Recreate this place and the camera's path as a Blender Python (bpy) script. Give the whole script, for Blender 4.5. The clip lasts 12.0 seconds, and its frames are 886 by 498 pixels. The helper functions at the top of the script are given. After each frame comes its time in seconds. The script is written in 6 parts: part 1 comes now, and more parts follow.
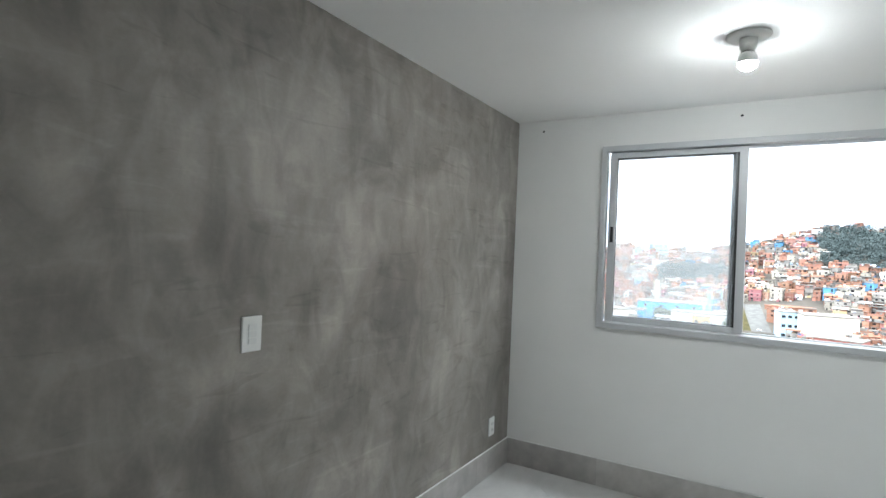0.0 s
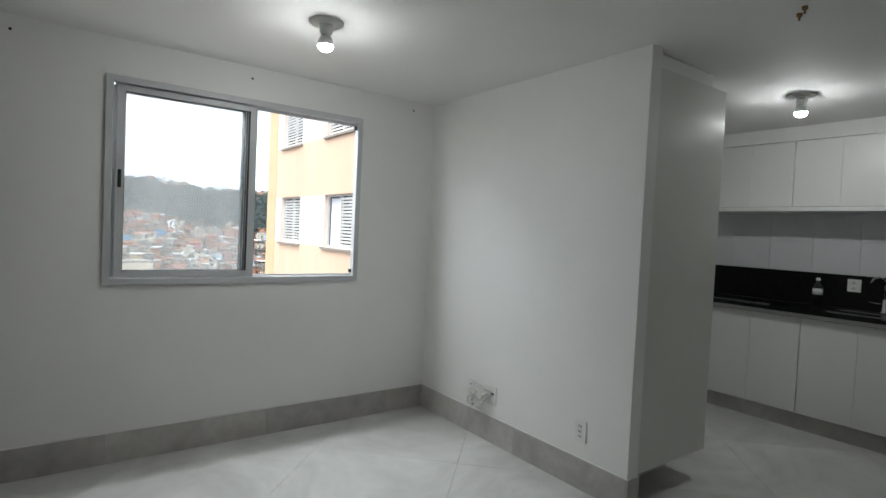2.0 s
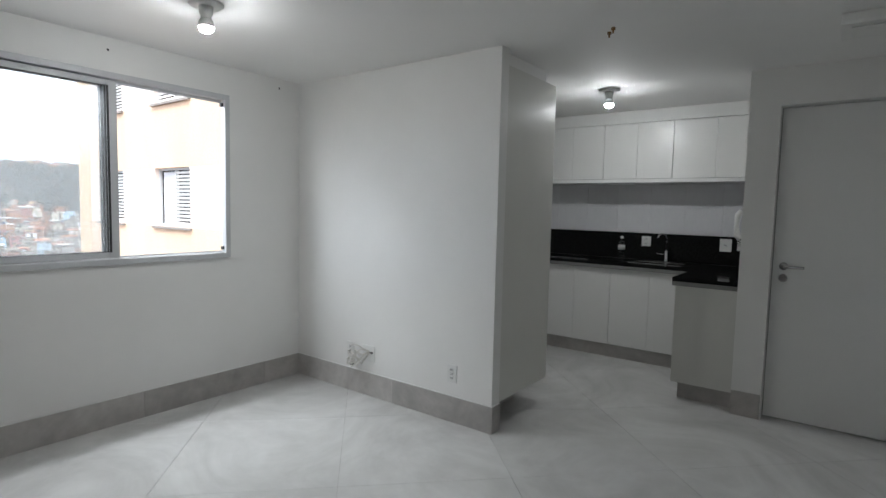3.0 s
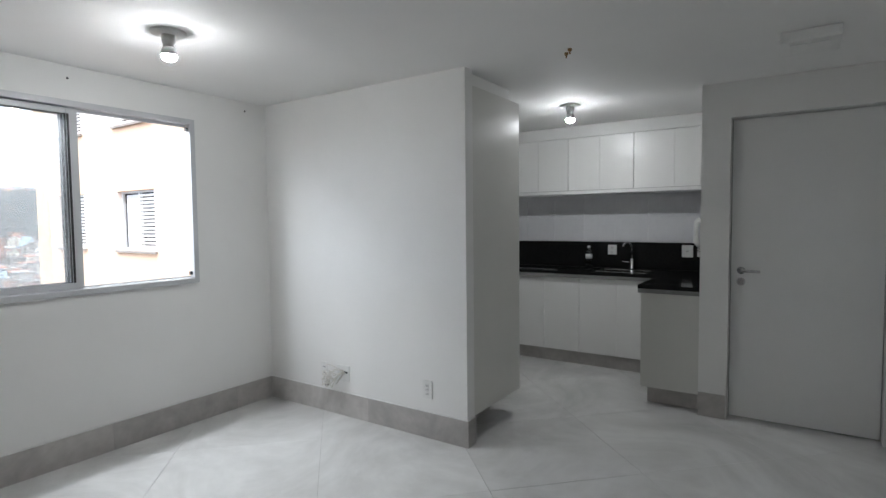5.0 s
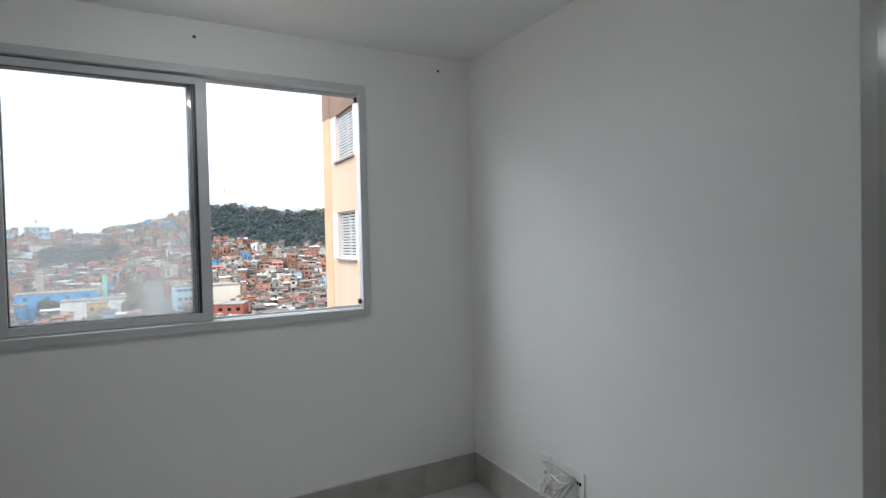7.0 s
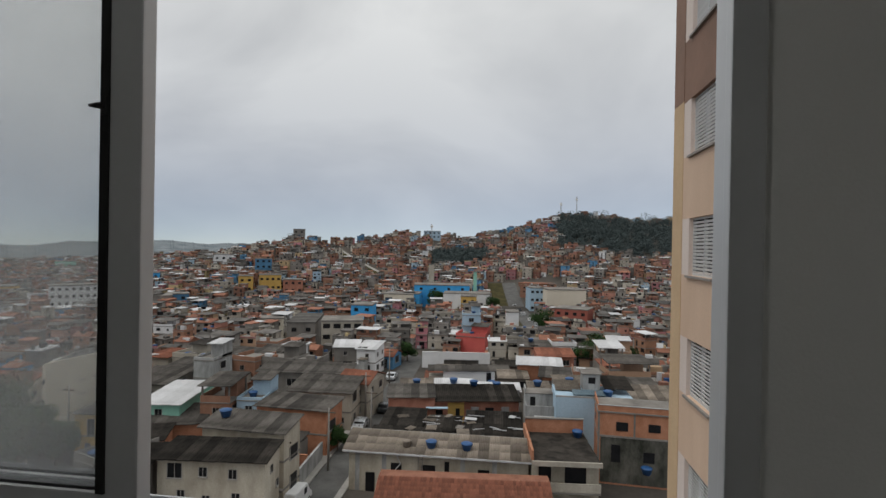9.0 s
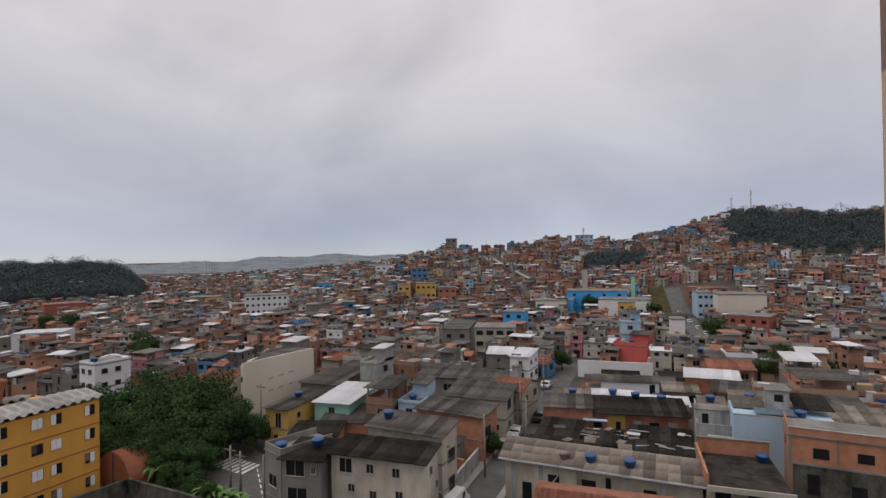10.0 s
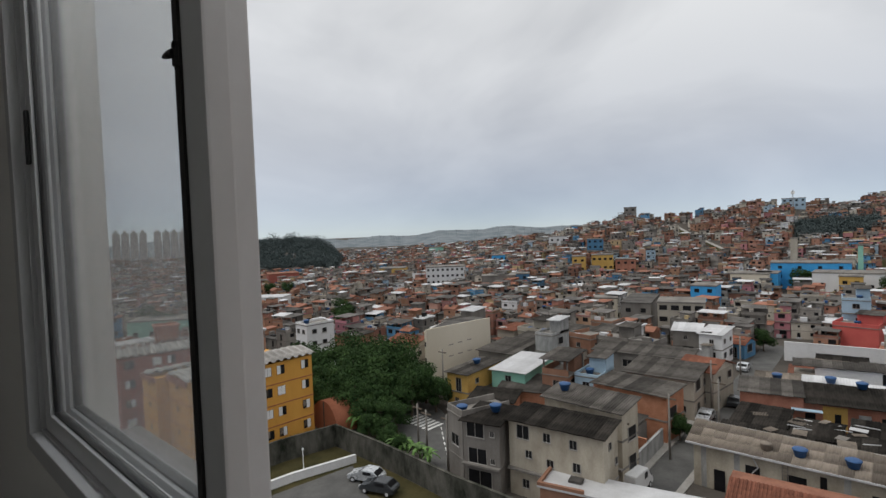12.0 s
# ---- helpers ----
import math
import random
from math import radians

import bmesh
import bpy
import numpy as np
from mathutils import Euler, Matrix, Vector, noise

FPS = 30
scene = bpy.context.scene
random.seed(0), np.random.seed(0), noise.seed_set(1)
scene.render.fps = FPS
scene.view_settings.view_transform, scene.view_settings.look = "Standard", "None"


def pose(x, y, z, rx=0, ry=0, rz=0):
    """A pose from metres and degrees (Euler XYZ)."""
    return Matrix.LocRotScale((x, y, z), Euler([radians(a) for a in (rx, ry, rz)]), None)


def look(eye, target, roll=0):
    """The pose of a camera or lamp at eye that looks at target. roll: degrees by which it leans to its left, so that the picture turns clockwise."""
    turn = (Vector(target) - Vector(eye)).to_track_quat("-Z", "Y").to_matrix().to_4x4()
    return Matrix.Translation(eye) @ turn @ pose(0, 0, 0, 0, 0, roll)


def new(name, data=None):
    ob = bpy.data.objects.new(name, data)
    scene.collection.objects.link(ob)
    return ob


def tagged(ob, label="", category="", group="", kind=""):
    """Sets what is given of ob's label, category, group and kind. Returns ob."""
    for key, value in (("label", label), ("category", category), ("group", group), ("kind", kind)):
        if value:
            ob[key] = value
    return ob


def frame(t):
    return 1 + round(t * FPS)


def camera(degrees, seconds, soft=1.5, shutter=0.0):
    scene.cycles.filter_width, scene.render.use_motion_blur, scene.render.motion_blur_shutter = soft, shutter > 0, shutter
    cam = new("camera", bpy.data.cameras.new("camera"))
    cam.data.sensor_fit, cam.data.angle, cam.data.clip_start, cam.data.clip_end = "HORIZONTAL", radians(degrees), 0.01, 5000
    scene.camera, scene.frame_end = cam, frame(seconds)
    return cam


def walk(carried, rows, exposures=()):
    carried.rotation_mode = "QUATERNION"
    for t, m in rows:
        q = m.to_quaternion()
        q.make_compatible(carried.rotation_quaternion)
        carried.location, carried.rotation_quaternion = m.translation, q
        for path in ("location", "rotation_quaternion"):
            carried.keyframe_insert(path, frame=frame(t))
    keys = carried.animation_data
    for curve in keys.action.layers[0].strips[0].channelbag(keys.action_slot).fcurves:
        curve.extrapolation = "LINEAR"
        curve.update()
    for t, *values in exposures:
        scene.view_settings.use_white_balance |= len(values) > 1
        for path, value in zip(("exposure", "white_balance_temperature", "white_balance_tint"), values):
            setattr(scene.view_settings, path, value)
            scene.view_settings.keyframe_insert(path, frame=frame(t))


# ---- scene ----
cam = camera(79.7, 12.0)
PATH = [
    (0, look((1.497, -3.463, 1.457), (0.465, -1.75, 1.466), 2.4)),
    (0.5, look((1.168, -3.383, 1.468), (0.722, -1.435, 1.561), 1.1)),
    (1, look((0.869, -3.378, 1.46), (1.153, -1.399, 1.496), 0.8)),
    (1.5, look((0.589, -3.387, 1.392), (1.384, -1.553, 1.358), 1.6)),
    (2, look((0.385, -3.47, 1.401), (1.564, -1.855, 1.333), 2.7)),
    (2.5, look((0.186, -3.585, 1.406), (1.666, -2.242, 1.34), 2.9)),
    (3, look((-0.016, -3.574, 1.406), (1.58, -2.379, 1.253), 1.3)),
    (3.2, look((-0.046, -3.569, 1.38), (1.558, -2.404, 1.116), 0.6)),
    (4.8, look((-0.048, -3.623, 1.413), (1.59, -2.498, 1.188), -0.7)),
    (5, look((-0.046, -3.611, 1.441), (1.613, -2.498, 1.334), -0.6)),
    (5.5, look((0.075, -3.546, 1.44), (1.722, -2.412, 1.389), -0.8)),
    (6, look((0.431, -3.382, 1.406), (1.895, -2.023, 1.309), -0.8)),
    (6.5, look((0.791, -3.002, 1.402), (1.968, -1.386, 1.343), -0.7)),
    (6.7, look((0.952, -2.845, 1.398), (2.039, -1.167, 1.348), -1.0)),
    (8.3, pose(1.868, -1.222, 1.44, 88.9, 0.4, -2.63)),
    (8.5, look((1.879, -1.049, 1.418), (1.801, 0.95, 1.39), 0.0)),
    (9, look((1.889, -0.616, 1.417), (1.613, 1.365, 1.408), 1.0)),
    (9.5, pose(1.922, -0.298, 1.417, 90.19, 0.19, 17.77)),
    (10, pose(1.920, -0.175, 1.410, 90.46, 0.93, 24.06)),
    (10.5, pose(1.920, -0.115, 1.410, 90.38, 1.14, 27.72)),
    (11, pose(1.920, -0.085, 1.410, 89.58, 1.26, 30.86)),
    (11.5, pose(1.920, -0.06, 1.410, 86.84, 2.85, 34.09)),
    (12, pose(1.900, -0.214, 1.410, 87.92, 2.15, 42.57)),
]
walk(cam, PATH, exposures=[(0.0, 2.6, 5950, 4), (0.6, 2.45, 5950, 4), (1.2, 1.9, 6150, 1), (2.0, 1.84, 6200, 5), (3.0, 2.15, 6100, 8), (5.0, 2.35, 6050, 9), (6.0, 2.25, 6050, 9), (6.7, 1.9, 6050, 8), (8.3, 0.1, 6500, 4), (8.6, -0.18, 6550, 5), (9.0, -0.3, 6550, 8), (9.5, -0.3, 6550, 18), (10.5, -0.4, 6600, 13), (11.5, -0.35, 6550, 11), (12.0, -0.18, 6500, 9)])

# ---- light: an overcast sky, one broad weak sun, two bulbs, an added window lamp ----
world = bpy.data.worlds.new("overcast")
scene.world = world
world.use_nodes = True
wt = world.node_tree
wt.nodes.clear()
w_out = wt.nodes.new("ShaderNodeOutputWorld")
w_add = wt.nodes.new("ShaderNodeAddShader")
w_sky = wt.nodes.new("ShaderNodeTexSky")
w_sky.sky_type, w_sky.sun_disc = "NISHITA", False
w_sky.sun_elevation, w_sky.sun_rotation = radians(58), radians(215)
w_sky.dust_density, w_sky.air_density = 0.0, 0.35
w_b1 = wt.nodes.new("ShaderNodeBackground")
w_b1.inputs["Strength"].default_value = 0.05
w_b2 = wt.nodes.new("ShaderNodeBackground")
w_b2.inputs["Strength"].default_value = 0.94
w_tc = wt.nodes.new("ShaderNodeTexCoord")
w_map = wt.nodes.new("ShaderNodeMapping")
w_map.inputs["Scale"].default_value = (1.0, 1.0, 1.9)
w_n = wt.nodes.new("ShaderNodeTexNoise")
w_n.inputs["Scale"].default_value, w_n.inputs["Detail"].default_value, w_n.inputs["Roughness"].default_value = 1.9, 5.0, 0.5
w_n.inputs["Distortion"].default_value = 0.4
w_r = wt.nodes.new("ShaderNodeValToRGB")
w_r.color_ramp.elements[0].position, w_r.color_ramp.elements[0].color = 0.34, (0.61, 0.606, 0.592, 1)
w_r.color_ramp.elements[1].position, w_r.color_ramp.elements[1].color = 0.66, (0.92, 0.912, 0.885, 1)
w_sep = wt.nodes.new("ShaderNodeSeparateXYZ")
w_mr = wt.nodes.new("ShaderNodeMapRange")
w_mr.inputs["From Min"].default_value, w_mr.inputs["From Max"].default_value = 0.0, 1.0
w_mr.inputs["To Min"].default_value, w_mr.inputs["To Max"].default_value = 0.52, 1.78
w_mul = wt.nodes.new("ShaderNodeMix")
w_mul.data_type, w_mul.blend_type = "RGBA", "MULTIPLY"
w_mul.inputs["Factor"].default_value = 1.0
wt.links.new(w_tc.outputs["Generated"], w_map.inputs["Vector"])
wt.links.new(w_map.outputs["Vector"], w_n.inputs["Vector"])
wt.links.new(w_n.outputs["Fac"], w_r.inputs["Fac"])
wt.links.new(w_tc.outputs["Generated"], w_sep.inputs["Vector"])
wt.links.new(w_sep.outputs["Z"], w_mr.inputs["Value"])
wt.links.new(w_r.outputs["Color"], w_mul.inputs["A"])
wt.links.new(w_mr.outputs["Result"], w_mul.inputs["B"])
wt.links.new(w_mul.outputs["Result"], w_b2.inputs["Color"])
wt.links.new(w_sky.outputs["Color"], w_b1.inputs["Color"])
wt.links.new(w_b1.outputs["Background"], w_add.inputs[0])
wt.links.new(w_b2.outputs["Background"], w_add.inputs[1])
wt.links.new(w_add.outputs["Shader"], w_out.inputs["Surface"])
sun = new("sun", bpy.data.lights.new("sun", "SUN"))
sun.data.energy, sun.data.angle, sun.data.color = 1.1, radians(30), (1.0, 0.96, 0.9)
sun.matrix_world = look((-20, -14, 40), (0, 0, 0))
BULB = 110.0
# added lamp, unseen just outside the window head, boosts the sky's light indoors
opening = new("window_boost_lamp", bpy.data.lights.new("window_boost_lamp", "AREA"))
opening.data.shape, opening.data.size, opening.data.size_y = "RECTANGLE", 1.56, 0.16
opening.data.energy, opening.data.color = 7.5, (0.97, 0.98, 1.0)
opening.matrix_world = look((1.37, 0.3, 2.34), (1.37, -1.2, 1.2))

# ---- materials ----


def surf(name, a, b, scale=2.0, rough=0.6, metal=0.0, bump=0.1, fine=40.0, rand="", amount=0.25, streak=1.0, spec=0.5, hue=0.0, wear=0.06, warp=0.0, grain=0.1):
    """A procedural surface: two tones in large patches, fine grain, relief; rand: 'object' or 'island' varies the tone piece by piece."""
    m = bpy.data.materials.new(name)
    m.use_nodes = True
    nt = m.node_tree
    bs = nt.nodes["Principled BSDF"]
    tc = nt.nodes.new("ShaderNodeTexCoord")
    mp = nt.nodes.new("ShaderNodeMapping")
    mp.inputs["Scale"].default_value = (1, 1, streak)
    nt.links.new(tc.outputs["Object"], mp.inputs["Vector"])
    n1 = nt.nodes.new("ShaderNodeTexNoise")
    n1.inputs["Scale"].default_value, n1.inputs["Detail"].default_value = scale, 6
    n1.inputs["Roughness"].default_value = 0.62
    n1.inputs["Distortion"].default_value = warp
    n2 = nt.nodes.new("ShaderNodeTexNoise")
    n2.inputs["Scale"].default_value, n2.inputs["Detail"].default_value = fine, 4
    nt.links.new(mp.outputs["Vector"], n1.inputs["Vector"])
    nt.links.new(tc.outputs["Object"], n2.inputs["Vector"])
    rp = nt.nodes.new("ShaderNodeValToRGB")
    rp.color_ramp.elements[0].position, rp.color_ramp.elements[1].position = 0.32, 0.68
    rp.color_ramp.elements[0].color, rp.color_ramp.elements[1].color = (*a, 1), (*b, 1)
    nt.links.new(n1.outputs["Fac"], rp.inputs["Fac"])
    out = rp.outputs["Color"]
    gr = nt.nodes.new("ShaderNodeMapRange")
    gr.inputs["From Min"].default_value, gr.inputs["From Max"].default_value = 0.25, 0.75
    gr.inputs["To Min"].default_value, gr.inputs["To Max"].default_value = 1 - grain, 1 + grain
    nt.links.new(n2.outputs["Fac"], gr.inputs["Value"])
    hs = nt.nodes.new("ShaderNodeHueSaturation")
    nt.links.new(out, hs.inputs["Color"])
    val = gr.outputs["Result"]
    if rand:
        src = nt.nodes.new("ShaderNodeObjectInfo" if rand == "object" else "ShaderNodeNewGeometry").outputs["Random" if rand == "object" else "Random Per Island"]
        vr = nt.nodes.new("ShaderNodeMapRange")
        vr.inputs["To Min"].default_value, vr.inputs["To Max"].default_value = 1 - amount, 1 + amount
        nt.links.new(src, vr.inputs["Value"])
        mm = nt.nodes.new("ShaderNodeMath")
        mm.operation = "MULTIPLY"
        nt.links.new(vr.outputs["Result"], mm.inputs[0])
        nt.links.new(val, mm.inputs[1])
        val = mm.outputs["Value"]
        if hue:
            wn = nt.nodes.new("ShaderNodeTexWhiteNoise")
            wn.noise_dimensions = "1D"
            nt.links.new(src, wn.inputs["W"])
            hr = nt.nodes.new("ShaderNodeMapRange")
            hr.inputs["To Min"].default_value, hr.inputs["To Max"].default_value = 0.5 - hue, 0.5 + hue
            nt.links.new(wn.outputs["Value"], hr.inputs["Value"])
            nt.links.new(hr.outputs["Result"], hs.inputs["Hue"])
    nt.links.new(val, hs.inputs["Value"])
    nt.links.new(hs.outputs["Color"], bs.inputs["Base Color"])
    rr = nt.nodes.new("ShaderNodeMapRange")
    rr.inputs["To Min"].default_value, rr.inputs["To Max"].default_value = max(0.02, rough - wear), min(1, rough + wear)
    nt.links.new(n1.outputs["Fac"], rr.inputs["Value"])
    nt.links.new(rr.outputs["Result"], bs.inputs["Roughness"])
    bs.inputs["Metallic"].default_value = metal
    bs.inputs["Specular IOR Level"].default_value = spec
    if bump:
        bp = nt.nodes.new("ShaderNodeBump")
        bp.inputs["Strength"].default_value, bp.inputs["Distance"].default_value = bump, 0.01
        nt.links.new(n2.outputs["Fac"], bp.inputs["Height"])
        nt.links.new(bp.outputs["Normal"], bs.inputs["Normal"])
    return m


def glow(name, colour, strength):
    m = bpy.data.materials.new(name)
    m.use_nodes = True
    bs = m.node_tree.nodes["Principled BSDF"]
    bs.inputs["Base Color"].default_value = (0.9, 0.9, 0.9, 1)
    bs.inputs["Emission Color"].default_value, bs.inputs["Emission Strength"].default_value = (*colour, 1), strength
    return m


def glazing(name, dirt):
    """Clear glass with a faint film of dust."""
    m = bpy.data.materials.new(name)
    m.use_nodes = True
    nt = m.node_tree
    nt.nodes.clear()
    o = nt.nodes.new("ShaderNodeOutputMaterial")
    tr = nt.nodes.new("ShaderNodeBsdfTransparent")
    tr.inputs["Color"].default_value = (0.9, 0.905, 0.9, 1)
    gl = nt.nodes.new("ShaderNodeBsdfGlossy")
    gl.inputs["Roughness"].default_value = 0.01
    df = nt.nodes.new("ShaderNodeBsdfTranslucent")
    df.inputs["Color"].default_value = (0.8, 0.82, 0.84, 1)
    lw = nt.nodes.new("ShaderNodeLayerWeight")
    pw = nt.nodes.new("ShaderNodeMath")
    pw.operation = "POWER"
    pw.inputs[1].default_value = 5.0
    fr = nt.nodes.new("ShaderNodeMapRange")
    fr.inputs["To Min"].default_value, fr.inputs["To Max"].default_value = 0.018, 0.45
    nt.links.new(lw.outputs["Facing"], pw.inputs[0])
    nt.links.new(pw.outputs["Value"], fr.inputs["Value"])
    tc = nt.nodes.new("ShaderNodeTexCoord")
    n1 = nt.nodes.new("ShaderNodeTexNoise")
    n1.inputs["Scale"].default_value, n1.inputs["Detail"].default_value = 3.0, 6
    mr = nt.nodes.new("ShaderNodeMapRange")
    mr.inputs["To Min"].default_value, mr.inputs["To Max"].default_value = dirt * 0.4, dirt * 1.6
    m1, m2 = nt.nodes.new("ShaderNodeMixShader"), nt.nodes.new("ShaderNodeMixShader")
    nt.links.new(tc.outputs["Object"], n1.inputs["Vector"])
    nt.links.new(n1.outputs["Fac"], mr.inputs["Value"])
    nt.links.new(mr.outputs["Result"], m1.inputs["Fac"])
    nt.links.new(tr.outputs["BSDF"], m1.inputs[1])
    nt.links.new(df.outputs["BSDF"], m1.inputs[2])
    nt.links.new(fr.outputs["Result"], m2.inputs["Fac"])
    nt.links.new(m1.outputs["Shader"], m2.inputs[1])
    nt.links.new(gl.outputs["BSDF"], m2.inputs[2])
    nt.links.new(m2.outputs["Shader"], o.inputs["Surface"])
    return m


WHITE = surf("white_wall_paint", (0.79, 0.785, 0.765), (0.84, 0.835, 0.815), 0.9, 0.55, bump=0.05, fine=220, grain=0.015)
CEIL = surf("ceiling_paint", (0.81, 0.805, 0.79), (0.85, 0.845, 0.83), 0.7, 0.75, bump=0.04, fine=160, grain=0.015)
CEMENT = surf("burnished_cement", (0.172, 0.157, 0.14), (0.315, 0.291, 0.264), 1.9, 0.5, bump=0.08, fine=60, warp=0.5, wear=0.16, grain=0.04)


def trowelled(m):
    """Broad trowel patches and fine slanting scratches over a cement surface."""
    nt = m.node_tree
    tc = [n for n in nt.nodes if n.type == "TEX_COORD"][0]
    hs = [n for n in nt.nodes if n.type == "HUE_SAT"][0]
    last = hs.inputs["Value"].links[0].from_socket
    for turn, stretch, scale, lo, hi, a, b, warp, detail in (
            (20, (1, 1, 0.7), 1.0, 0.42, 0.58, 0.86, 1.1, 1.6, 3),
            (-30, (1, 1.4, 0.8), 4.2, 0.36, 0.64, 0.84, 1.13, 1.5, 9),
            (40, (1, 0.5, 3.2), 4.2, 0.6, 0.7, 1.0, 1.14, 0.9, 3),
            (-22, (1, 0.5, 2.6), 5.5, 0.62, 0.7, 1.0, 0.84, 1.4, 3),
            (55, (1, 0.8, 3.0), 9.0, 0.6, 0.72, 1.0, 1.08, 1.2, 4)):
        mp = nt.nodes.new("ShaderNodeMapping")
        mp.inputs["Rotation"].default_value, mp.inputs["Scale"].default_value = (radians(turn), 0, 0), stretch
        nz = nt.nodes.new("ShaderNodeTexNoise")
        nz.inputs["Scale"].default_value, nz.inputs["Detail"].default_value, nz.inputs["Distortion"].default_value = scale, detail, warp
        mr = nt.nodes.new("ShaderNodeMapRange")
        mr.inputs["From Min"].default_value, mr.inputs["From Max"].default_value = lo, hi
        mr.inputs["To Min"].default_value, mr.inputs["To Max"].default_value = a, b
        mu = nt.nodes.new("ShaderNodeMath")
        mu.operation = "MULTIPLY"
        nt.links.new(tc.outputs["Object"], mp.inputs["Vector"])
        nt.links.new(mp.outputs["Vector"], nz.inputs["Vector"])
        nt.links.new(nz.outputs["Fac"], mr.inputs["Value"])
        nt.links.new(last, mu.inputs[0])
        nt.links.new(mr.outputs["Result"], mu.inputs[1])
        last = mu.outputs["Value"]
    nt.links.new(last, hs.inputs["Value"])


trowelled(CEMENT)
TILE = surf("grey_porcelain_floor", (0.52, 0.518, 0.505), (0.69, 0.688, 0.672), 1.2, 0.13, bump=0.0, fine=9, rand="object", amount=0.05, warp=1.5, wear=0.05, grain=0.03)
BASET = surf("grey_porcelain_skirting", (0.36, 0.34, 0.325), (0.5, 0.48, 0.46), 2.4, 0.32, bump=0.02, fine=14, rand="object", amount=0.12, warp=1.0)
GROUT = surf("grout", (0.38, 0.375, 0.36), (0.46, 0.45, 0.44), 20, 0.9)
CAULK = surf("white_sealant", (0.76, 0.76, 0.74), (0.82, 0.82, 0.8), 30, 0.5)
LAMI = surf("white_laminate", (0.79, 0.785, 0.765), (0.82, 0.815, 0.795), 1.2, 0.3, bump=0.0, fine=90, wear=0.015, grain=0.015)
# warm grey side panels; their dimmer light is partly put into this colour
LAMIG = surf("greyed_side_laminate", (0.66, 0.655, 0.615), (0.7, 0.695, 0.655), 1.2, 0.28, bump=0.0, fine=90, wear=0.015, grain=0.015)
GREYL = surf("grey_edge_laminate", (0.2, 0.2, 0.19), (0.26, 0.26, 0.25), 3, 0.5)
GRANITE = surf("black_granite", (0.006, 0.006, 0.006), (0.014, 0.014, 0.014), 60, 0.1, bump=0.0, fine=300, spec=0.15)
WTILE = surf("white_wall_tile", (0.72, 0.72, 0.74), (0.77, 0.77, 0.79), 2, 0.3, bump=0.0, fine=30, rand="object", amount=0.02, wear=0.02, grain=0.015)
DOORW = surf("white_door_paint", (0.78, 0.78, 0.765), (0.82, 0.82, 0.805), 1.4, 0.35, bump=0.02, fine=120, wear=0.03, grain=0.015)
ALU = surf("white_aluminium", (0.51, 0.52, 0.53), (0.57, 0.58, 0.59), 3, 0.38, bump=0.01, fine=90, grain=0.015)
PLAST = surf("white_plastic", (0.76, 0.76, 0.74), (0.8, 0.8, 0.78), 8, 0.35, bump=0.0, grain=0.015)
BLACKP = surf("black_plastic", (0.012, 0.012, 0.012), (0.02, 0.02, 0.02), 20, 0.45, bump=0.0)
CHROME = surf("brushed_steel", (0.5, 0.5, 0.5), (0.6, 0.6, 0.6), 20, 0.22, metal=1.0, bump=0.0)
BRASS = surf("tarnished_brass", (0.2, 0.12, 0.05), (0.3, 0.18, 0.07), 40, 0.5, metal=0.6)
BULBM = glow("lit_bulb", (1.0, 0.985, 0.96), BULB)
GLASS = glazing("window_glass", 0.075)
PET = glazing("clear_bottle_plastic", 0.12)
COOK = surf("black_cooktop_glass", (0.01, 0.01, 0.01), (0.016, 0.016, 0.016), 4, 0.06, bump=0.0)
# outdoors
PEACH = surf("peach_render", (0.56, 0.4, 0.29), (0.64, 0.47, 0.35), 0.7, 0.85, bump=0.2, fine=30, streak=0.3)
CREAM = surf("pale_render", (0.62, 0.53, 0.48), (0.69, 0.6, 0.55), 0.7, 0.85, bump=0.2, fine=30, streak=0.3)
TAN = surf("tan_render", (0.5, 0.35, 0.21), (0.58, 0.42, 0.26), 0.7, 0.85, bump=0.2, fine=30)
BROWN = surf("brown_render", (0.2, 0.12, 0.085), (0.27, 0.16, 0.115), 0.9, 0.85, bump=0.2, fine=30)
SHUT = surf("white_shutter", (0.68, 0.68, 0.67), (0.75, 0.75, 0.74), 3, 0.45, bump=0.0, rand="object", amount=0.04, grain=0.015)
SILLS = surf("sill_stone", (0.2, 0.18, 0.165), (0.27, 0.245, 0.225), 6, 0.7)
PANE = surf("dark_window_glass", (0.012, 0.014, 0.016), (0.03, 0.034, 0.038), 0.8, 0.15, bump=0.0)
OPEN = surf("dark_opening_glass", (0.006, 0.006, 0.007), (0.016, 0.016, 0.018), 0.8, 0.45, bump=0.0, spec=0.2)
BLUES = surf("dull_blue_tarpaulin", (0.05, 0.085, 0.11), (0.1, 0.15, 0.18), 1.2, 0.6, bump=0.4, fine=6, rand="object", amount=0.3)
ROOFW = surf("pale_ribbed_sheet", (0.2, 0.187, 0.172), (0.4, 0.385, 0.365), 0.8, 0.8, bump=0.2, fine=9, rand="object", amount=0.22, spec=0.25)
OCHRE = surf("ochre_render", (0.56, 0.27, 0.045), (0.64, 0.33, 0.06), 0.5, 0.85, bump=0.2, fine=20, streak=0.35)
BAND = surf("red_brown_trim", (0.26, 0.085, 0.04), (0.32, 0.11, 0.055), 2, 0.8)
REDB = surf("red_render", (0.26, 0.075, 0.055), (0.33, 0.1, 0.07), 0.6, 0.85, bump=0.2, fine=20, streak=0.35)
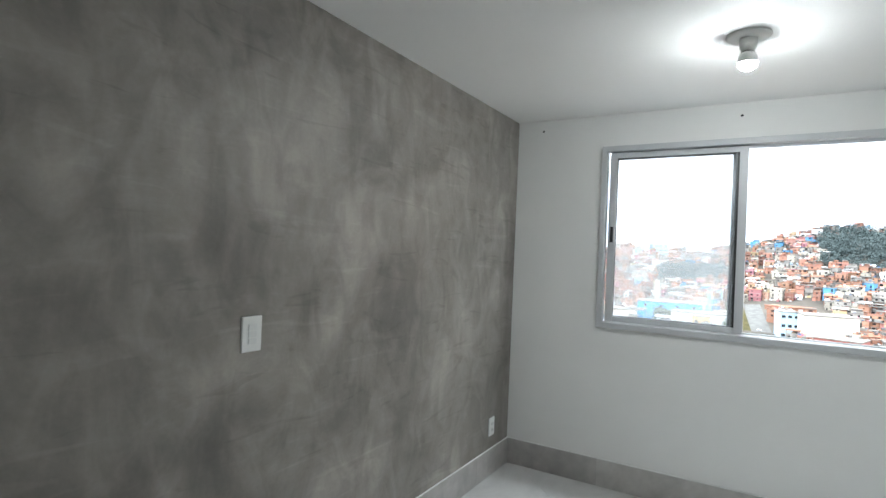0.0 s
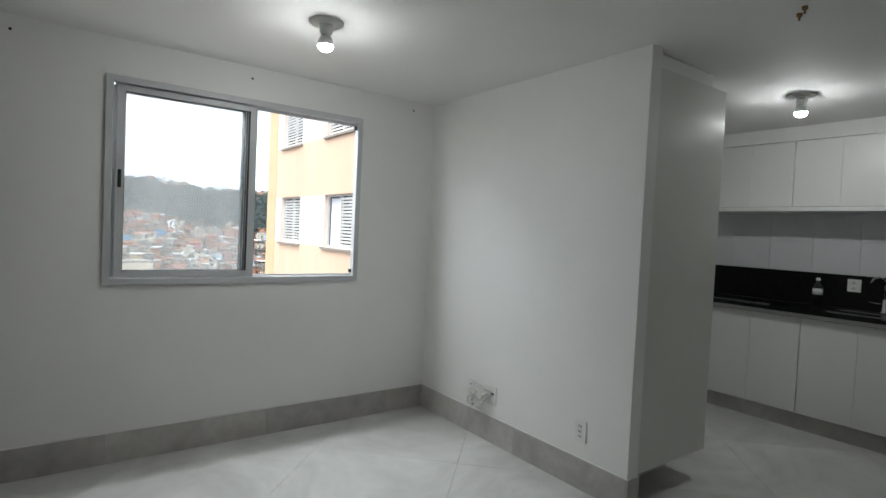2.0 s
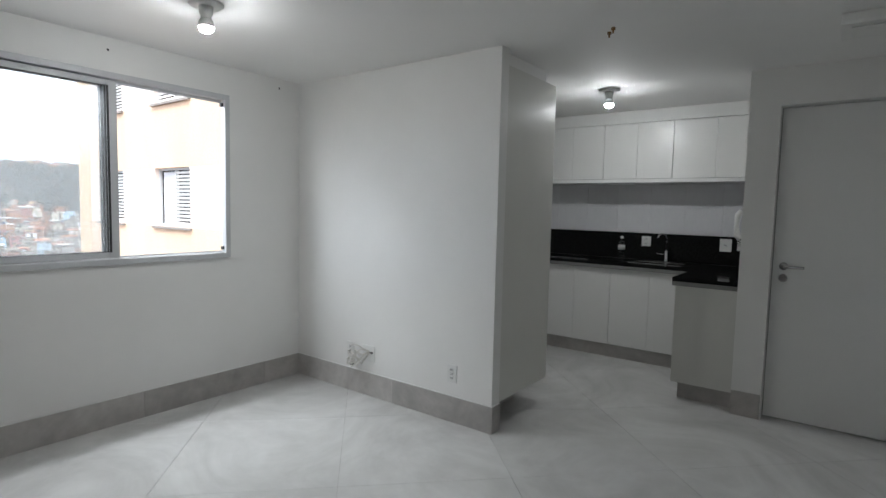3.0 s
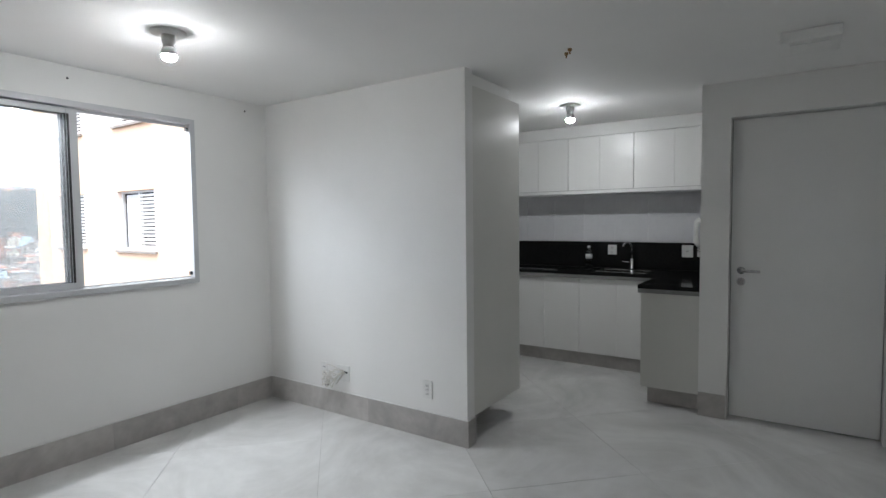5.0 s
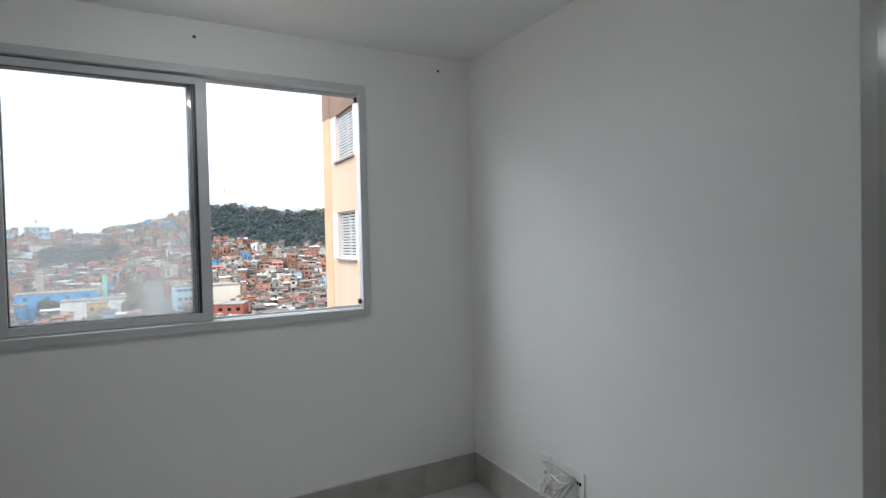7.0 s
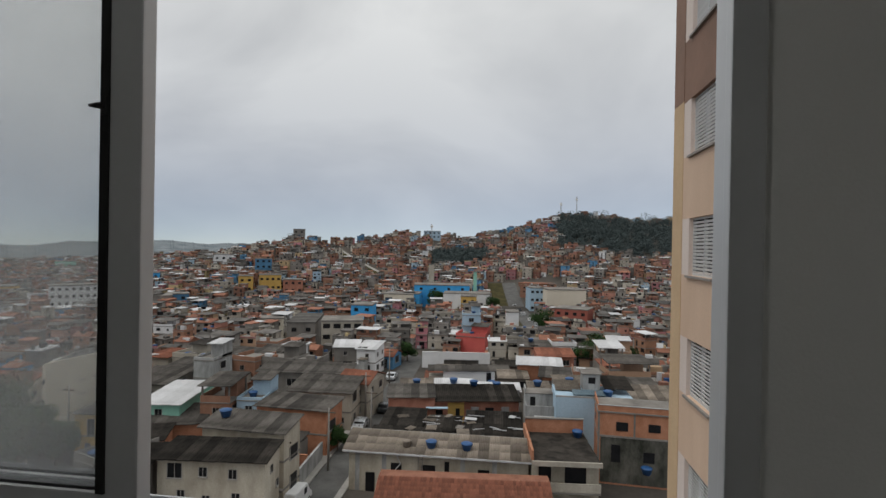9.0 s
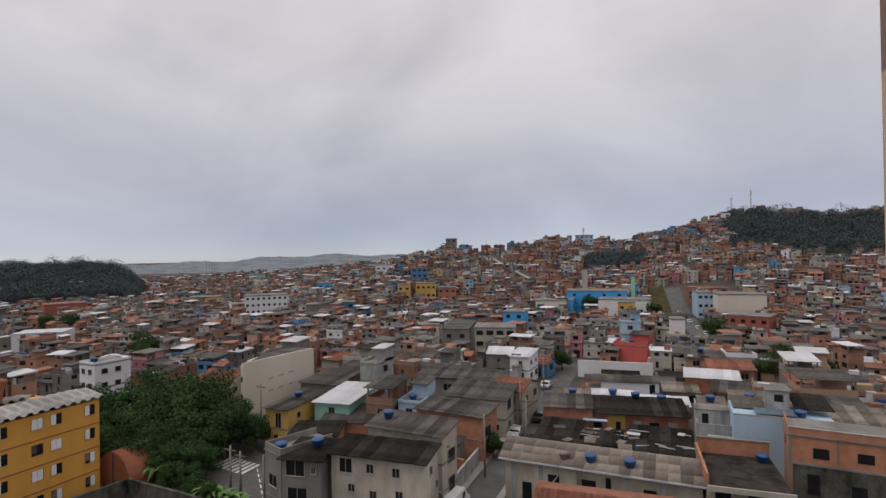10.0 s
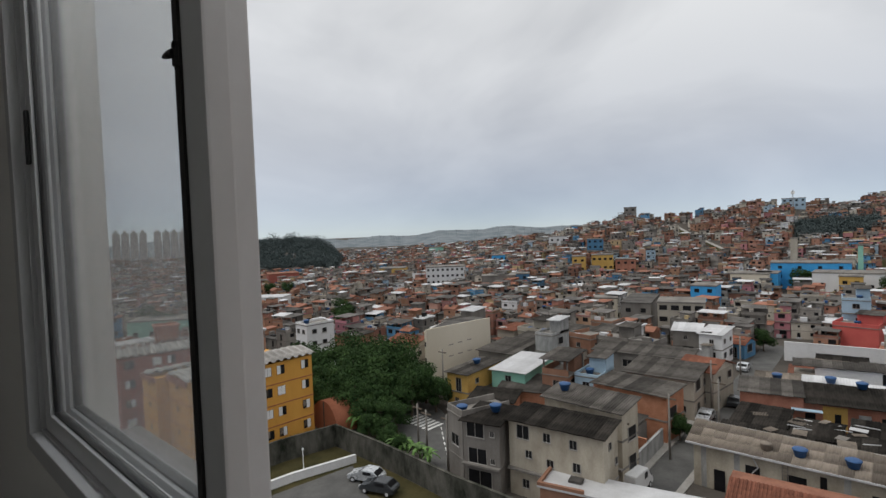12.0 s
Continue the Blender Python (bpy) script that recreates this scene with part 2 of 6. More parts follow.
FIBRE = surf("weathered_fibre_cement", (0.036, 0.032, 0.028), (0.115, 0.105, 0.095), 0.5, 0.9, bump=0.3, fine=9, rand="object", amount=0.45, spec=0.15)
FIBRES = surf("weathered_fibre_cement_sheet", (0.05, 0.046, 0.043), (0.15, 0.14, 0.13), 0.35, 0.9, bump=0.3, fine=6, rand="island", amount=0.45, spec=0.15)
MOSS = surf("mossy_dark_sheet", (0.011, 0.01, 0.009), (0.042, 0.037, 0.032), 0.7, 0.95, bump=0.35, fine=9, rand="object", amount=0.5, spec=0.08, warp=0.4)
SALMON = surf("stained_salmon_render", (0.26, 0.11, 0.075), (0.46, 0.215, 0.15), 0.5, 0.92, bump=0.25, fine=8, streak=0.5, spec=0.15, warp=0.5)
BRICKH = surf("hollow_brick_wall", (0.31, 0.135, 0.075), (0.44, 0.215, 0.135), 0.8, 0.92, bump=0.3, fine=9, spec=0.15, grain=0.18)
GREYW = surf("stained_pale_grey_render", (0.2, 0.2, 0.195), (0.42, 0.42, 0.41), 0.7, 0.9, bump=0.25, fine=7, streak=0.35, spec=0.2, warp=0.5)
CLAY = surf("clay_roof_tiles", (0.19, 0.082, 0.055), (0.31, 0.145, 0.095), 0.7, 0.85, bump=0.3, fine=8, rand="island", amount=0.3, spec=0.2)
TIN = surf("pale_metal_sheet", (0.42, 0.42, 0.425), (0.58, 0.58, 0.59), 0.4, 0.5, bump=0.1, fine=8, rand="island", amount=0.2)
CLAYO = surf("clay_roof_tile_pieces", (0.13, 0.05, 0.033), (0.25, 0.1, 0.062), 0.7, 0.85, bump=0.3, fine=8, rand="object", amount=0.25, spec=0.2)
TINO = surf("pale_metal_sheet_pieces", (0.42, 0.42, 0.425), (0.58, 0.58, 0.59), 0.4, 0.5, bump=0.1, fine=8, rand="object", amount=0.12)
BRICK = surf("bare_hollow_brick", (0.235, 0.118, 0.08), (0.36, 0.195, 0.138), 0.35, 0.92, bump=0.3, fine=8, rand="island", amount=0.38, hue=0.012, spec=0.15)
CONC = surf("stained_render", (0.14, 0.128, 0.116), (0.29, 0.27, 0.245), 0.3, 0.92, bump=0.3, fine=6, rand="island", amount=0.4, streak=0.4, spec=0.2)
PLAS = surf("pale_plaster", (0.33, 0.3, 0.25), (0.48, 0.44, 0.375), 0.3, 0.9, bump=0.2, fine=6, rand="island", amount=0.3, streak=0.4, spec=0.2)
BLUEP = surf("blue_paint", (0.06, 0.17, 0.3), (0.09, 0.24, 0.4), 0.3, 0.85, rand="island", amount=0.35, fine=6)
MIXP = surf("house_paint", (0.36, 0.2, 0.15), (0.44, 0.26, 0.2), 0.3, 0.88, rand="island", amount=0.3, fine=6, hue=0.07, spec=0.2)
SKYB = surf("light_blue_paint", (0.3, 0.42, 0.52), (0.38, 0.5, 0.6), 0.35, 0.85, bump=0.2, fine=6, streak=0.4)
SCHOOL = surf("bright_blue_paint", (0.035, 0.27, 0.58), (0.05, 0.34, 0.68), 0.3, 0.8, fine=6)
REDW = surf("red_wall_paint", (0.5, 0.085, 0.075), (0.58, 0.12, 0.1), 0.3, 0.85, fine=6)
YELL = surf("yellow_house_paint", (0.46, 0.28, 0.07), (0.56, 0.36, 0.1), 0.4, 0.85, fine=6)
MINT = surf("mint_paint", (0.2, 0.42, 0.33), (0.27, 0.52, 0.42), 0.3, 0.85, fine=6)
WBLD = surf("white_building_paint", (0.6, 0.6, 0.6), (0.7, 0.7, 0.7), 0.3, 0.85, fine=6, streak=0.4)
BEIGE = surf("beige_render", (0.56, 0.5, 0.4), (0.63, 0.57, 0.47), 0.12, 0.9, bump=0.2, fine=6, streak=0.3)
OLDW = surf("old_beige_plaster", (0.29, 0.255, 0.2), (0.5, 0.455, 0.375), 0.45, 0.92, bump=0.3, fine=7, streak=0.45, spec=0.2)
TANKB = surf("blue_water_tank", (0.01, 0.055, 0.16), (0.018, 0.085, 0.23), 2, 0.5, bump=0.0)
ASPH = surf("asphalt", (0.055, 0.054, 0.052), (0.11, 0.108, 0.104), 0.35, 0.9, bump=0.2, fine=5)
DIRT = surf("city_ground", (0.05, 0.045, 0.04), (0.11, 0.097, 0.084), 0.05, 0.95, bump=0.3, fine=2, spec=0.1)
GRASS = surf("dry_grass", (0.03, 0.031, 0.013), (0.078, 0.064, 0.028), 0.3, 0.95, bump=0.5, fine=5, spec=0.1)
PAVE = surf("concrete_pavement", (0.26, 0.245, 0.225), (0.36, 0.345, 0.32), 0.6, 0.9, bump=0.2, fine=6)
PAINTW = surf("road_paint", (0.55, 0.55, 0.53), (0.66, 0.66, 0.64), 3, 0.8)
OLDWALL = surf("mossy_concrete_wall", (0.016, 0.019, 0.013), (0.13, 0.124, 0.108), 0.55, 0.95, bump=0.4, fine=7, streak=0.5, spec=0.1)
LEAF = surf("tree_leaves", (0.015, 0.036, 0.012), (0.05, 0.09, 0.028), 0.5, 0.85, bump=0.0, rand="island", amount=0.45, spec=0.12)
LEAFL = surf("banana_leaves", (0.055, 0.125, 0.022), (0.11, 0.215, 0.04), 1.5, 0.6, bump=0.0, rand="object", amount=0.4)
# far foliage greyed and blued, so the air's haze is in the leaf colour
FARLEAF = surf("haze_greyed_leaves", (0.06, 0.077, 0.077), (0.08, 0.099, 0.098), 0.05, 0.95, bump=0.0, rand="island", amount=0.12, spec=0.05)
BARK = surf("bark", (0.08, 0.06, 0.045), (0.14, 0.11, 0.085), 4, 0.95, bump=0.5, fine=14)
# ridge colour lightened to blue-grey: distance haze is painted in
RIDGE = surf("haze_tinted_ridge", (0.12, 0.145, 0.16), (0.23, 0.25, 0.265), 0.035, 1.0, bump=0.0, fine=0.2, spec=0.0)
TOWERM = surf("tower_render", (0.4, 0.36, 0.34), (0.47, 0.43, 0.41), 0.03, 0.9, bump=0.0, fine=0.5)
FIBREL = surf("pale_weathered_fibre_cement", (0.085, 0.07, 0.057), (0.24, 0.205, 0.17), 0.6, 0.9, bump=0.3, fine=9, rand="object", amount=0.42, spec=0.15)
SILVER = surf("silver_car_paint", (0.5, 0.52, 0.54), (0.56, 0.58, 0.6), 2, 0.28, metal=0.5, bump=0.0)
DARKC = surf("dark_grey_car_paint", (0.05, 0.055, 0.06), (0.07, 0.075, 0.08), 2, 0.25, metal=0.4, bump=0.0)
RUBBER = surf("tyre_rubber", (0.015, 0.015, 0.015), (0.025, 0.025, 0.025), 10, 0.85)
WIREM = surf("white_cable", (0.62, 0.6, 0.55), (0.72, 0.7, 0.65), 30, 0.5, bump=0.0)
CURT = surf("pale_curtain", (0.55, 0.56, 0.6), (0.65, 0.66, 0.7), 3, 0.9)

# ---- mesh helpers ----


def quad_box(bm, x0, x1, y0, y1, z0, z1, mi=0):
    v = [bm.verts.new(p) for p in ((x0, y0, z0), (x1, y0, z0), (x1, y1, z0), (x0, y1, z0), (x0, y0, z1), (x1, y0, z1), (x1, y1, z1), (x0, y1, z1))]
    for f in ((3, 2, 1, 0), (4, 5, 6, 7), (0, 1, 5, 4), (1, 2, 6, 5), (2, 3, 7, 6), (3, 0, 4, 7)):
        bm.faces.new([v[i] for i in f]).material_index = mi


def boxes(*rows, bevel=0.0):
    bm = bmesh.new()
    for r in rows:
        quad_box(bm, *r)
    if bevel:
        bmesh.ops.bevel(bm, geom=bm.edges[:], offset=bevel, segments=2, affect="EDGES", profile=0.7)
    return bm


def tube(bm, pts, radii, sides=8, cap=True):
    """A swept tube through the points."""
    rings = []
    for i, p in enumerate(pts):
        p = Vector(p)
        d = (Vector(pts[min(i + 1, len(pts) - 1)]) - Vector(pts[max(i - 1, 0)])).normalized()
        u = d.orthogonal().normalized() if abs(d.z) < 0.99 else Vector((1, 0, 0))
        if rings:
            u = (last - d * last.dot(d)).normalized()
        last = u
        w = d.cross(u)
        r = radii[i] if isinstance(radii, (list, tuple)) else radii
        rings.append([bm.verts.new(p + (u * math.cos(a) + w * math.sin(a)) * r) for a in (2 * math.pi * k / sides for k in range(sides))])
    for a, b in zip(rings, rings[1:]):
        for k in range(sides):
            bm.faces.new((a[k], a[(k + 1) % sides], b[(k + 1) % sides], b[k])).smooth = True
    if cap:
        bm.faces.new(rings[0][::-1])
        bm.faces.new(rings[-1])


def lathe(bm, profile, cx=0, cy=0, sides=20):
    """A turned shape from (radius, z) pairs."""
    rings = [[bm.verts.new((cx + r * math.cos(2 * math.pi * k / sides), cy + r * math.sin(2 * math.pi * k / sides), z)) for k in range(sides)] for r, z in profile]
    for a, b in zip(rings, rings[1:]):
        for k in range(sides):
            bm.faces.new((a[k], a[(k + 1) % sides], b[(k + 1) % sides], b[k])).smooth = True
    bm.faces.new(rings[0][::-1])
    bm.faces.new(rings[-1])


def mesh_of(bm, name, material):
    bmesh.ops.recalc_face_normals(bm, faces=bm.faces[:])
    me = bpy.data.meshes.new(name)
    bm.to_mesh(me)
    bm.free()
    for m in material if isinstance(material, (list, tuple)) else [material]:
        me.materials.append(m)
    return me


def part(name, bm, material, parent=None, label=""):
    ob = new(name, mesh_of(bm, name, material))
    ob.parent = parent
    return tagged(ob, label)


def thing(name, x, y, z, turn, label, category, group=""):
    """An Empty at a thing's base, under which its parts go."""
    ob = new(name)
    ob.matrix_world = pose(x, y, z, 0, 0, turn)
    return tagged(ob, label, category, group)


def structure(name, bm, material, label, category="wall"):
    return tagged(part(name, bm, material), label, category, kind="structure")


# ---- the flat: walls, floor, ceiling ----
H = 2.38
FX0, FX1, FY0, FY1 = -1.4, 5.55, -4.1, 0.0
WX0, WX1, WZ0, WZ1 = 0.615, 2.124, 1.04, 2.15
wall_rows = []
for x0, x1, z0, z1, ya, yb in ((WX0, WX1, WZ0, WZ1, 0, 0.03), (0.56, 2.195, 0.99, 2.2, 0.03, 0.15)):
    wall_rows += [(-1.55, x0, ya, yb, -0.15, 2.6), (x1, 5.7, ya, yb, -0.15, 2.6), (x0, x1, ya, yb, -0.15, z0), (x0, x1, ya, yb, z1, 2.6)]
structure("wall_north", boxes(*wall_rows), WHITE, "white painted wall with a sliding window")
structure("wall_west", boxes((-0.12, 0, -2.98, 0, 0, H), bevel=0.004), CEMENT, "grey burnished cement feature wall")
structure("wall_hall_north", boxes((-1.4, -0.12, -2.98, -2.86, 0, H)), WHITE, "white painted hallway wall")
# never in view: an invented wall that closes the flat for bounced light
structure("wall_hall_west", boxes((-1.55, -1.4, -4.25, 0, -0.15, 2.6)), WHITE, "unseen white wall added to close off the hallway")
structure("wall_south", boxes((-1.4, 5.7, -4.25, -4.1, -0.15, 2.6)), WHITE, "white painted wall beside the entrance door")
structure("wall_partition", boxes((2.77, 2.86, -1.895, 0, 0, H), bevel=0.003), WHITE, "white partition wall between living room and kitchen")
DY0, DY1, DZ = -4.075, -3.205, 2.135
structure("wall_east", boxes((4.17, 4.32, DY1, -3.02, 0, H), (4.17, 4.32, DY0, DY1, DZ, H), (4.17, 4.32, -4.1, DY0, 0, H)), WHITE, "white wall around the entrance door")
structure("wall_kitchen_south", boxes((4.32, 5.55, -3.17, -3.02, 0, H)), WHITE, "white kitchen wall")
structure("wall_kitchen_east", boxes((5.55, 5.7, -4.1, 0, -0.15, 2.6)), WHITE, "white kitchen back wall")
structure("ceiling", boxes((-1.55, 5.7, -4.25, 0.15, H, 2.6)), CEIL, "flat white painted ceiling", "ceiling")
floor = structure("floor", boxes((-1.4, 5.55, -4.1, 0, -0.15, -0.006)), GROUT, "floor of large grey porcelain tiles laid diagonally", "floor")


def clip_rect(poly, x0, x1, y0, y1):
    """A polygon cut down to a rectangle."""
    for axis, lim, keep_low in ((0, x0, False), (0, x1, True), (1, y0, False), (1, y1, True)):
        out = []
        for i, p in enumerate(poly):
            q = poly[(i + 1) % len(poly)]
            pin = (p[axis] <= lim) == keep_low
            qin = (q[axis] <= lim) == keep_low
            if pin:
                out.append(p)
            if pin != qin:
                k = (lim - p[axis]) / (q[axis] - p[axis])
                out.append((p[0] + (q[0] - p[0]) * k, p[1] + (q[1] - p[1]) * k))
        poly = out
        if len(poly) < 3:
            return []
    return poly


def slab(poly, z0, z1):
    bm = bmesh.new()
    lo = [bm.verts.new((x, y, z0)) for x, y in poly]
    hi = [bm.verts.new((x, y, z1)) for x, y in poly]
    bm.faces.new(hi)
    bm.faces.new(lo[::-1])
    for i in range(len(poly)):
        j = (i + 1) % len(poly)
        bm.faces.new((lo[i], lo[j], hi[j], hi[i]))
    return bm


# ---- the sliding window ----
window = thing("window_1", 0.63, 0, WZ0, 0, "white aluminium sliding window, one half slid open, above the skirting", "window")
tagged(window, kind="structure")
IV = Matrix.Translation((-0.63, 0, -WZ0))


def wpart(name, bm, material, parent, label=""):
    bmesh.ops.transform(bm, matrix=IV, verts=bm.verts[:])
    return part(name, bm, material, parent, label)


def ring(x0, x1, z0, z1, w, y0, y1, bevel=0.003):
    return boxes((x0, x0 + w, y0, y1, z0, z1), (x1 - w, x1, y0, y1, z0, z1), (x0 + w, x1 - w, y0, y1, z0, z0 + w), (x0 + w, x1 - w, y0, y1, z1 - w, z1), bevel=bevel)


wpart("inner_trim", ring(0.59, 2.146, 1.013, 2.174, 0.036, -0.02, -0.0005), ALU, window)
wpart("window_frame", ring(WX0 + 0.001, WX1 - 0.001, WZ0 + 0.001, WZ1 - 0.001, 0.012, -0.002, 0.031), ALU, window)
wpart("outer_frame", ring(0.561, 2.194, 0.991, 2.199, 0.05, 0.0315, 0.08), ALU, window)
wpart("sliding_track", boxes((0.637, 2.11, 0.032, 0.036, 1.0415, 1.062), (0.637, 2.14, 0.066, 0.07, 1.0415, 1.06), (0.637, 2.11, 0.032, 0.036, 2.118, 2.148)), ALU, window)
for x0, x1, xs, y0, y1 in ((0.645, 1.412, 0.058, 0.003, 0.029), (0.63, 1.384, 0.05, 0.038, 0.064)):
    sash = wpart("sash", boxes((x0, x0 + 0.04, y0, y1, 1.055, 2.13), (x1 - xs, x1, y0, y1, 1.055, 2.13), (x0 + 0.04, x1 - xs, y0, y1, 1.055, 1.09), (x0 + 0.04, x1 - xs, y0, y1, 2.098, 2.13), bevel=0.003), ALU, window)
    pane = wpart("pane", boxes((x0 + 0.036, x1 - xs + 0.004, (y0 + y1) / 2 - 0.002, (y0 + y1) / 2 + 0.002, 1.086, 2.102)), GLASS, sash, "slightly dusty clear glass pane")
    pane.visible_shadow = False
    wpart("seal", boxes((x1 - xs + 0.001, x1 - xs + 0.013, y0 - 0.0035, y0 - 0.0005, 1.09, 2.098)), BLACKP, sash, "black brush seal")
    wpart("gasket", ring(x0 + 0.04, x1 - xs, 1.09, 2.098, 0.004, y0 + 0.006, y1 - 0.006, 0), BLACKP, sash, "black rubber gasket")
bm = boxes((1.358, 1.366, -0.004, 0.003, 1.578, 1.602), bevel=0.0015)
tube(bm, [(1.363, -0.003, 1.59), (1.354, -0.005, 1.59), (1.344, -0.006, 1.59)], [0.005, 0.004, 0.002])
wpart("latch", bm, BLACKP, window, "small black sash latch")
wpart("pull", boxes((0.655, 0.673, -0.004, 0.003, 1.56, 1.66), bevel=0.004), BLACKP, window, "black recessed sash pull")
for z in (1.083, 2.105):
    wpart("corner_block", boxes((2.096, 2.11, 0.004, 0.03, z - 0.012, z + 0.012), bevel=0.003), BLACKP, window)
structure("window_sill", boxes((0.561, 2.194, 0.081, 0.19, 0.955, 0.989), bevel=0.004), SILLS, "stone outer window sill", "window sill")

# ---- entrance door ----
door = thing("door_1", 4.262, DY1, 0, 0, "closed white flush entrance door with a steel lever handle", "door")
tagged(door, kind="structure")
part("leaf", boxes((0, 0.035, DY0 - DY1 + 0.006, -0.006, 0.008, DZ - 0.006), bevel=0.002), DOORW, door)
# grey sheet behind the leaf, colours the gap round it as shade
part("door_stop", boxes((0.036, 0.05, DY0 - DY1, 0, 0, DZ - 0.001)), GREYL, door, "dark sheet standing in for the shaded gap behind the leaf")
bm = bmesh.new()
lathe(bm, [(0.026, -0.001), (0.026, 0.008), (0.012, 0.012), (0.011, 0.045)], sides=18)
bmesh.ops.transform(bm, matrix=pose(0, -0.07, 1.065, 0, -90, 0), verts=bm.verts[:])
tube(bm, [(-0.045, -0.07, 1.065), (-0.052, -0.085, 1.065), (-0.052, -0.19, 1.063)], [0.011, 0.0105, 0.009], 10)
part("door_handle", bm, CHROME, door, "brushed steel lever handle")
bm = bmesh.new()
lathe(bm, [(0.027, -0.001), (0.027, 0.007), (0.02, 0.01)], sides=18)
bmesh.ops.transform(bm, matrix=pose(0, -0.07, 0.985, 0, -90, 0), verts=bm.verts[:])
part("lock_cylinder", bm, CHROME, door, "round steel lock plate")

# ---- skirting of cut floor tile, with white sealant on top ----


def skirting(name, x0, y0, x1, y1, inward, first=0.5, run=0.9):
    """Skirting tiles from one point to another; inward is the way into the room."""
    base = tagged(new(name), "grey porcelain tile skirting with a white sealant line", "skirting", kind="structure")
    a, b, n = Vector((x0, y0, 0)), Vector((x1, y1, 0)), Vector((*inward, 0))
    d, length = (b - a).normalized(), (b - a).length
    t, stepto = 0.0, first
    while t < length - 0.01:
        e = min(stepto, length)
        p, q, r = a + d * (t + 0.0008), a + d * (e - 0.0008), a + d * (e - 0.0008) + n * 0.011
        bm = boxes((min(p.x, r.x, q.x), max(p.x, r.x, q.x), min(p.y, r.y, q.y), max(p.y, r.y, q.y), 0.0, 0.172), bevel=0.0012)
        part("skirting_tile", bm, BASET, base)
        t, stepto = e, e + run
    p, q = a + n * 0.0005, b + n * 0.009
    part("sealant", boxes((min(p.x, q.x), max(p.x, q.x), min(p.y, q.y), max(p.y, q.y), 0.172, 0.176)), CAULK, base, "thin white sealant line")


skirting("baseboard_north", 0.012, 0, 2.758, 0, (0, -1), 0.62)
skirting("baseboard_partition", 2.77, -1.895, 2.77, -0.001, (-1, 0), 0.83)
skirting("baseboard_partition_end", 2.7595, -1.895, 2.86, -1.895, (0, -1))
skirting("baseboard_west", 0, -2.98, 0, -0.001, (1, 0), 0.7)
skirting("baseboard_east", 4.17, -3.2, 4.17, -3.02, (-1, 0))
skirting("baseboard_south", -1.4, -4.1, 4.165, -4.1, (0, 1), 0.4)
skirting("baseboard_hall", -1.399, -2.98, -0.01, -2.98, (0, -1), 0.4)
skirting("baseboard_hall_west", -1.4, -4.085, -1.4, -2.995, (1, 0), 0.4)

# ---- kitchen ----


def cabinet(name, x, y, z, width, depth, height, doors, label, group):
    """A cabinet unit against the back wall, doors towards -x; its origin is the front lower corner at the smaller y."""
    c = thing(name, x, y, z, 0, label, "cabinet", group)
    part("body", boxes((0.02, depth, 0.001, width - 0.001, 0, height)), GREYL, c, "grey carcass edge")
    w = width / doors
    for i in range(doors):
        part("door", boxes((0, 0.018, i * w + (0.003 if i == 0 else 0.001), (i + 1) * w - (0.003 if i == doors - 1 else 0.001), 0.002, height - 0.002), bevel=0.0015), LAMI, c, "white laminate door")
    return c


UP = "white laminate wall cabinet with two flush doors above the tiles"
for y0, w in ((-3.015, 0.725), (-2.29, 0.65), (-1.64, 0.65), (-0.99, 0.65)):
    cabinet("wall_cabinet", 5.2, y0, 1.73, w, 0.348, 0.53, 2, UP, "kitchen wall cabinets")
tagged(part("cabinet_filler", boxes((5.206, 5.548, -3.015, -0.34, 2.263, 2.379)), WHITE), "white filler board between wall cabinets and ceiling", "filler board")
tagged(part("light_rail", boxes((5.19, 5.548, -3.015, -0.34, 1.694, 1.728), bevel=0.003), LAMI), "thin white shelf board under the wall cabinets", "shelf board")
LOW = "white laminate base cabinet with flush doors under black granite"
cabinet("base_cabinet", 5.0, -2.555, 0.13, 0.725, 0.545, 0.735, 2, LOW, "kitchen base cabinets")
cabinet("base_cabinet", 5.0, -1.83, 0.13, 0.725, 0.545, 0.735, 2, LOW, "kitchen base cabinets")
cabinet("base_cabinet", 5.0, -1.105, 0.13, 0.7, 0.545, 0.735, 2, LOW, "kitchen base cabinets")
tagged(part("plinth", boxes((5.04, 5.06, -2.59, -0.4, 0.0, 0.129), (4.28, 4.3, -3.018, -2.64, 0, 0.129), (4.3, 5.04, -2.66, -2.64, 0, 0.129)), BASET), "grey tile plinth under the base cabinets", "plinth", kind="structure")
corner = thing("corner_cabinet", 4.22, -3.018, 0.13, 0, "white laminate end cabinet beside the entrance wall", "cabinet", "kitchen base cabinets")
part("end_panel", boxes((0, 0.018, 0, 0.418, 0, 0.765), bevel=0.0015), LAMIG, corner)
part("body", boxes((0.02, 1.32, 0.002, 0.4, 0, 0.76)), GREYL, corner)
part("front", boxes((0.019, 0.775, 0.401, 0.418, 0.002, 0.735), bevel=0.0015), LAMI, corner)
top = tagged(new("countertop"), "black granite countertop with a tall black backsplash", "countertop")
part("slab", boxes((4.97, 5.548, -2.58, -0.38, 0.9, 0.93), (4.195, 5.548, -3.018, -2.58, 0.9, 0.93)), GRANITE, top)
# apron in flat grey: the shadow under the slab is given by colour
part("apron", boxes((4.97, 4.99, -2.56, -0.38, 0.868, 0.899), (4.195, 4.215, -3.018, -2.58, 0.868, 0.899), (4.215, 4.97, -2.6, -2.58, 0.868, 0.899)), GREYL, top, "grey strip under the granite edge, its shadow put into the colour")
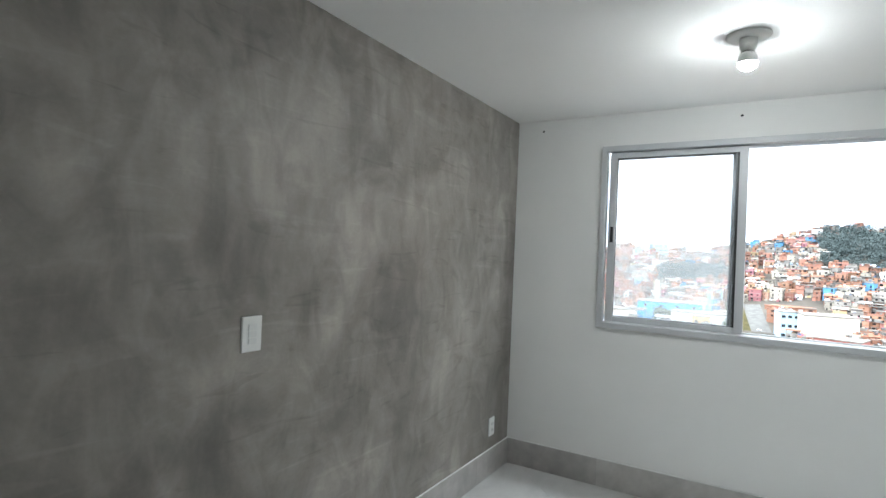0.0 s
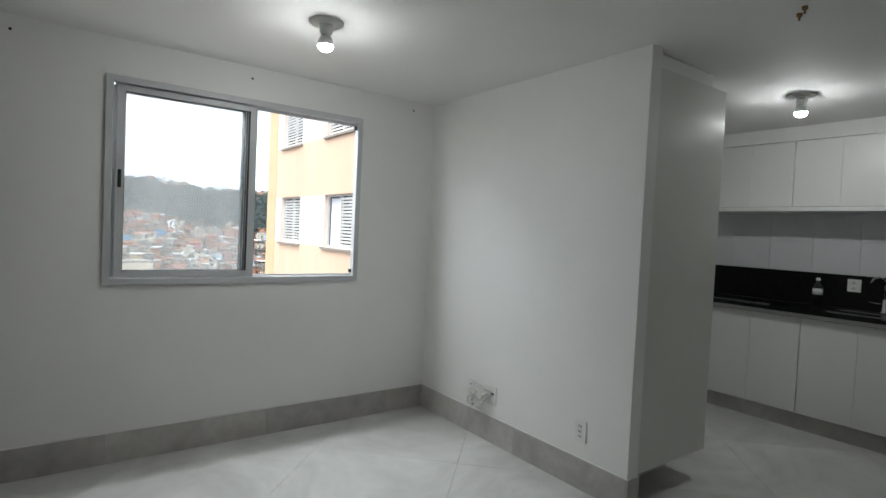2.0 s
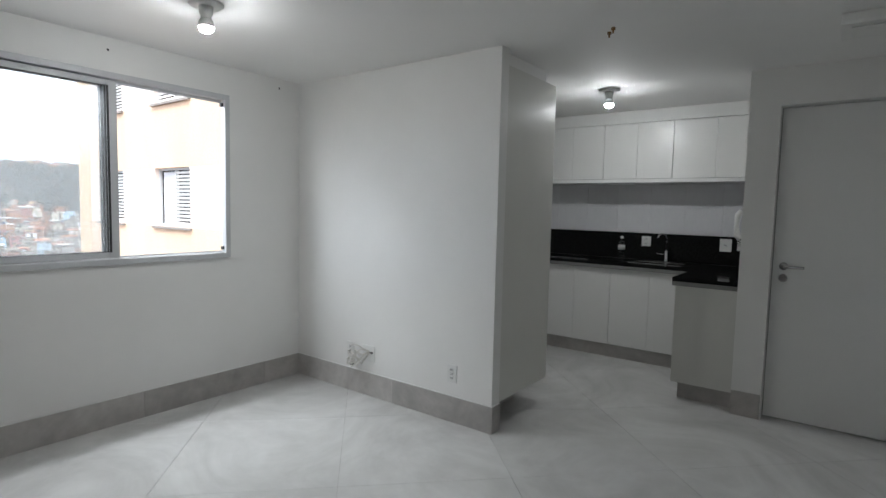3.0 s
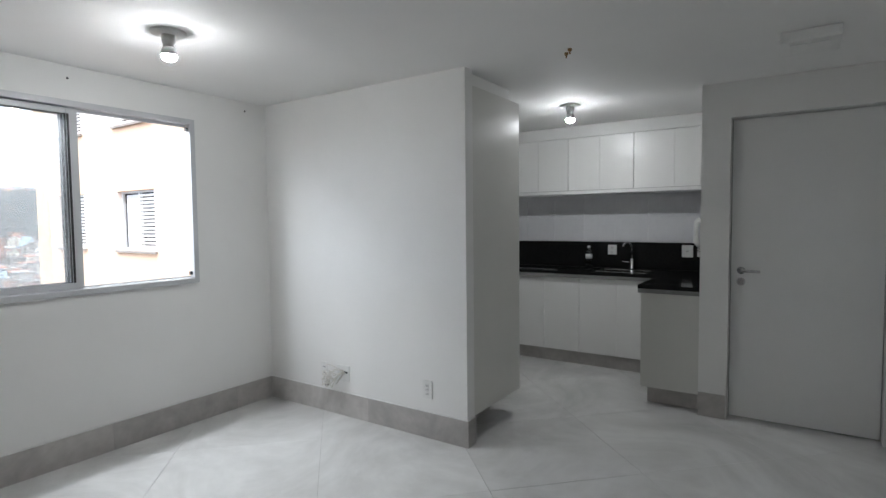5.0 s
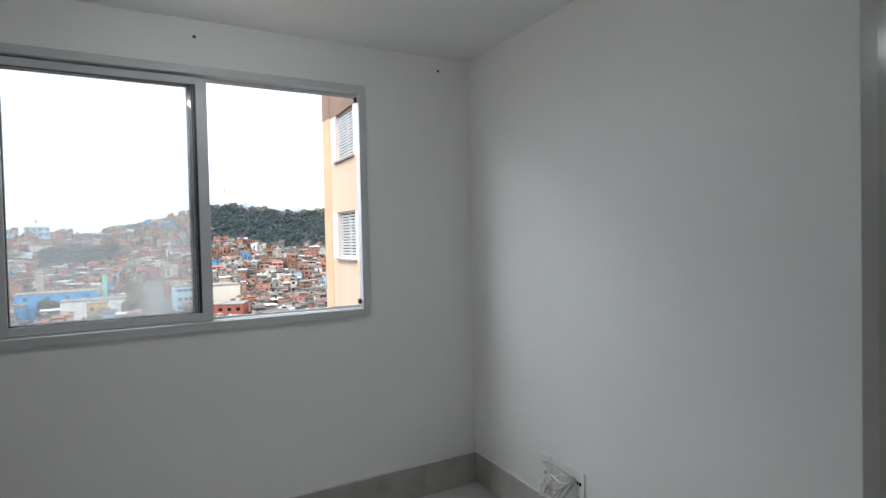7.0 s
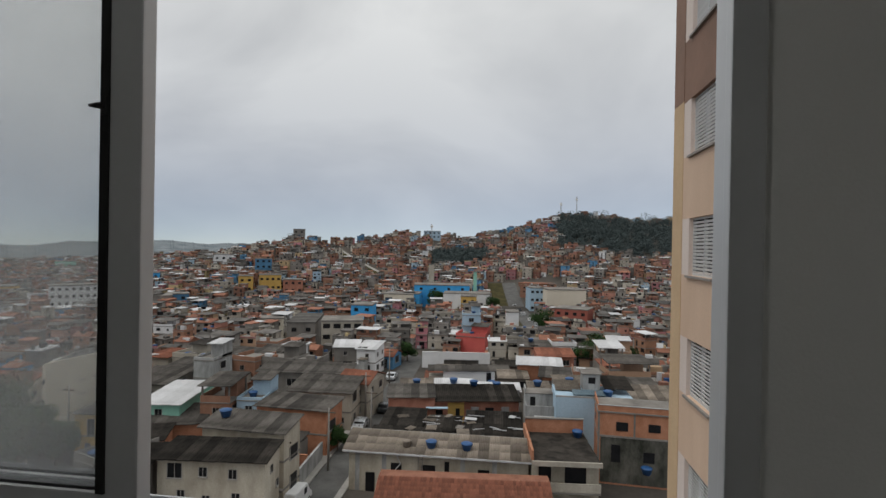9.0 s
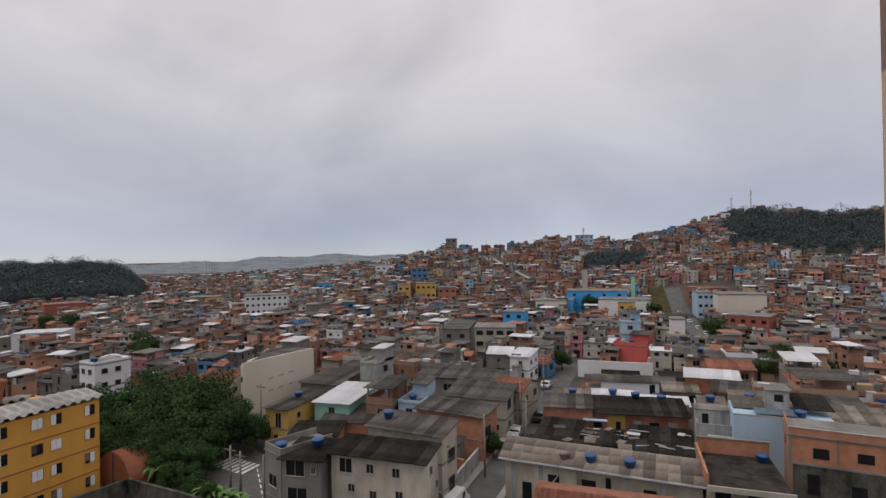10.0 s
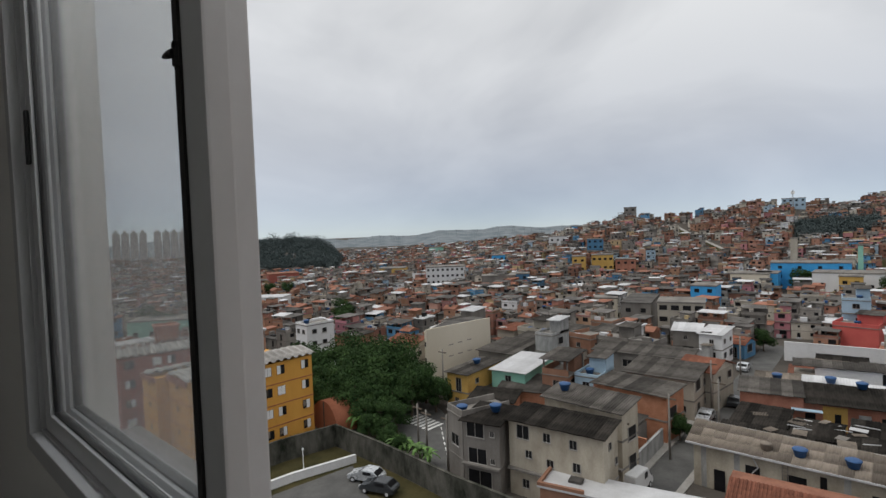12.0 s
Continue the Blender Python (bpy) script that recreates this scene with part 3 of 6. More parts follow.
part("backsplash", boxes((5.528, 5.548, -2.998, -0.38, 0.931, 1.2), (4.33, 5.548, -3.018, -2.999, 0.931, 1.2)), GRANITE, top)
tilewall = tagged(new("tile_wall"), "white glazed wall tiles above the black backsplash", "wall tiles", kind="structure")
tile_me = mesh_of(boxes((0, 0.007, 0.0008, 0.3292, 0.0008, 0.2492), bevel=0.0012), "wall_tile", WTILE)
tile_me2 = mesh_of(boxes((0.0008, 0.3292, 0, 0.007, 0.0008, 0.2492), bevel=0.0012), "wall_tile_side", WTILE)
for r in range(2):
    for c in range(8):
        ob = new("tile", tile_me)
        ob.parent, ob.location = tilewall, (5.542, -3.01 + c * 0.33, 1.202 + r * 0.25)
    for c in range(3):
        ob = new("tile", tile_me2)
        ob.parent, ob.location = tilewall, (4.5 + c * 0.33, -3.0195, 1.202 + r * 0.25)
# tall unit that stands behind the partition
tall = thing("tall_cabinet", 2.863, -1.883, 0.17, 0, "tall white glossy laminate cabinet side beside the partition", "cabinet")
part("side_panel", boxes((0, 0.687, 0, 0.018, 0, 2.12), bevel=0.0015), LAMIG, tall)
part("body", boxes((0.002, 0.665, 0.019, 0.72, 0, 2.118)), GREYL, tall)
part("door", boxes((0.667, 0.687, 0.02, 0.72, 0.002, 2.116), bevel=0.0015), LAMI, tall)
part("plinth", boxes((0.0, 0.58, 0.2, 0.7, -0.17, -0.001)), BASET, tall, "recessed grey plinth")
part("top_filler", boxes((0.0, 0.58, 0.03, 0.7, 2.121, 2.205)), WHITE, tall, "recessed filler under the ceiling")
# cooktop, bottle, tap, interphone
hob = thing("cooktop", 5.25, -1.3, 0.931, 0, "flat glass cooktop set on black granite", "cooktop")
part("glass", boxes((-0.2, 0.2, -0.28, 0.28, 0, 0.006), bevel=0.002), COOK, hob)
part("rim", boxes((-0.205, -0.2, -0.285, 0.285, 0, 0.007), (0.2, 0.205, -0.285, 0.285, 0, 0.007), (-0.2, 0.2, -0.285, -0.28, 0, 0.007), (-0.2, 0.2, 0.28, 0.285, 0, 0.007)), CHROME, hob, "steel rim")
bottle = thing("bottle", 5.38, -1.8, 0.931, 0, "clear plastic bottle standing on the granite worktop", "bottle")
bm = bmesh.new()
lathe(bm, [(0.03, 0), (0.034, 0.01), (0.034, 0.07), (0.031, 0.085), (0.034, 0.1), (0.034, 0.15), (0.02, 0.19), (0.0125, 0.2), (0.0125, 0.218)])
part("body", bm, PET, bottle)
bm = bmesh.new()
lathe(bm, [(0.0145, 0.212), (0.0145, 0.23), (0.012, 0.234)])
part("cap", bm, PLAST, bottle, "white screw cap")
bm = bmesh.new()
lathe(bm, [(0.0346, 0.1), (0.0346, 0.145)])
part("wrapper", bm, SHUT, bottle, "pale wrapper")
tap = thing("kitchen_tap", 5.44, -2.22, 0.93, 0, "chrome swan-neck kitchen tap on the granite", "tap")
bm = bmesh.new()
lathe(bm, [(0.026, 0), (0.026, 0.012), (0.018, 0.02), (0.017, 0.1), (0.013, 0.11)])
part("base", bm, CHROME, tap)
bm = bmesh.new()
tube(bm, [(0, 0, 0.1), (0, 0, 0.2), (-0.02, 0.01, 0.255), (-0.06, 0.03, 0.275), (-0.1, 0.05, 0.262), (-0.115, 0.058, 0.23)], 0.01, 10)
part("spout", bm, CHROME, tap)
bm = bmesh.new()
tube(bm, [(0, 0, 0.07), (-0.02, 0.05, 0.075), (-0.025, 0.09, 0.08)], [0.008, 0.007, 0.006])
part("lever", bm, CHROME, tap)
sink = thing("sink_basin", 5.27, -2.2, 0.931, 0, "stainless steel sink set in the granite worktop", "sink")
part("rim", boxes((-0.18, 0.1, -0.24, -0.225, 0, 0.004), (-0.18, 0.1, 0.225, 0.24, 0, 0.004), (-0.18, -0.165, -0.225, 0.225, 0, 0.004), (0.085, 0.1, -0.225, 0.225, 0, 0.004)), CHROME, sink)
phone = thing("interphone", 4.42, -3.019, 1.33, 0, "white wall interphone handset with a hanging cord", "interphone")
part("cradle", boxes((-0.045, 0.045, 0, 0.03, -0.1, 0.1), bevel=0.01), PLAST, phone)
bm = bmesh.new()
tube(bm, [(0, 0.035, -0.1), (0, 0.06, -0.075), (0, 0.065, 0), (0, 0.06, 0.075), (0, 0.035, 0.1)], [0.022, 0.022, 0.015, 0.022, 0.022], 10)
part("handset", bm, PLAST, phone)
bm = bmesh.new()
tube(bm, [(0.0 + 0.012 * math.cos(k * 1.2), 0.04 + 0.012 * math.sin(k * 1.2), -0.1 - 0.0045 * k + (0.00006 * k * k)) for k in range(60)], 0.003, 5)
part("cord", bm, PLAST, phone, "coiled white cord")

# ---- lamps, plates, holes ----


def bulb_lamp(x, y, label):
    b = thing("ceiling_lamp", x, y, H, 0, label, "lamp", "bare ceiling bulbs")
    bm = bmesh.new()
    lathe(bm, [(0.082, -0.0005), (0.082, -0.006), (0.074, -0.013), (0.04, -0.017)], sides=28)
    part("rose", bm, PLAST, b, "round white ceiling rose")
    bm = bmesh.new()
    lathe(bm, [(0.034, -0.016), (0.031, -0.05), (0.026, -0.06), (0.026, -0.072)], sides=20)
    part("socket", bm, PLAST, b, "white lamp holder")
    bm = bmesh.new()
    lathe(bm, [(0.024, -0.071), (0.033, -0.085), (0.0365, -0.098), (0.0374, -0.105), (0.0374, -0.114), (0.0364, -0.1145)], sides=24)
    part("bulb_collar", bm, PLAST, b)
    bm = bmesh.new()
    lathe(bm, [(0.0363, -0.114), (0.0348, -0.1215), (0.029, -0.131), (0.02, -0.1375), (0.009, -0.141), (0.002, -0.1415)], sides=24)
    part("bulb", bm, BULBM, b, "lit white bulb")
    return b


bulb_lamp(1.419, -1.015, "lit bare bulb in a white holder on the living room ceiling")
bulb_lamp(4.235, -2.02, "lit bare bulb in a white holder on the kitchen ceiling")
sq = thing("square_ceiling_light", 3.36, -3.64, H, 0, "unlit square flush ceiling light by the entrance door", "lamp")
part("frame", boxes((-0.15, 0.15, -0.13, 0.13, -0.058, -0.0005), bevel=0.012), PLAST, sq)
part("diffuser", boxes((-0.105, 0.105, -0.088, 0.088, -0.066, -0.0585), bevel=0.003), PLAST, sq, "white plastic diffuser")
for dx in (-0.03, 0.03):
    bm = bmesh.new()
    lathe(bm, [(0.011, -0.0003), (0.011, -0.012), (0.005, -0.016), (0.004, -0.03)], 2.853 + dx, -2.52 + dx * 0.7, 10)
    bmesh.ops.translate(bm, vec=(0, 0, H), verts=bm.verts[:])
    tagged(part("ceiling_anchor", bm, BRASS), "small brass screw anchor stuck in the ceiling", "anchor", "ceiling anchors")
for x, z in ((0.181, 2.308), (1.37, 2.305), (2.58, 2.308)):
    bm = bmesh.new()
    lathe(bm, [(0.0075, 0), (0.006, 0.0015), (0.002, 0.0022)], sides=10)
    bmesh.ops.transform(bm, matrix=pose(x, -0.0003, z, 90, 0, 0), verts=bm.verts[:])
    tagged(part("wall_plug", bm, BLACKP), "small dark screw plug high on the white wall", "wall plug", "curtain rail plugs")


def plate(name, m, w, h, slots, label):
    """A wall plate in its own x-z plane, facing -y."""
    p = new(name)
    p.matrix_world = m
    tagged(p, label, "wall plate")
    part("cover", boxes((-w / 2, w / 2, -0.009, -0.0003, -h / 2, h / 2), bevel=0.0035), PLAST, p)
    for sx, sz, sw, sh, mt in slots:
        part("module", boxes((sx - sw / 2, sx + sw / 2, -0.0125, -0.0092, sz - sh / 2, sz + sh / 2), bevel=0.001), mt, p)
    return p


def sockets(n, pitch, x=0.0):
    return [(x, (i - (n - 1) / 2) * pitch, 0.026, 0.022, SHUT) for i in range(n)] + [(x + d, (i - (n - 1) / 2) * pitch + e, 0.0075, 0.009, BLACKP) for i in range(n) for d, e in ((-0.0078, 0), (0.0078, 0), (0, -0.003))]


plate("light_switch", pose(0, -2.235, 1.147, 0, 0, 90), 0.08, 0.122, [(0, 0.024, 0.034, 0.02, SHUT), (0, 0, 0.034, 0.02, SHUT), (0, -0.024, 0.034, 0.02, SHUT)], "white switch and socket plate on the grey cement wall")
plate("wall_socket", pose(0, -0.275, 0.32, 0, 0, 90), 0.075, 0.118, sockets(2, 0.04), "white double socket low on the grey cement wall")
plate("wall_socket", pose(2.77, -0.63, 0.318, 0, 0, -90), 0.075, 0.118, sockets(2, 0.045), "white double socket on the partition behind loose cables")
plate("cable_outlet", pose(2.77, -0.825, 0.318, 0, 0, -90), 0.118, 0.118, [(0.02, 0.01, 0.014, 0.014, BLACKP), (0.038, 0.01, 0.012, 0.014, BLACKP)], "white cable outlet plate with loose cables on the partition")
plate("wall_socket", pose(2.77, -1.59, 0.325, 0, 0, -90), 0.075, 0.118, sockets(3, 0.028), "white triple socket low on the partition wall")
plate("wall_socket", pose(5.528, -2.0, 1.12, 0, 0, -90), 0.09, 0.1, sockets(2, 0.045), "white socket on the black backsplash beside the tap")
plate("wall_socket", pose(5.528, -2.72, 1.12, 0, 0, -90), 0.1, 0.118, sockets(1, 0.045), "white socket on the black backsplash near the corner")
cables = thing("loose_cables", 2.752, -0.78, 0.30, 0, "bundle of loose white cables hanging from the outlet", "cable")
rc = random.Random(4)
for i in range(7):
    bm = bmesh.new()
    pts = [(0.006, -0.045 + rc.uniform(-0.02, 0.02), 0.03 + rc.uniform(-0.01, 0.02))]
    for k in range(1, 7):
        pts.append((-0.03 - 0.035 * math.sin(k * 0.5) + rc.uniform(-0.02, 0.02), -0.045 + k * 0.026 + rc.uniform(-0.02, 0.02), 0.05 * math.sin(k * 0.9 + i) - 0.006 * k + rc.uniform(-0.015, 0.015)))
    tube(bm, pts, 0.0048, 6)
    part("cable", bm, WIREM, cables)
bm = bmesh.new()
tube(bm, [(0.0, -0.03, 0.04), (-0.03, 0.02, 0.075), (-0.03, 0.08, 0.078), (0.004, 0.135, 0.05)], 0.003, 6)
part("cable", bm, WIREM, cables)
for y, z in ((0.09, -0.085), (0.075, -0.075)):
    part("plug", boxes((-0.04, -0.02, y - 0.008, y + 0.008, z, z + 0.035), bevel=0.003), BLACKP, cables, "black plug end")

# ---- outdoors ----
G = -25.5
SKY = ((-60, 2.4, 430), (-30, 2.6, 430), (-12, 2.8, 430), (-7, 3.5, 425), (-4.8, 3.4, 420), (-2.5, 2.6, 410), (2.2, 1.3, 400), (5.3, 0.7, 390), (12.4, 1.05, 375), (18.3, 0.2, 345), (22.5, 0.45, 330), (26.7, -0.2, 315), (29.8, -1.2, 330), (38, -1.85, 440), (45, -2.1, 520), (54, -2.3, 600), (68, -2.2, 620), (80, -2.2, 620), (110, -2.2, 600))


def crest(az):
    """Height angle and distance of the skyline's ground in a direction (degrees left of north)."""
    az = max(-60, min(110, az))
    for (a, e, r), (b, f, s) in zip(SKY, SKY[1:]):
        if a <= az <= b:
            k = (az - a) / (b - a)
            return e + (f - e) * k, r + (s - r) * k
    return -2.0, 500.0


def ground_z(x, y):
    r, az = math.hypot(x, y), math.degrees(math.atan2(-x, y))
    e, rs = crest(az)
    top = 1.4 + rs * math.tan(radians(e))
    if az < -60 or az > 110:
        return G
    k = max(0.0, min(1.0, (40 - az) / 16))
    r0 = 150 + 84 * k * k * (3 - 2 * k)
    if r < r0:
        return G
    if r <= rs:
        k = (r - r0) / (rs - r0)
        return G + (top - G) * (0.75 * k + 0.25 * k * k)
    return max(G - 4, top - (r - rs) * 0.12)


def poly_mesh(name, verts, faces, mats, index):
    me = bpy.data.meshes.new(name)
    me.from_pydata(verts, [], faces)
    for m in mats:
        me.materials.append(m)
    me.polygons.foreach_set("material_index", index)
    me.update()
    return new(name, me)


radii = [0, 20, 40, 60, 80, 100, 120, 140, 160, 180, 200, 220, 240, 260, 280, 300, 320, 340, 360, 380, 400, 420, 440, 470, 510, 560, 620, 700, 850, 1100, 1600, 2400, 3600]
AZ = list(range(-180, 180, 3))
gv, gf = [], []
for r in radii:
    for a in AZ:
        x, y = -r * math.sin(radians(a)), r * math.cos(radians(a))
        gv.append((x, y, ground_z(x, y)))
for i in range(len(radii) - 1):
    for j in range(len(AZ)):
        k = (j + 1) % len(AZ)
        gf.append((i * len(AZ) + j, i * len(AZ) + k, (i + 1) * len(AZ) + k, (i + 1) * len(AZ) + j))
ground = poly_mesh("ground", gv, gf, [DIRT], [0] * len(gf))
tagged(ground, "earth and dusty ground of the valley and hillside", "ground", kind="structure")

# ---- our own block below the flat, and the wing that stands out beside the window ----
structure("apartment_block_below", boxes((-1.55, 5.7, -4.25, 0.15, G - 1, -0.151), (-1.55, 5.7, -4.25, 0.15, 2.601, 8.0)), PEACH, "peach rendered storeys above and below the flat", "building")
FX = 5.705
wing = thing("apartment_wing", FX, 0.152, G, 0, "peach and cream rendered apartment wing with white shuttered windows", "building")


def ring_x(x0, x1, y0, y1, z0, z1, w):
    return boxes((x0, x1, y0, y0 + w, z0, z1), (x0, x1, y1 - w, y1, z0, z1), (x0, x1, y0 + w, y1 - w, z0, z0 + w), (x0, x1, y0 + w, y1 - w, z1 - w, z1))


def gpart(name, bm, material, parent, dx, dy, dz, label=""):
    bmesh.ops.translate(bm, vec=(-dx, -dy, -dz), verts=bm.verts[:])
    return part(name, bm, material, parent, label)


FLOORS = [0.87 + 2.695 * k for k in range(-9, 3)]
WINS = ((10.47, 11.95), (7.33, 8.86), (4.0, 5.5), (1.2, 2.6))
# wall bands between the rows of windows, and the piers within each row
zlast = G - 1
for s in FLOORS:
    gpart("wall_band", boxes((FX, FX + 9, 0.152, 12.45, zlast, s)), BROWN if s > 4.0 else PEACH, wing, FX, 0.152, G)
    ylast = 12.45
    for a, b in WINS:
        gpart("pier", boxes((FX + 0.003, FX + 9, b, ylast, s, s + 1.28)), CREAM, wing, FX, 0.152, G)
        ylast = a
    gpart("pier", boxes((FX + 0.003, FX + 9, 0.152, ylast, s, s + 1.28)), CREAM, wing, FX, 0.152, G)
    zlast = s + 1.28
gpart("wall_band", boxes((FX, FX + 9, 0.152, 12.45, zlast, 9.4)), BROWN, wing, FX, 0.152, G)
gpart("corner_strip", boxes((FX - 0.012, FX + 9, 12.45, 13.2, G - 1, 4.9)), TAN, wing, FX, 0.152, G, "tan rendered corner strip")
gpart("corner_strip", boxes((FX - 0.012, FX + 9, 12.45, 13.2, 4.9, 9.4)), BROWN, wing, FX, 0.152, G, "brown rendered corner strip")
gpart("roof", boxes((FX - 0.1, FX + 9.1, 0.152, 13.3, 9.4, 9.65)), CONC, wing, FX, 0.152, G)
slat_me = {}
for w in (1.48, 1.53, 1.5, 1.4):
    slat_me[w] = mesh_of(boxes((0, 0.012, 0, w / 2 - 0.06, 0, 0.05)), "slat", SHUT)
for s in FLOORS:
    near_floor = -5.0 < s < 8.0
    for n, (a, b) in enumerate(WINS):
        w = round(b - a, 2)
        win = gpart("window", boxes((FX + 0.16, FX + 0.18, a, b, s, s + 1.28)), PANE, wing, FX, 0.152, G, "dark glass behind white shutters")
        gpart("sill", boxes((FX - 0.06, FX + 0.16, a - 0.07, b + 0.07, s - 0.05, s - 0.001)), SILLS, win, FX, 0.152, G)
        gpart("frame", ring_x(FX + 0.09, FX + 0.15, a + 0.001, b - 0.001, s + 0.001, s + 1.279, 0.045), ALU, win, FX, 0.152, G)
        gpart("mullion", boxes((FX + 0.085, FX + 0.15, (a + b) / 2 - 0.025, (a + b) / 2 + 0.025, s + 0.046, s + 1.23)), ALU, win, FX, 0.152, G)
        halves = (0, 1) if not (n == 1 and abs(s - 0.87) < 0.1) else (0,)
        if len(halves) == 1:
            gpart("curtain", boxes((FX + 0.152, FX + 0.158, (a + b) / 2 + 0.03, b - 0.1, s + 0.05, s + 1.2)), CURT, win, FX, 0.152, G, "pale curtain")
        if near_floor and n < 2:
            for hlf in halves:
                for k in range(15):
                    ob = new("slat", slat_me[w])
                    ob.parent = win
                    ob.matrix_local = Matrix.Translation((0.1, (a if hlf == 0 else (a + b) / 2) + 0.045 * (1 - hlf) + 0.015 * hlf - 0.152, s + 0.055 + k * 0.078 - G)) @ Euler((0, radians(-22), 0)).to_matrix().to_4x4()
        else:
            gpart("shutter", boxes((FX + 0.1, FX + 0.125, a + 0.046, b - 0.046, s + 0.05, s + 1.225), bevel=0.006), SHUT, win, FX, 0.152, G)

# ---- houses ----


def rect_windows(rng, w, d, storeys, sides=(0, 1, 2)):
    """Window places on the walls: side (0 front -y, 1 east, 2 west), along, storey height, width, height."""
    out = []
    for st in range(int(storeys)):
        for side in sides:
            length = w if side == 0 else d
            n = max(1, int(length / 3.0))
            for i in range(n):
                if rng.random() < 0.85:
                    ww, hh = rng.choice(((0.8, 0.8), (1.2, 1.0), (1.5, 1.1), (0.7, 0.7), (0.9, 2.0), (2.0, 1.4)))
                    c = (i + 0.5) / n * length + rng.uniform(-0.25, 0.25)
                    out.append((side, c, st * 2.75 + (0.12 if hh > 1.5 else 1.15), ww, hh))
    return out


def win_box(w, d, side, c, z, ww, hh, proud=0.04, deep=0.12):
    if side == 0:
        return (c - ww / 2, c + ww / 2, -proud, deep, z, z + hh)
    if side == 1:
        return (w - deep, w + proud, c - ww / 2, c + ww / 2, z, z + hh)
    return (-proud, deep, c - ww / 2, c + ww / 2, z, z + hh)


def house_plan(rng, w, d, storeys, roof):
    """Boxes of one house, its front lower corner at the origin: walls, slabs, roof, posts, windows, tanks."""
    h = storeys * 2.75
    plan = {"wall": [(0, w, 0, d, -3.5, h)], "slab": [], "roof": [], "tank": [], "window": rect_windows(rng, w, d, storeys)}
    for st in range(1, int(storeys)):
        o = rng.choice((0.06, 0.06, 0.45))
        plan["slab"].append((-0.06, w + 0.06, -o, d + 0.06, st * 2.75 - 0.1, st * 2.75 + 0.1))
    if roof == "flat":
        plan["slab"].append((-0.1, w + 0.1, -0.1, d + 0.1, h, h + 0.14))
        p = rng.uniform(0.3, 0.9)
        plan["wall"] += [(0, w, 0, 0.15, h + 0.14, h + 0.14 + p), (0, 0.15, 0.15, d, h + 0.14, h + 0.14 + p), (w - 0.15, w, 0.15, d, h + 0.14, h + 0.14 + p)]
        if rng.random() < 0.55:
            a = rng.uniform(0.3, 0.55)
            plan["wall"].append((w * a, w, d * 0.45, d, h + 0.14, h + 2.3))
            plan["roof"].append((w * a - 0.3, w + 0.3, d * 0.45 - 0.6, d + 0.2, h + 2.3, h + 2.42, 0.3))
        if rng.random() < 0.6:
            plan["tank"].append((rng.uniform(0.8, w - 0.8), rng.uniform(0.8, max(0.9, d * 0.4)), h + 0.14))
    elif roof == "sheet":
        plan["roof"].append((-0.35, w + 0.35, -0.45, d + 0.3, h, h + 0.1, rng.uniform(0.3, 0.9)))
        if rng.random() < 0.3:
            plan["tank"].append((rng.uniform(0.8, w - 0.8), d * 0.5, h + 0.6))
    elif roof == "cover":
        plan["slab"].append((-0.1, w + 0.1, -0.1, d + 0.1, h, h + 0.14))
        for px, py in ((0.1, 0.1), (w - 0.3, 0.1), (0.1, d - 0.3), (w - 0.3, d - 0.3)):
            plan["slab"].append((px, px + 0.2, py, py + 0.2, h + 0.14, h + 2.3))
        plan["wall"] += [(0, w, 0, 0.14, h + 0.14, h + 1.0), (0, 0.14, 0.14, d, h + 0.14, h + 1.0)]
        plan["wall"].append((w * 0.5, w - 0.3, d * 0.5, d - 0.3, h + 0.14, h + 2.3))
        plan["roof"].append((-0.3, w + 0.3, -0.4, d + 0.3, h + 2.3, h + 2.4, rng.uniform(0.1, 0.5)))
    else:
        plan["roof"].append((-0.35, w + 0.35, -0.4, d + 0.35, h, h + 0.1, -rng.uniform(0.9, 1.4)))
    return plan


def lay_roof(parent, r, material):
    """The sheets of a roof, each a piece of its own on shared meshes."""
    x0, x1, y0, y1, z0, z1, rise = r
    n = max(2, int((x1 - x0) / 1.1))
    wd = (x1 - x0) / n
    bm = bmesh.new()
    t = z1 - z0
    line = [(y0, 0), (y1, rise)] if rise >= 0 else [(y0, 0), ((y0 + y1) / 2, -rise), (y1, 0)]
    across = [(0, t)]
    for k in range(4):
        c = wd * (k + 0.5) / 4
        across += [(c - 0.06, t), (c - 0.03, t + 0.045), (c + 0.03, t + 0.045), (c + 0.06, t)]
    across += [(wd, t), (wd, 0), (0, 0)]
    rings = [[bm.verts.new((px, yy, zz + pz)) for px, pz in across] for yy, zz in line]
    for a, b in zip(rings, rings[1:]):
        for k in range(len(across)):
            m = (k + 1) % len(across)
            bm.faces.new((a[m], a[k], b[k], b[m]))
    bm.faces.new(rings[0])
    bm.faces.new(rings[-1][::-1])
    bmesh.ops.recalc_face_normals(bm, faces=bm.faces[:])
    me = mesh_of(bm, "roof_sheet", material)
    for i in range(n):
        ob = new("roof_sheet", me)
        ob.parent, ob.location = parent, (x0 + wd * i, 0, z0 + 0.03 * (i % 2))


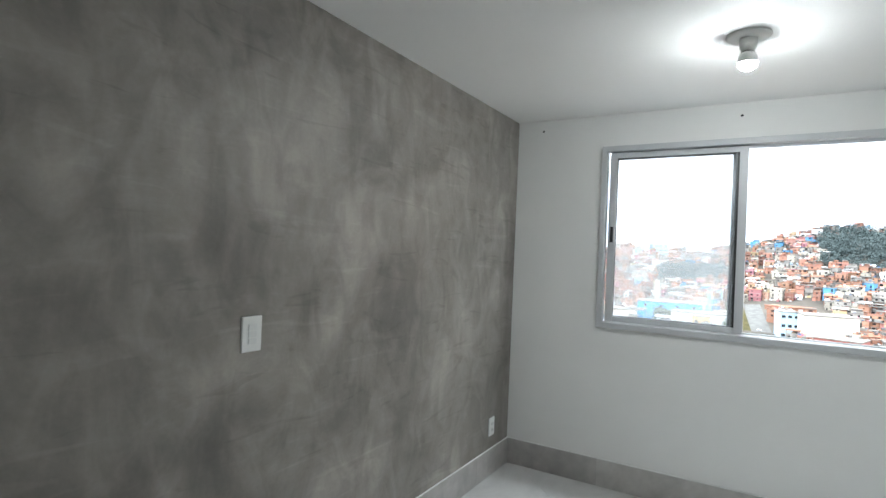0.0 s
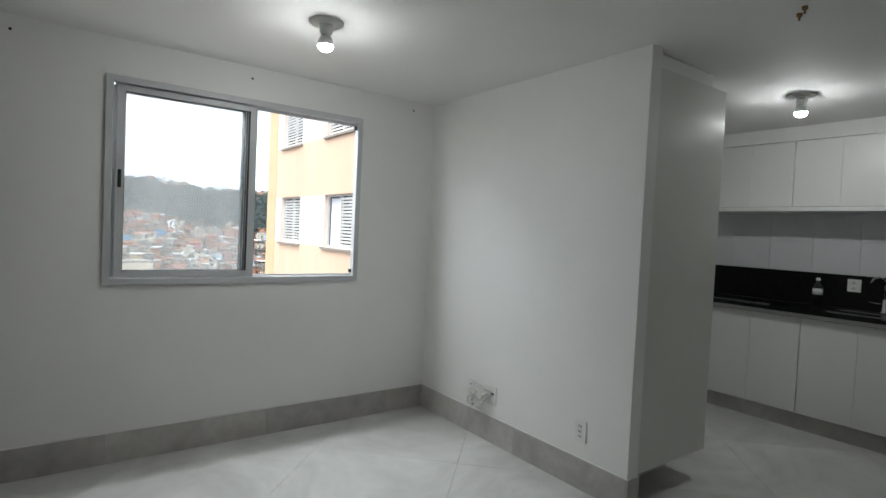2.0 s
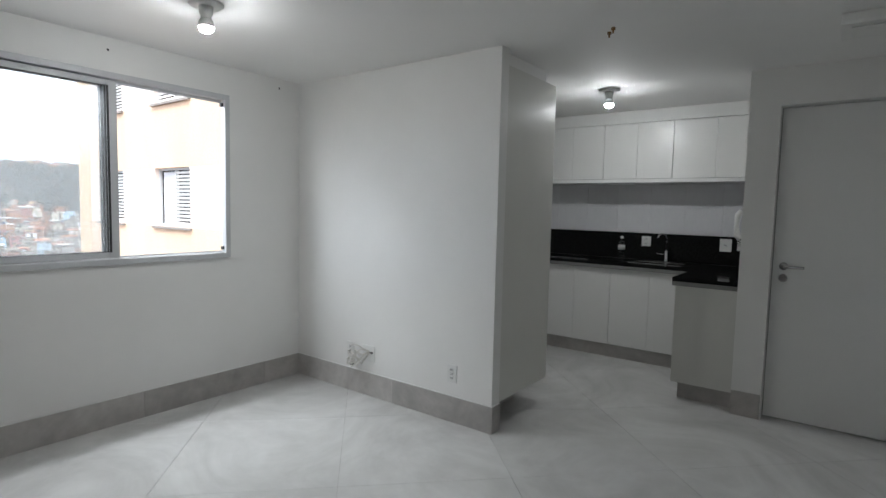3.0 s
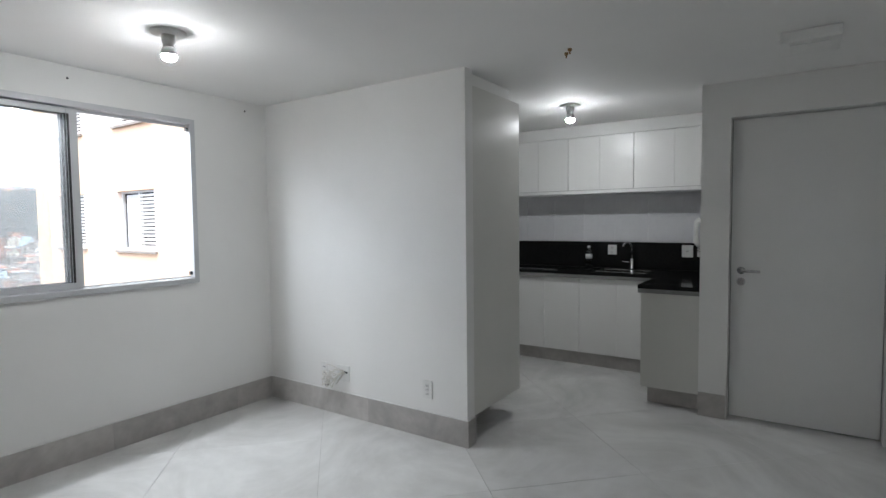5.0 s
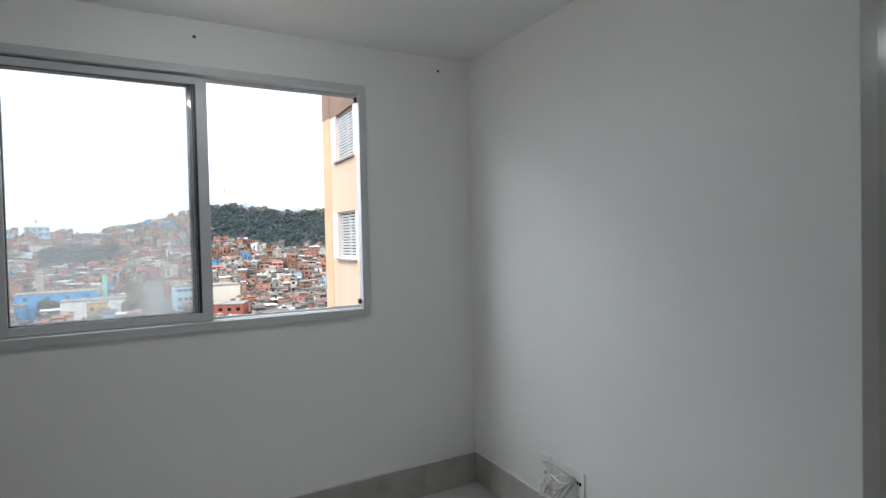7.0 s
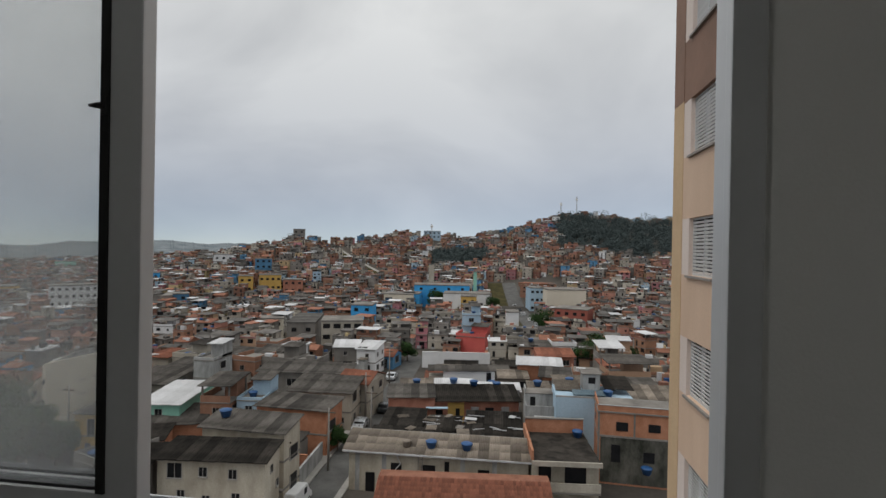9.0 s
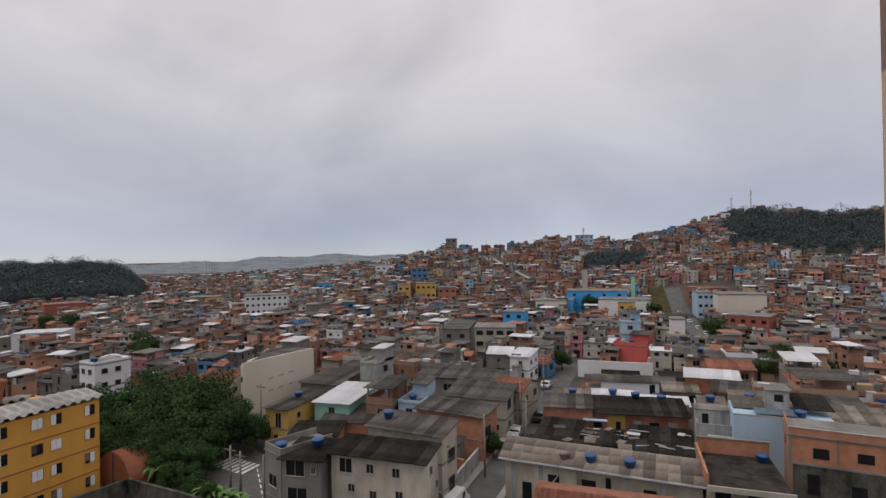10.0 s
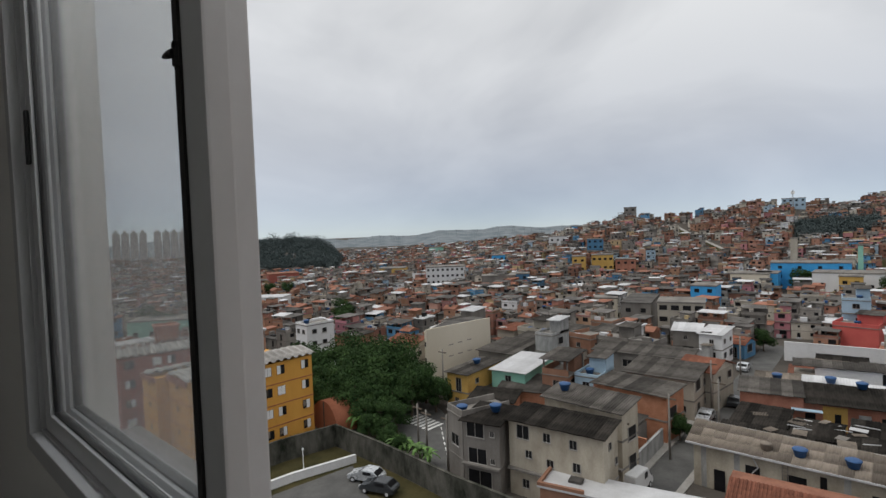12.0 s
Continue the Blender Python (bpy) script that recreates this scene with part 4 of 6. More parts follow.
def gable_fill(bm, r, end):
    x0, x1, y0, y1, z0, z1, rise = r
    if rise >= 0:
        for x in ((x0 + 0.36, x1 - 0.5)[end],):
            v = [bm.verts.new(p) for p in ((x, y0 + 0.45, z0), (x + 0.14, y0 + 0.45, z0), (x + 0.14, y1 - 0.3, z0), (x, y1 - 0.3, z0), (x, y1 - 0.3, z0 + rise * 0.9), (x + 0.14, y1 - 0.3, z0 + rise * 0.9))]
            for f in ((0, 1, 2, 3), (0, 3, 4), (1, 5, 2), (0, 4, 5, 1), (3, 2, 5, 4)):
                bm.faces.new([v[k] for k in f])
    else:
        for x in ((x0 + 0.36, x1 - 0.5)[end],):
            m = (y0 + y1) / 2
            v = [bm.verts.new(p) for p in ((x, y0 + 0.45, z0), (x, y1 - 0.4, z0), (x, m, z0 - rise * 0.93), (x + 0.14, y0 + 0.45, z0), (x + 0.14, y1 - 0.4, z0), (x + 0.14, m, z0 - rise * 0.93))]
            for f in ((0, 1, 2), (5, 4, 3), (0, 3, 4, 1), (1, 4, 5, 2), (2, 5, 3, 0)):
                bm.faces.new([v[k] for k in f])


def tank_mesh():
    bm = bmesh.new()
    lathe(bm, [(0.42, 0), (0.6, 0.62), (0.64, 0.66), (0.64, 0.72), (0.5, 0.8), (0.15, 0.86)], sides=14)
    return mesh_of(bm, "water_tank", TANKB)


TANK = tank_mesh()
win_cache = {}


def house(x, y, w, d, storeys, roof, wallm, roofm, label, turn=0.0, z=None, seed=0, windows=None, clutter=0):
    """A house of its own: walls, roof, slab edges, each window with a sill, water tanks. (x, y) is the front left corner."""
    rng = random.Random(seed * 7 + int(x * 13 + y * 29))
    z = ground_z(x, y) if z is None else z
    h = thing("house", x, y, z, turn, label, "house", "houses near the street")
    p = house_plan(rng, w, d, storeys, roof)
    if windows is not None:
        p["window"] = windows
    part("wall", boxes(p["wall"][0]), wallm, h)
    for k, row in enumerate(p["wall"][1:]):
        part("parapet" if row[5] - row[4] < 1.2 else "upper_wall", boxes(row), wallm, h)
    for r in p["roof"]:
        for end in (0, 1):
            bm = bmesh.new()
            gable_fill(bm, r, end)
            part("gable", bm, wallm, h)
    if p["slab"]:
        for row in p["slab"]:
            part("slab" if row[5] - row[4] < 0.5 else "post", boxes(row), CONC, h)
    for r in p["roof"]:
        lay_roof(h, r, {FIBRES: FIBRE, CLAY: CLAYO, TIN: TINO}.get(roofm, roofm))
    for wi in p["window"]:
        key = (round(wi[3], 1), round(wi[4], 1), wi[0] == 0)
        if key not in win_cache:
            ww, hh = wi[3], wi[4]
            if wi[0] == 0:
                win_cache[key] = (mesh_of(boxes((-ww / 2, ww / 2, -0.02, 0.1, 0, hh)), "window", OPEN), mesh_of(boxes((-ww / 2 - 0.08, ww / 2 + 0.08, -0.12, 0.05, -0.09, -0.001), (-ww / 2 - 0.06, -ww / 2 - 0.001, -0.06, 0.05, 0, hh), (ww / 2 + 0.001, ww / 2 + 0.06, -0.06, 0.05, 0, hh), (-0.025, 0.025, -0.05, -0.021, 0, hh)), "frame", PAVE))
            else:
                win_cache[key] = (mesh_of(boxes((-0.06, 0.06, -ww / 2, ww / 2, 0, hh)), "window", OPEN), mesh_of(boxes((-0.12, 0.12, -ww / 2 - 0.08, ww / 2 + 0.08, -0.09, -0.001), (-0.09, 0.09, -ww / 2 - 0.06, -ww / 2 - 0.001, 0, hh), (-0.09, 0.09, ww / 2 + 0.001, ww / 2 + 0.06, 0, hh)), "frame", PAVE))
        at = (wi[1], 0, wi[2]) if wi[0] == 0 else ((w if wi[0] == 1 else 0), wi[1], wi[2])
        ob = new("window", win_cache[key][0])
        ob.parent, ob.location = h, at
        fr = new("frame", win_cache[key][1])
        fr.parent = ob
    for tx, ty, tz in p["tank"]:
        ob = tagged(new("water_tank", TANK), "blue plastic water tank")
        ob.parent, ob.location = h, (tx, ty, tz)
    for k in range(clutter):
        s1, s2, top = rng.uniform(0.8, 2.6), rng.uniform(0.8, 2.0), storeys * 2.75
        cx, cy = rng.uniform(-0.2, w - 1.2), -s2 - 0.05
        hh = rng.uniform(1.6, min(4.4, top))
        part("lean_to", boxes((cx, cx + s1, cy, -0.05, -2, hh)), rng.choice((BRICK, CONC, PLAS, MIXP, GREYW)), h)
        part("lean_to_roof", boxes((cx - 0.2, cx + s1 + 0.2, cy - 0.25, -0.021, hh, hh + 0.07)), rng.choice((MOSS, FIBRE, FIBREL, TINO, CLAYO)), h)
        if roof == "flat":
            bx = rng.uniform(0.3, w - 2.0)
            part("roof_shed", boxes((bx, bx + s1 * 0.6, 0.3, 0.3 + s2 * 0.5, top + 0.141, top + 0.14 + rng.uniform(0.4, 1.3))), rng.choice((BRICK, CONC, GREYW, TINO)), h)
        else:
            part("roof_patch", boxes((cx, cx + s1 * 0.7, 0.2, 0.2 + s2 * 0.6, top + 0.16, top + 0.3)), rng.choice((MOSS, FIBREL, TINO)), h)
    return h


W0 = lambda *rows: [tuple(r) for r in rows]
# the row round the corner of the curved street and behind it
house(-29.6, 42.8, 9.8, 3.6, 2.75, "sheet", OLDW, MOSS, "beige plastered three-storey house with a low fibre-cement roof", 5, seed=1, windows=W0((0, 1.6, 5.9, 1.3, 1.3), (0, 4.2, 6.1, 0.7, 0.8), (0, 6.9, 6.0, 0.7, 0.8), (0, 2.2, 4.1, 0.65, 0.7), (0, 4.5, 3.7, 0.65, 0.7), (0, 7.2, 3.9, 0.7, 0.8), (0, 1.8, 1.0, 0.7, 0.8), (0, 5.5, 1.0, 1.0, 0.9), (1, 1.5, 6.1, 0.5, 0.6), (1, 3.0, 4.2, 0.5, 0.6), (1, 2.2, 1.2, 0.5, 0.6)))
house(-33.9, 40.7, 4.1, 4.4, 2.6, "sheet", CONC, MOSS, "grey rendered three-storey house with open verandas on the bend", 12, seed=2, windows=W0((0, 1.4, 5.6, 1.9, 1.5), (0, 3.3, 5.9, 0.4, 0.5), (0, 1.6, 2.9, 2.0, 1.5), (0, 3.3, 3.1, 0.4, 0.5), (0, 1.8, 0.05, 2.6, 2.1)))
house(-37.2, 42.0, 3.2, 6.0, 2.6, "flat", CONC, FIBRES, "grey rendered house wrapped round the street corner", -20, seed=3)
house(-29.4, 49.3, 9.0, 3.4, 3.0, "sheet", OLDW, FIBRES, "pale plastered house with a broad grey sheet roof", -3, seed=4, windows=W0((0, 4.4, 5.9, 1.1, 1.0), (0, 3.2, 5.6, 0.5, 1.4), (1, 2.0, 5.2, 1.6, 1.3), (1, 2.0, 2.2, 1.4, 1.4), (0, 7.0, 2.8, 0.9, 0.9)))
house(-31.4, 64.6, 9.8, 5.0, 2.1, "sheet", BRICKH, FIBRES, "bare orange brick house with a covered roof terrace", -4, seed=5, windows=W0((1, 1.6, 3.0, 2.2, 1.2), (1, 4.6, 0.2, 1.0, 2.0)))
house(-44.2, 60.6, 6.8, 6, 1.3, "sheet", BRICKH, FIBRES, "low bare brick house with a sheet roof", 20, seed=6)
house(-45.3, 55.2, 6.2, 4.2, 1.2, "sheet", BRICKH, MOSS, "low bare brick house with a dark sheet roof by the corner", 20, seed=7)
house(-52.0, 58.2, 3.9, 8.6, 2, "sheet", YELL, FIBRES, "small yellow painted house with a dark sheet roof", 2, seed=8)
house(-47.2, 63.0, 5.5, 10.5, 2, "sheet", MINT, TIN, "mint house under a bright pale metal roof", 8, seed=9)
house(-48.4, 77.0, 3.4, 5.5, 3, "flat", GREYW, TIN, "tall bare brick house with a pale roof", 0, seed=10)
house(-39.6, 65.0, 4.0, 6, 2, "cover", BRICK, FIBRES, "unfinished brick house with an open upper floor", 6, seed=11)
house(-35.4, 66.8, 3.6, 6, 2, "flat", SKYB, FIBRES, "small house with turquoise painted walls", 6, seed=12)
house(-30.8, 73.0, 9.4, 6.5, 2, "sheet", PLAS, FIBRES, "cream house with a long weathered roof", 2, seed=13)
house(-39.6, 81.0, 14.8, 5, 2.2, "sheet", CONC, FIBRES, "long grey workshop with a dark roof", 4, seed=14)
house(-25.4, 79.0, 5.0, 7, 2, "gable", PLAS, CLAY, "pale house with an orange clay tile roof", -6, seed=15)
house(-35.5, 106.0, 5.0, 7, 2, "gable", CONC, TIN, "house under a steep white metal roof", 10, seed=16)
house(-57.5, 84.0, 8, 8, 2, "sheet", CONC, FIBRES, "grey rendered house with a weathered sheet roof", 3, seed=17)
house(-57.0, 72.0, 7, 9, 2, "sheet", CONC, FIBRES, "grey house beside the blank warehouse wall", 3, seed=18)
house(-75.0, 66.0, 7, 8, 2, "gable", PLAS, CLAY, "plastered house with an orange tile roof behind the trees", 5, seed=19)
house(-70.5, 77.0, 6, 7, 3, "flat", CONC, TIN, "grey rendered three-storey house behind the trees", 3, seed=20)
house(-90.6, 56.4, 4.4, 6, 3.4, "flat", WBLD, TIN, "narrow white house of four storeys", -4, seed=21, windows=[(s, c, z, 0.9, 0.8) for z in (0.9, 3.2, 5.5, 7.8) for s, c in ((0, 1.2), (0, 3.1), (1, 1.6), (1, 3.8))])
house(6.5, 105.8, 7.0, 8, 2, "gable", SALMON, CLAY, "salmon painted house with a gabled roof", 8, seed=31)
house(2.4, 99.0, 8.0, 4, 1.9, "sheet", BRICKH, TIN, "brick house with a wide sheet roof", 0, seed=32)
house(9.8, 91.5, 6.0, 6, 1.6, "sheet", SALMON, FIBRES, "grey house with bare block walls", 8, seed=33)
house(15.0, 84.0, 9.0, 5, 2, "sheet", BRICKH, FIBRES, "bare brick house with a flat concrete roof", 4, seed=34)
house(-13.2, 134.0, 7.6, 7, 1.5, "flat", REDW, FIBRES, "house with a bright red painted side wall", -8, seed=35, windows=[])
house(-12.5, 143.0, 5.0, 7, 3, "flat", SKYB, FIBRES, "turquoise painted three-storey house", 6, seed=36)

# blank beige warehouse, the long shed on the street, the clay roof below us
ware = thing("warehouse", -65.2, 64.7, G, -7, "tall beige warehouse with a large blank wall", "warehouse")
WARE = [(3.0, 0), (3.0, 15.6), (-2.0, 15.6), (-2.0, 8.5), (2.4, 0.02)]
part("wall", slab(WARE, -1, 9.5), BEIGE, ware)
part("roof", slab([(2.74, 0.5), (2.74, 15.3), (-1.7, 15.3), (-1.7, 8.6)], 9.5, 9.65), FIBRES, ware)
part("parapet", boxes((2.75, 3.0, 0.0, 15.6, 9.501, 9.8)), BEIGE, ware)
for z in (1.2, 4.0, 6.8):
    part("window", boxes((2.5, 2.85, -0.04, 0.1, z, z + 0.8)), OPEN, ware)
for y, z in ((5.0, 6.2), (7.2, 6.3), (9.5, 6.4), (5.0, 4.2), (7.2, 4.3), (9.5, 4.4)):
    part("vent", boxes((2.95, 3.04, y, y + 1.1, z, z + 0.18)), SILLS, ware)
shed = thing("long_shed", -16.3, 55.6, G, 0.5, "long plastered shed with a patched fibre-cement sheet roof", "shed")
part("wall", boxes((0.3, 19.8, 0.2, 3.4, -1, 4.4)), OLDW, shed)
part("back_wall", boxes((0.3, 19.8, 3.25, 3.4, 4.401, 5.6)), GREYW, shed)
part("gutter", boxes((-0.3, 20.1, -0.42, -0.25, 4.38, 4.55)), TIN, shed, "pale metal gutter")
sheet_me = {}
for row in range(3):
    for c in range(18):
        if row not in sheet_me:
            bm = bmesh.new()
            for k in range(6):
                a, b = k * 0.19, (k + 1) * 0.19
                v = [bm.verts.new(p) for p in ((a, 0, 0), (a + 0.095, 0, 0.05), (b, 0, 0), (a, 1.3, 0.42), (a + 0.095, 1.3, 0.47), (b, 1.3, 0.42))]
                bm.faces.new((v[0], v[1], v[4], v[3]))
                bm.faces.new((v[1], v[2], v[5], v[4]))
            bmesh.ops.remove_doubles(bm, verts=bm.verts[:], dist=0.004)
            bmesh.ops.solidify(bm, geom=bm.faces[:], thickness=0.02)
            sheet_me[row] = mesh_of(bm, "roof_sheet", FIBREL)
        ob = new("roof_sheet", sheet_me[row])
        ob.parent = shed
        ob.location = (-0.35 + c * 1.14, -0.4 + row * 1.24, 4.5 + row * 0.4 + 0.012 * ((c + row) % 3))
part("ridge_cap", boxes((-0.3, 20.1, 3.28, 3.5, 5.62, 5.72)), GREYW, shed)
for x, ww, hh, z in ((2.2, 1.0, 2.1, 0), (8.4, 1.5, 0.9, 2.4), (10.9, 0.5, 2.3, 1.5), (14.5, 1.2, 0.9, 2.3), (17.3, 1.3, 1.0, 1.9), (5.0, 1.2, 0.8, 2.5)):
    part("window", boxes((x, x + ww, 0.12, 0.3, z, z + hh)), OPEN, shed)
for x, y, z in ((9.3, 1.0, 4.92), (13.2, 1.0, 4.92)):
    ob = tagged(new("water_tank", TANK), "blue plastic water tank")
    ob.parent, ob.location = shed, (x, y, z)
bm = bmesh.new()
tube(bm, [(5.6, 0.1, 2.0), (5.6, 0.02, 2.7), (6.1, 0.02, 3.3), (5.75, 0.02, 4.0), (5.75, -0.3, 4.4)], 0.06, 6)
part("drainpipe", bm, TIN, shed, "bent white drainpipe")
for x in (8.0, 8.45):
    part("ladder_rail", boxes((x, x + 0.07, 0.05, 0.11, 1.2, 4.2)), SILLS, shed)
for k in range(8):
    part("rung", boxes((8.071, 8.449, 0.06, 0.1, 1.4 + k * 0.35, 1.45 + k * 0.35)), SILLS, shed)
bm = bmesh.new()
lathe(bm, [(0.42, 4.75), (0.5, 5.45), (0.53, 5.5), (0.2, 5.58)], 6.6, 1.0, 14)
part("grey_tank", bm, FIBREL, shed, "grey fibre-cement water tank")
for x, z in ((1.0, 0.0), (4.0, 0.0), (12.6, 0.0), (16.0, 0.0)):
    part("stain_strip", boxes((x, x + 0.5, 0.185, 0.199, z, 4.3)), GREYW, shed)


def yard_house(name, x, y, turn, label, category, bodies, roofs=(), openings=(), tanks=(), z=None):
    """A house given by its boxes: (part, box, material), sheet roofs, dark openings and tanks, all from its front left corner."""
    h = thing(name, x, y, G if z is None else z, turn, label, category)
    for nm, row, material in bodies:
        part(nm, boxes(row), material, h)
    for r, material in roofs:
        lay_roof(h, r, material)
    for row in openings:
        part("opening", boxes(row), OPEN, h)
    for tx, ty, tz in tanks:
        ob = tagged(new("water_tank", TANK), "blue plastic water tank")
        ob.parent, ob.location = h, (tx, ty, tz)
    return h


for x0, x1, y0, y1, hh, rise in ((-15.2, -6.6, 59.5, 63.6, 4.1, 0.45), (-6.5, 3.3, 59.5, 63.0, 3.7, 0.6), (-14.9, -9.4, 63.9, 70.4, 4.3, 0.5), (-9.2, -4.6, 64.2, 70.6, 4.0, -0.7), (-4.4, 3.2, 63.3, 66.6, 4.2, 0.3), (-4.4, 3.1, 66.9, 71.4, 4.0, 0.7)):
    yard_house("dark_shed", x0, y0, 2, "low shed with a dark mossy sheet roof", "shed", (("wall", (0.15, x1 - x0 - 0.15, 0.15, y1 - y0 - 0.15, -1, hh), CONC),), (((0, x1 - x0, 0, y1 - y0, hh, hh + 0.08, rise), MOSS),))
# salmon row house behind the sheds
yard_house("row_house", -15.5, 71.8, 11, "stained salmon row house with patched dark roofs", "house",
           (("wall", (0, 18.4, 0, 4.6, -1, 5.3), SALMON), ("side_wall", (0, 6.4, -0.9, -0.001, -1, 5.9), SALMON), ("upper_wall", (0, 6.4, 0, 4.6, 5.301, 5.9), SALMON), ("painted_bay", (8.3, 10.6, -0.05, -0.001, 2.2, 5.0), YELL), ("pale_shutter", (11.6, 12.7, -0.07, -0.001, 2.9, 4.4), GREYW), ("pale_shutter", (15.9, 17.0, -0.07, -0.001, 2.9, 4.4), GREYW), ("blue_awning", (5.2, 8.2, -1.7, -0.901, 4.6, 4.7), SKYB)),
           (((-0.3, 6.6, -1.2, 5.0, 5.95, 6.03, 0.35), FIBRE), ((6.5, 18.6, -0.9, 5.0, 5.35, 5.43, 0.9), MOSS)),
           ((9.4, 10.0, -0.09, -0.051, 3.0, 4.2), (6.6, 7.6, -0.06, 0.1, 2.9, 4.0), (13.6, 14.8, -0.06, 0.1, 2.4, 4.3)), ((12.4, 4.2, 6.3),))
# white roofs in a row behind it
for x0, y0, w, d, hh, wallm, roofm, tn in ((-15.4, 78.6, 5.0, 3.4, 5.4, PLAS, FIBREL, 9), (-10.2, 79.6, 5.8, 2.2, 5.7, WBLD, TINO, 8), (-4.2, 78.8, 7.0, 2.4, 5.6, WBLD, TINO, 6), (-14.6, 83.6, 6.0, 3.0, 4.0, BRICKH, CLAYO, 6), (-8.2, 83.4, 5.0, 2.4, 4.2, CONC, MOSS, 6), (-3.0, 83.0, 6.0, 2.8, 4.2, CONC, TINO, 9)):
    yard_house("low_house", x0, y0, tn, "low house in the yard block under sheet roofing", "house", (("wall", (0.1, w - 0.1, 0.1, d - 0.1, -1, hh), wallm),), (((-0.15, w + 0.15, -0.2, d + 0.2, hh, hh + 0.08, 0.45), roofm),), ((w * 0.3, w * 0.3 + 0.9, 0.04, 0.2, hh - 1.5, hh - 0.6), (w * 0.65, w * 0.65 + 0.7, 0.04, 0.2, hh - 2.2, hh - 0.5)), ((w * 0.5, d * 0.3, hh + 0.2),) if x0 < -4 else ((w - 1.0, 0.6, hh + 0.2), (w * 0.3, d + 1.0, hh)))
yard_house("white_house", -9.9, 87.0, 9, "white plastered house with a low grey roof and a dark door", "house", (("wall", (0, 8.6, 0, 3.2, -1, 6.2), WBLD), ("porch_wall", (-2.4, -0.001, 0.3, 2.8, -1, 5.2), PLAS)), (((-2.6, 8.9, -0.3, 3.4, 6.2, 6.3, 0.2), FIBRE),), ((7.2, 8.0, -0.05, 0.1, 3.9, 6.0), (-2.0, -0.4, 0.25, 0.4, 3.6, 4.8)), ())
for x0, y0, w, d, hh, roofm in ((-14.0, 92.6, 5.5, 4, 3.2, CLAYO), (-7.8, 93.6, 6.5, 3.6, 3.4, MOSS), (-1.0, 94.5, 5.5, 4, 3.6, FIBREL), (-13.0, 100.0, 6, 4, 2.8, FIBREL), (-6.0, 101.0, 7, 4, 2.9, FIBRE), (-2.0, 108.0, 8.0, 4, 2.6, MOSS), (-12.5, 107.5, 7, 3.6, 2.2, MOSS)):
    yard_house("low_house", x0, y0, 6, "low rendered house with a weathered sheet roof", "house", (("wall", (0.1, w - 0.1, 0.1, d - 0.1, -1, hh), CONC if x0 > -7 else SALMON), ("lean_to", (w * 0.2, w * 0.6, -1.3, 0.05, -1, hh - 1.6), BRICKH)), (((-0.15, w + 0.15, -0.2, d + 0.2, hh, hh + 0.08, 0.6), roofm),), ((w * 0.7, w * 0.7 + 1.0, 0.04, 0.2, hh - 1.6, hh - 0.5), (w * 0.25, w * 0.25 + 0.9, -1.35, -1.2, hh - 3.2, hh - 2.2)))
# pale grey house with roof terraces, light blue house, brick terrace house
yard_house("terraced_house", 3.4, 69.6, 3, "stained pale grey house with stepped roof terraces", "house",
           (("wall", (0, 3.9, 0, 4.2, -1, 5.6), GREYW), ("upper_wall", (0, 3.9, 1.9, 4.2, 5.601, 7.4), GREYW), ("parapet", (0, 3.9, 0, 0.14, 5.601, 6.3), GREYW), ("parapet", (0, 0.14, 0.14, 1.899, 5.601, 6.3), GREYW), ("slab", (-0.1, 4.0, 1.8, 4.4, 7.401, 7.52), CONC), ("parapet", (0, 0.14, 2.0, 4.3, 7.521, 8.1), GREYW)), (((0.5, 3.9, 4.5, 8.2, 7.2, 7.28, 0.3), FIBREL),), ((0.7, 1.4, 1.86, 2.0, 5.8, 7.0),), ((2.0, 5.6, 7.5),))
yard_house("blue_walled_house", 7.1, 67.7, 1, "house with a broad light blue blank wall and cluttered roof", "house",
           (("wall", (0, 9.6, 0, 6.4, -1, 8.2), SKYB), ("stair_wall", (-2.6, -0.001, 0.2, 1.7, -1, 5.2), GREYW), ("parapet", (0, 9.6, 0, 0.14, 8.201, 8.4), GREYW), ("roof_room", (3.8, 6.0, 3.6, 6.2, 8.201, 10.4), GREYW), ("room_slab", (3.6, 6.2, 3.4, 6.4, 10.401, 10.52), CONC)),
           (((0.2, 3.6, 2.8, 7.0, 8.3, 8.38, 0.3), FIBREL), ((2.2, 6.2, 0.3, 2.2, 8.45, 8.53, 0.15), BLUES), ((6.3, 10.0, 2.0, 7.4, 8.9, 8.98, 0.5), MOSS)), ((4.5, 5.4, 3.56, 3.7, 9.2, 10.0),), ((6.6, 1.2, 8.21),))
yard_house("terrace_house", 3.9, 54.4, 5, "brick house with a dark mossy roof terrace", "house",
           (("wall", (0, 6.9, 0.9, 9.0, -1, 4.9), OLDW), ("terrace_slab", (-0.05, 6.95, -0.1, 9.05, 4.901, 5.1), MOSS), ("front_beam", (-0.1, 7.0, -0.28, -0.101, 4.75, 5.25), PLAS), ("party_wall", (-0.12, 0.12, 0.3, 9.0, 5.101, 6.1), BRICKH), ("back_wall", (0.121, 6.9, 8.8, 9.05, 5.101, 6.7), BRICKH), ("back_ledge", (0.0, 7.0, 8.7, 9.15, 6.701, 6.8), CONC), ("balcony_rail", (0, 6.9, -0.1, 0.02, 2.1, 3.0), PLAS), ("balcony_slab", (0, 6.9, -0.15, 0.9, 1.9, 2.05), CONC)),
           (), ((0.7, 2.0, 0.84, 1.0, 2.2, 4.3), (3.4, 5.6, 0.84, 1.0, 2.2, 4.4)), ((6.0, 7.6, 5.1),))
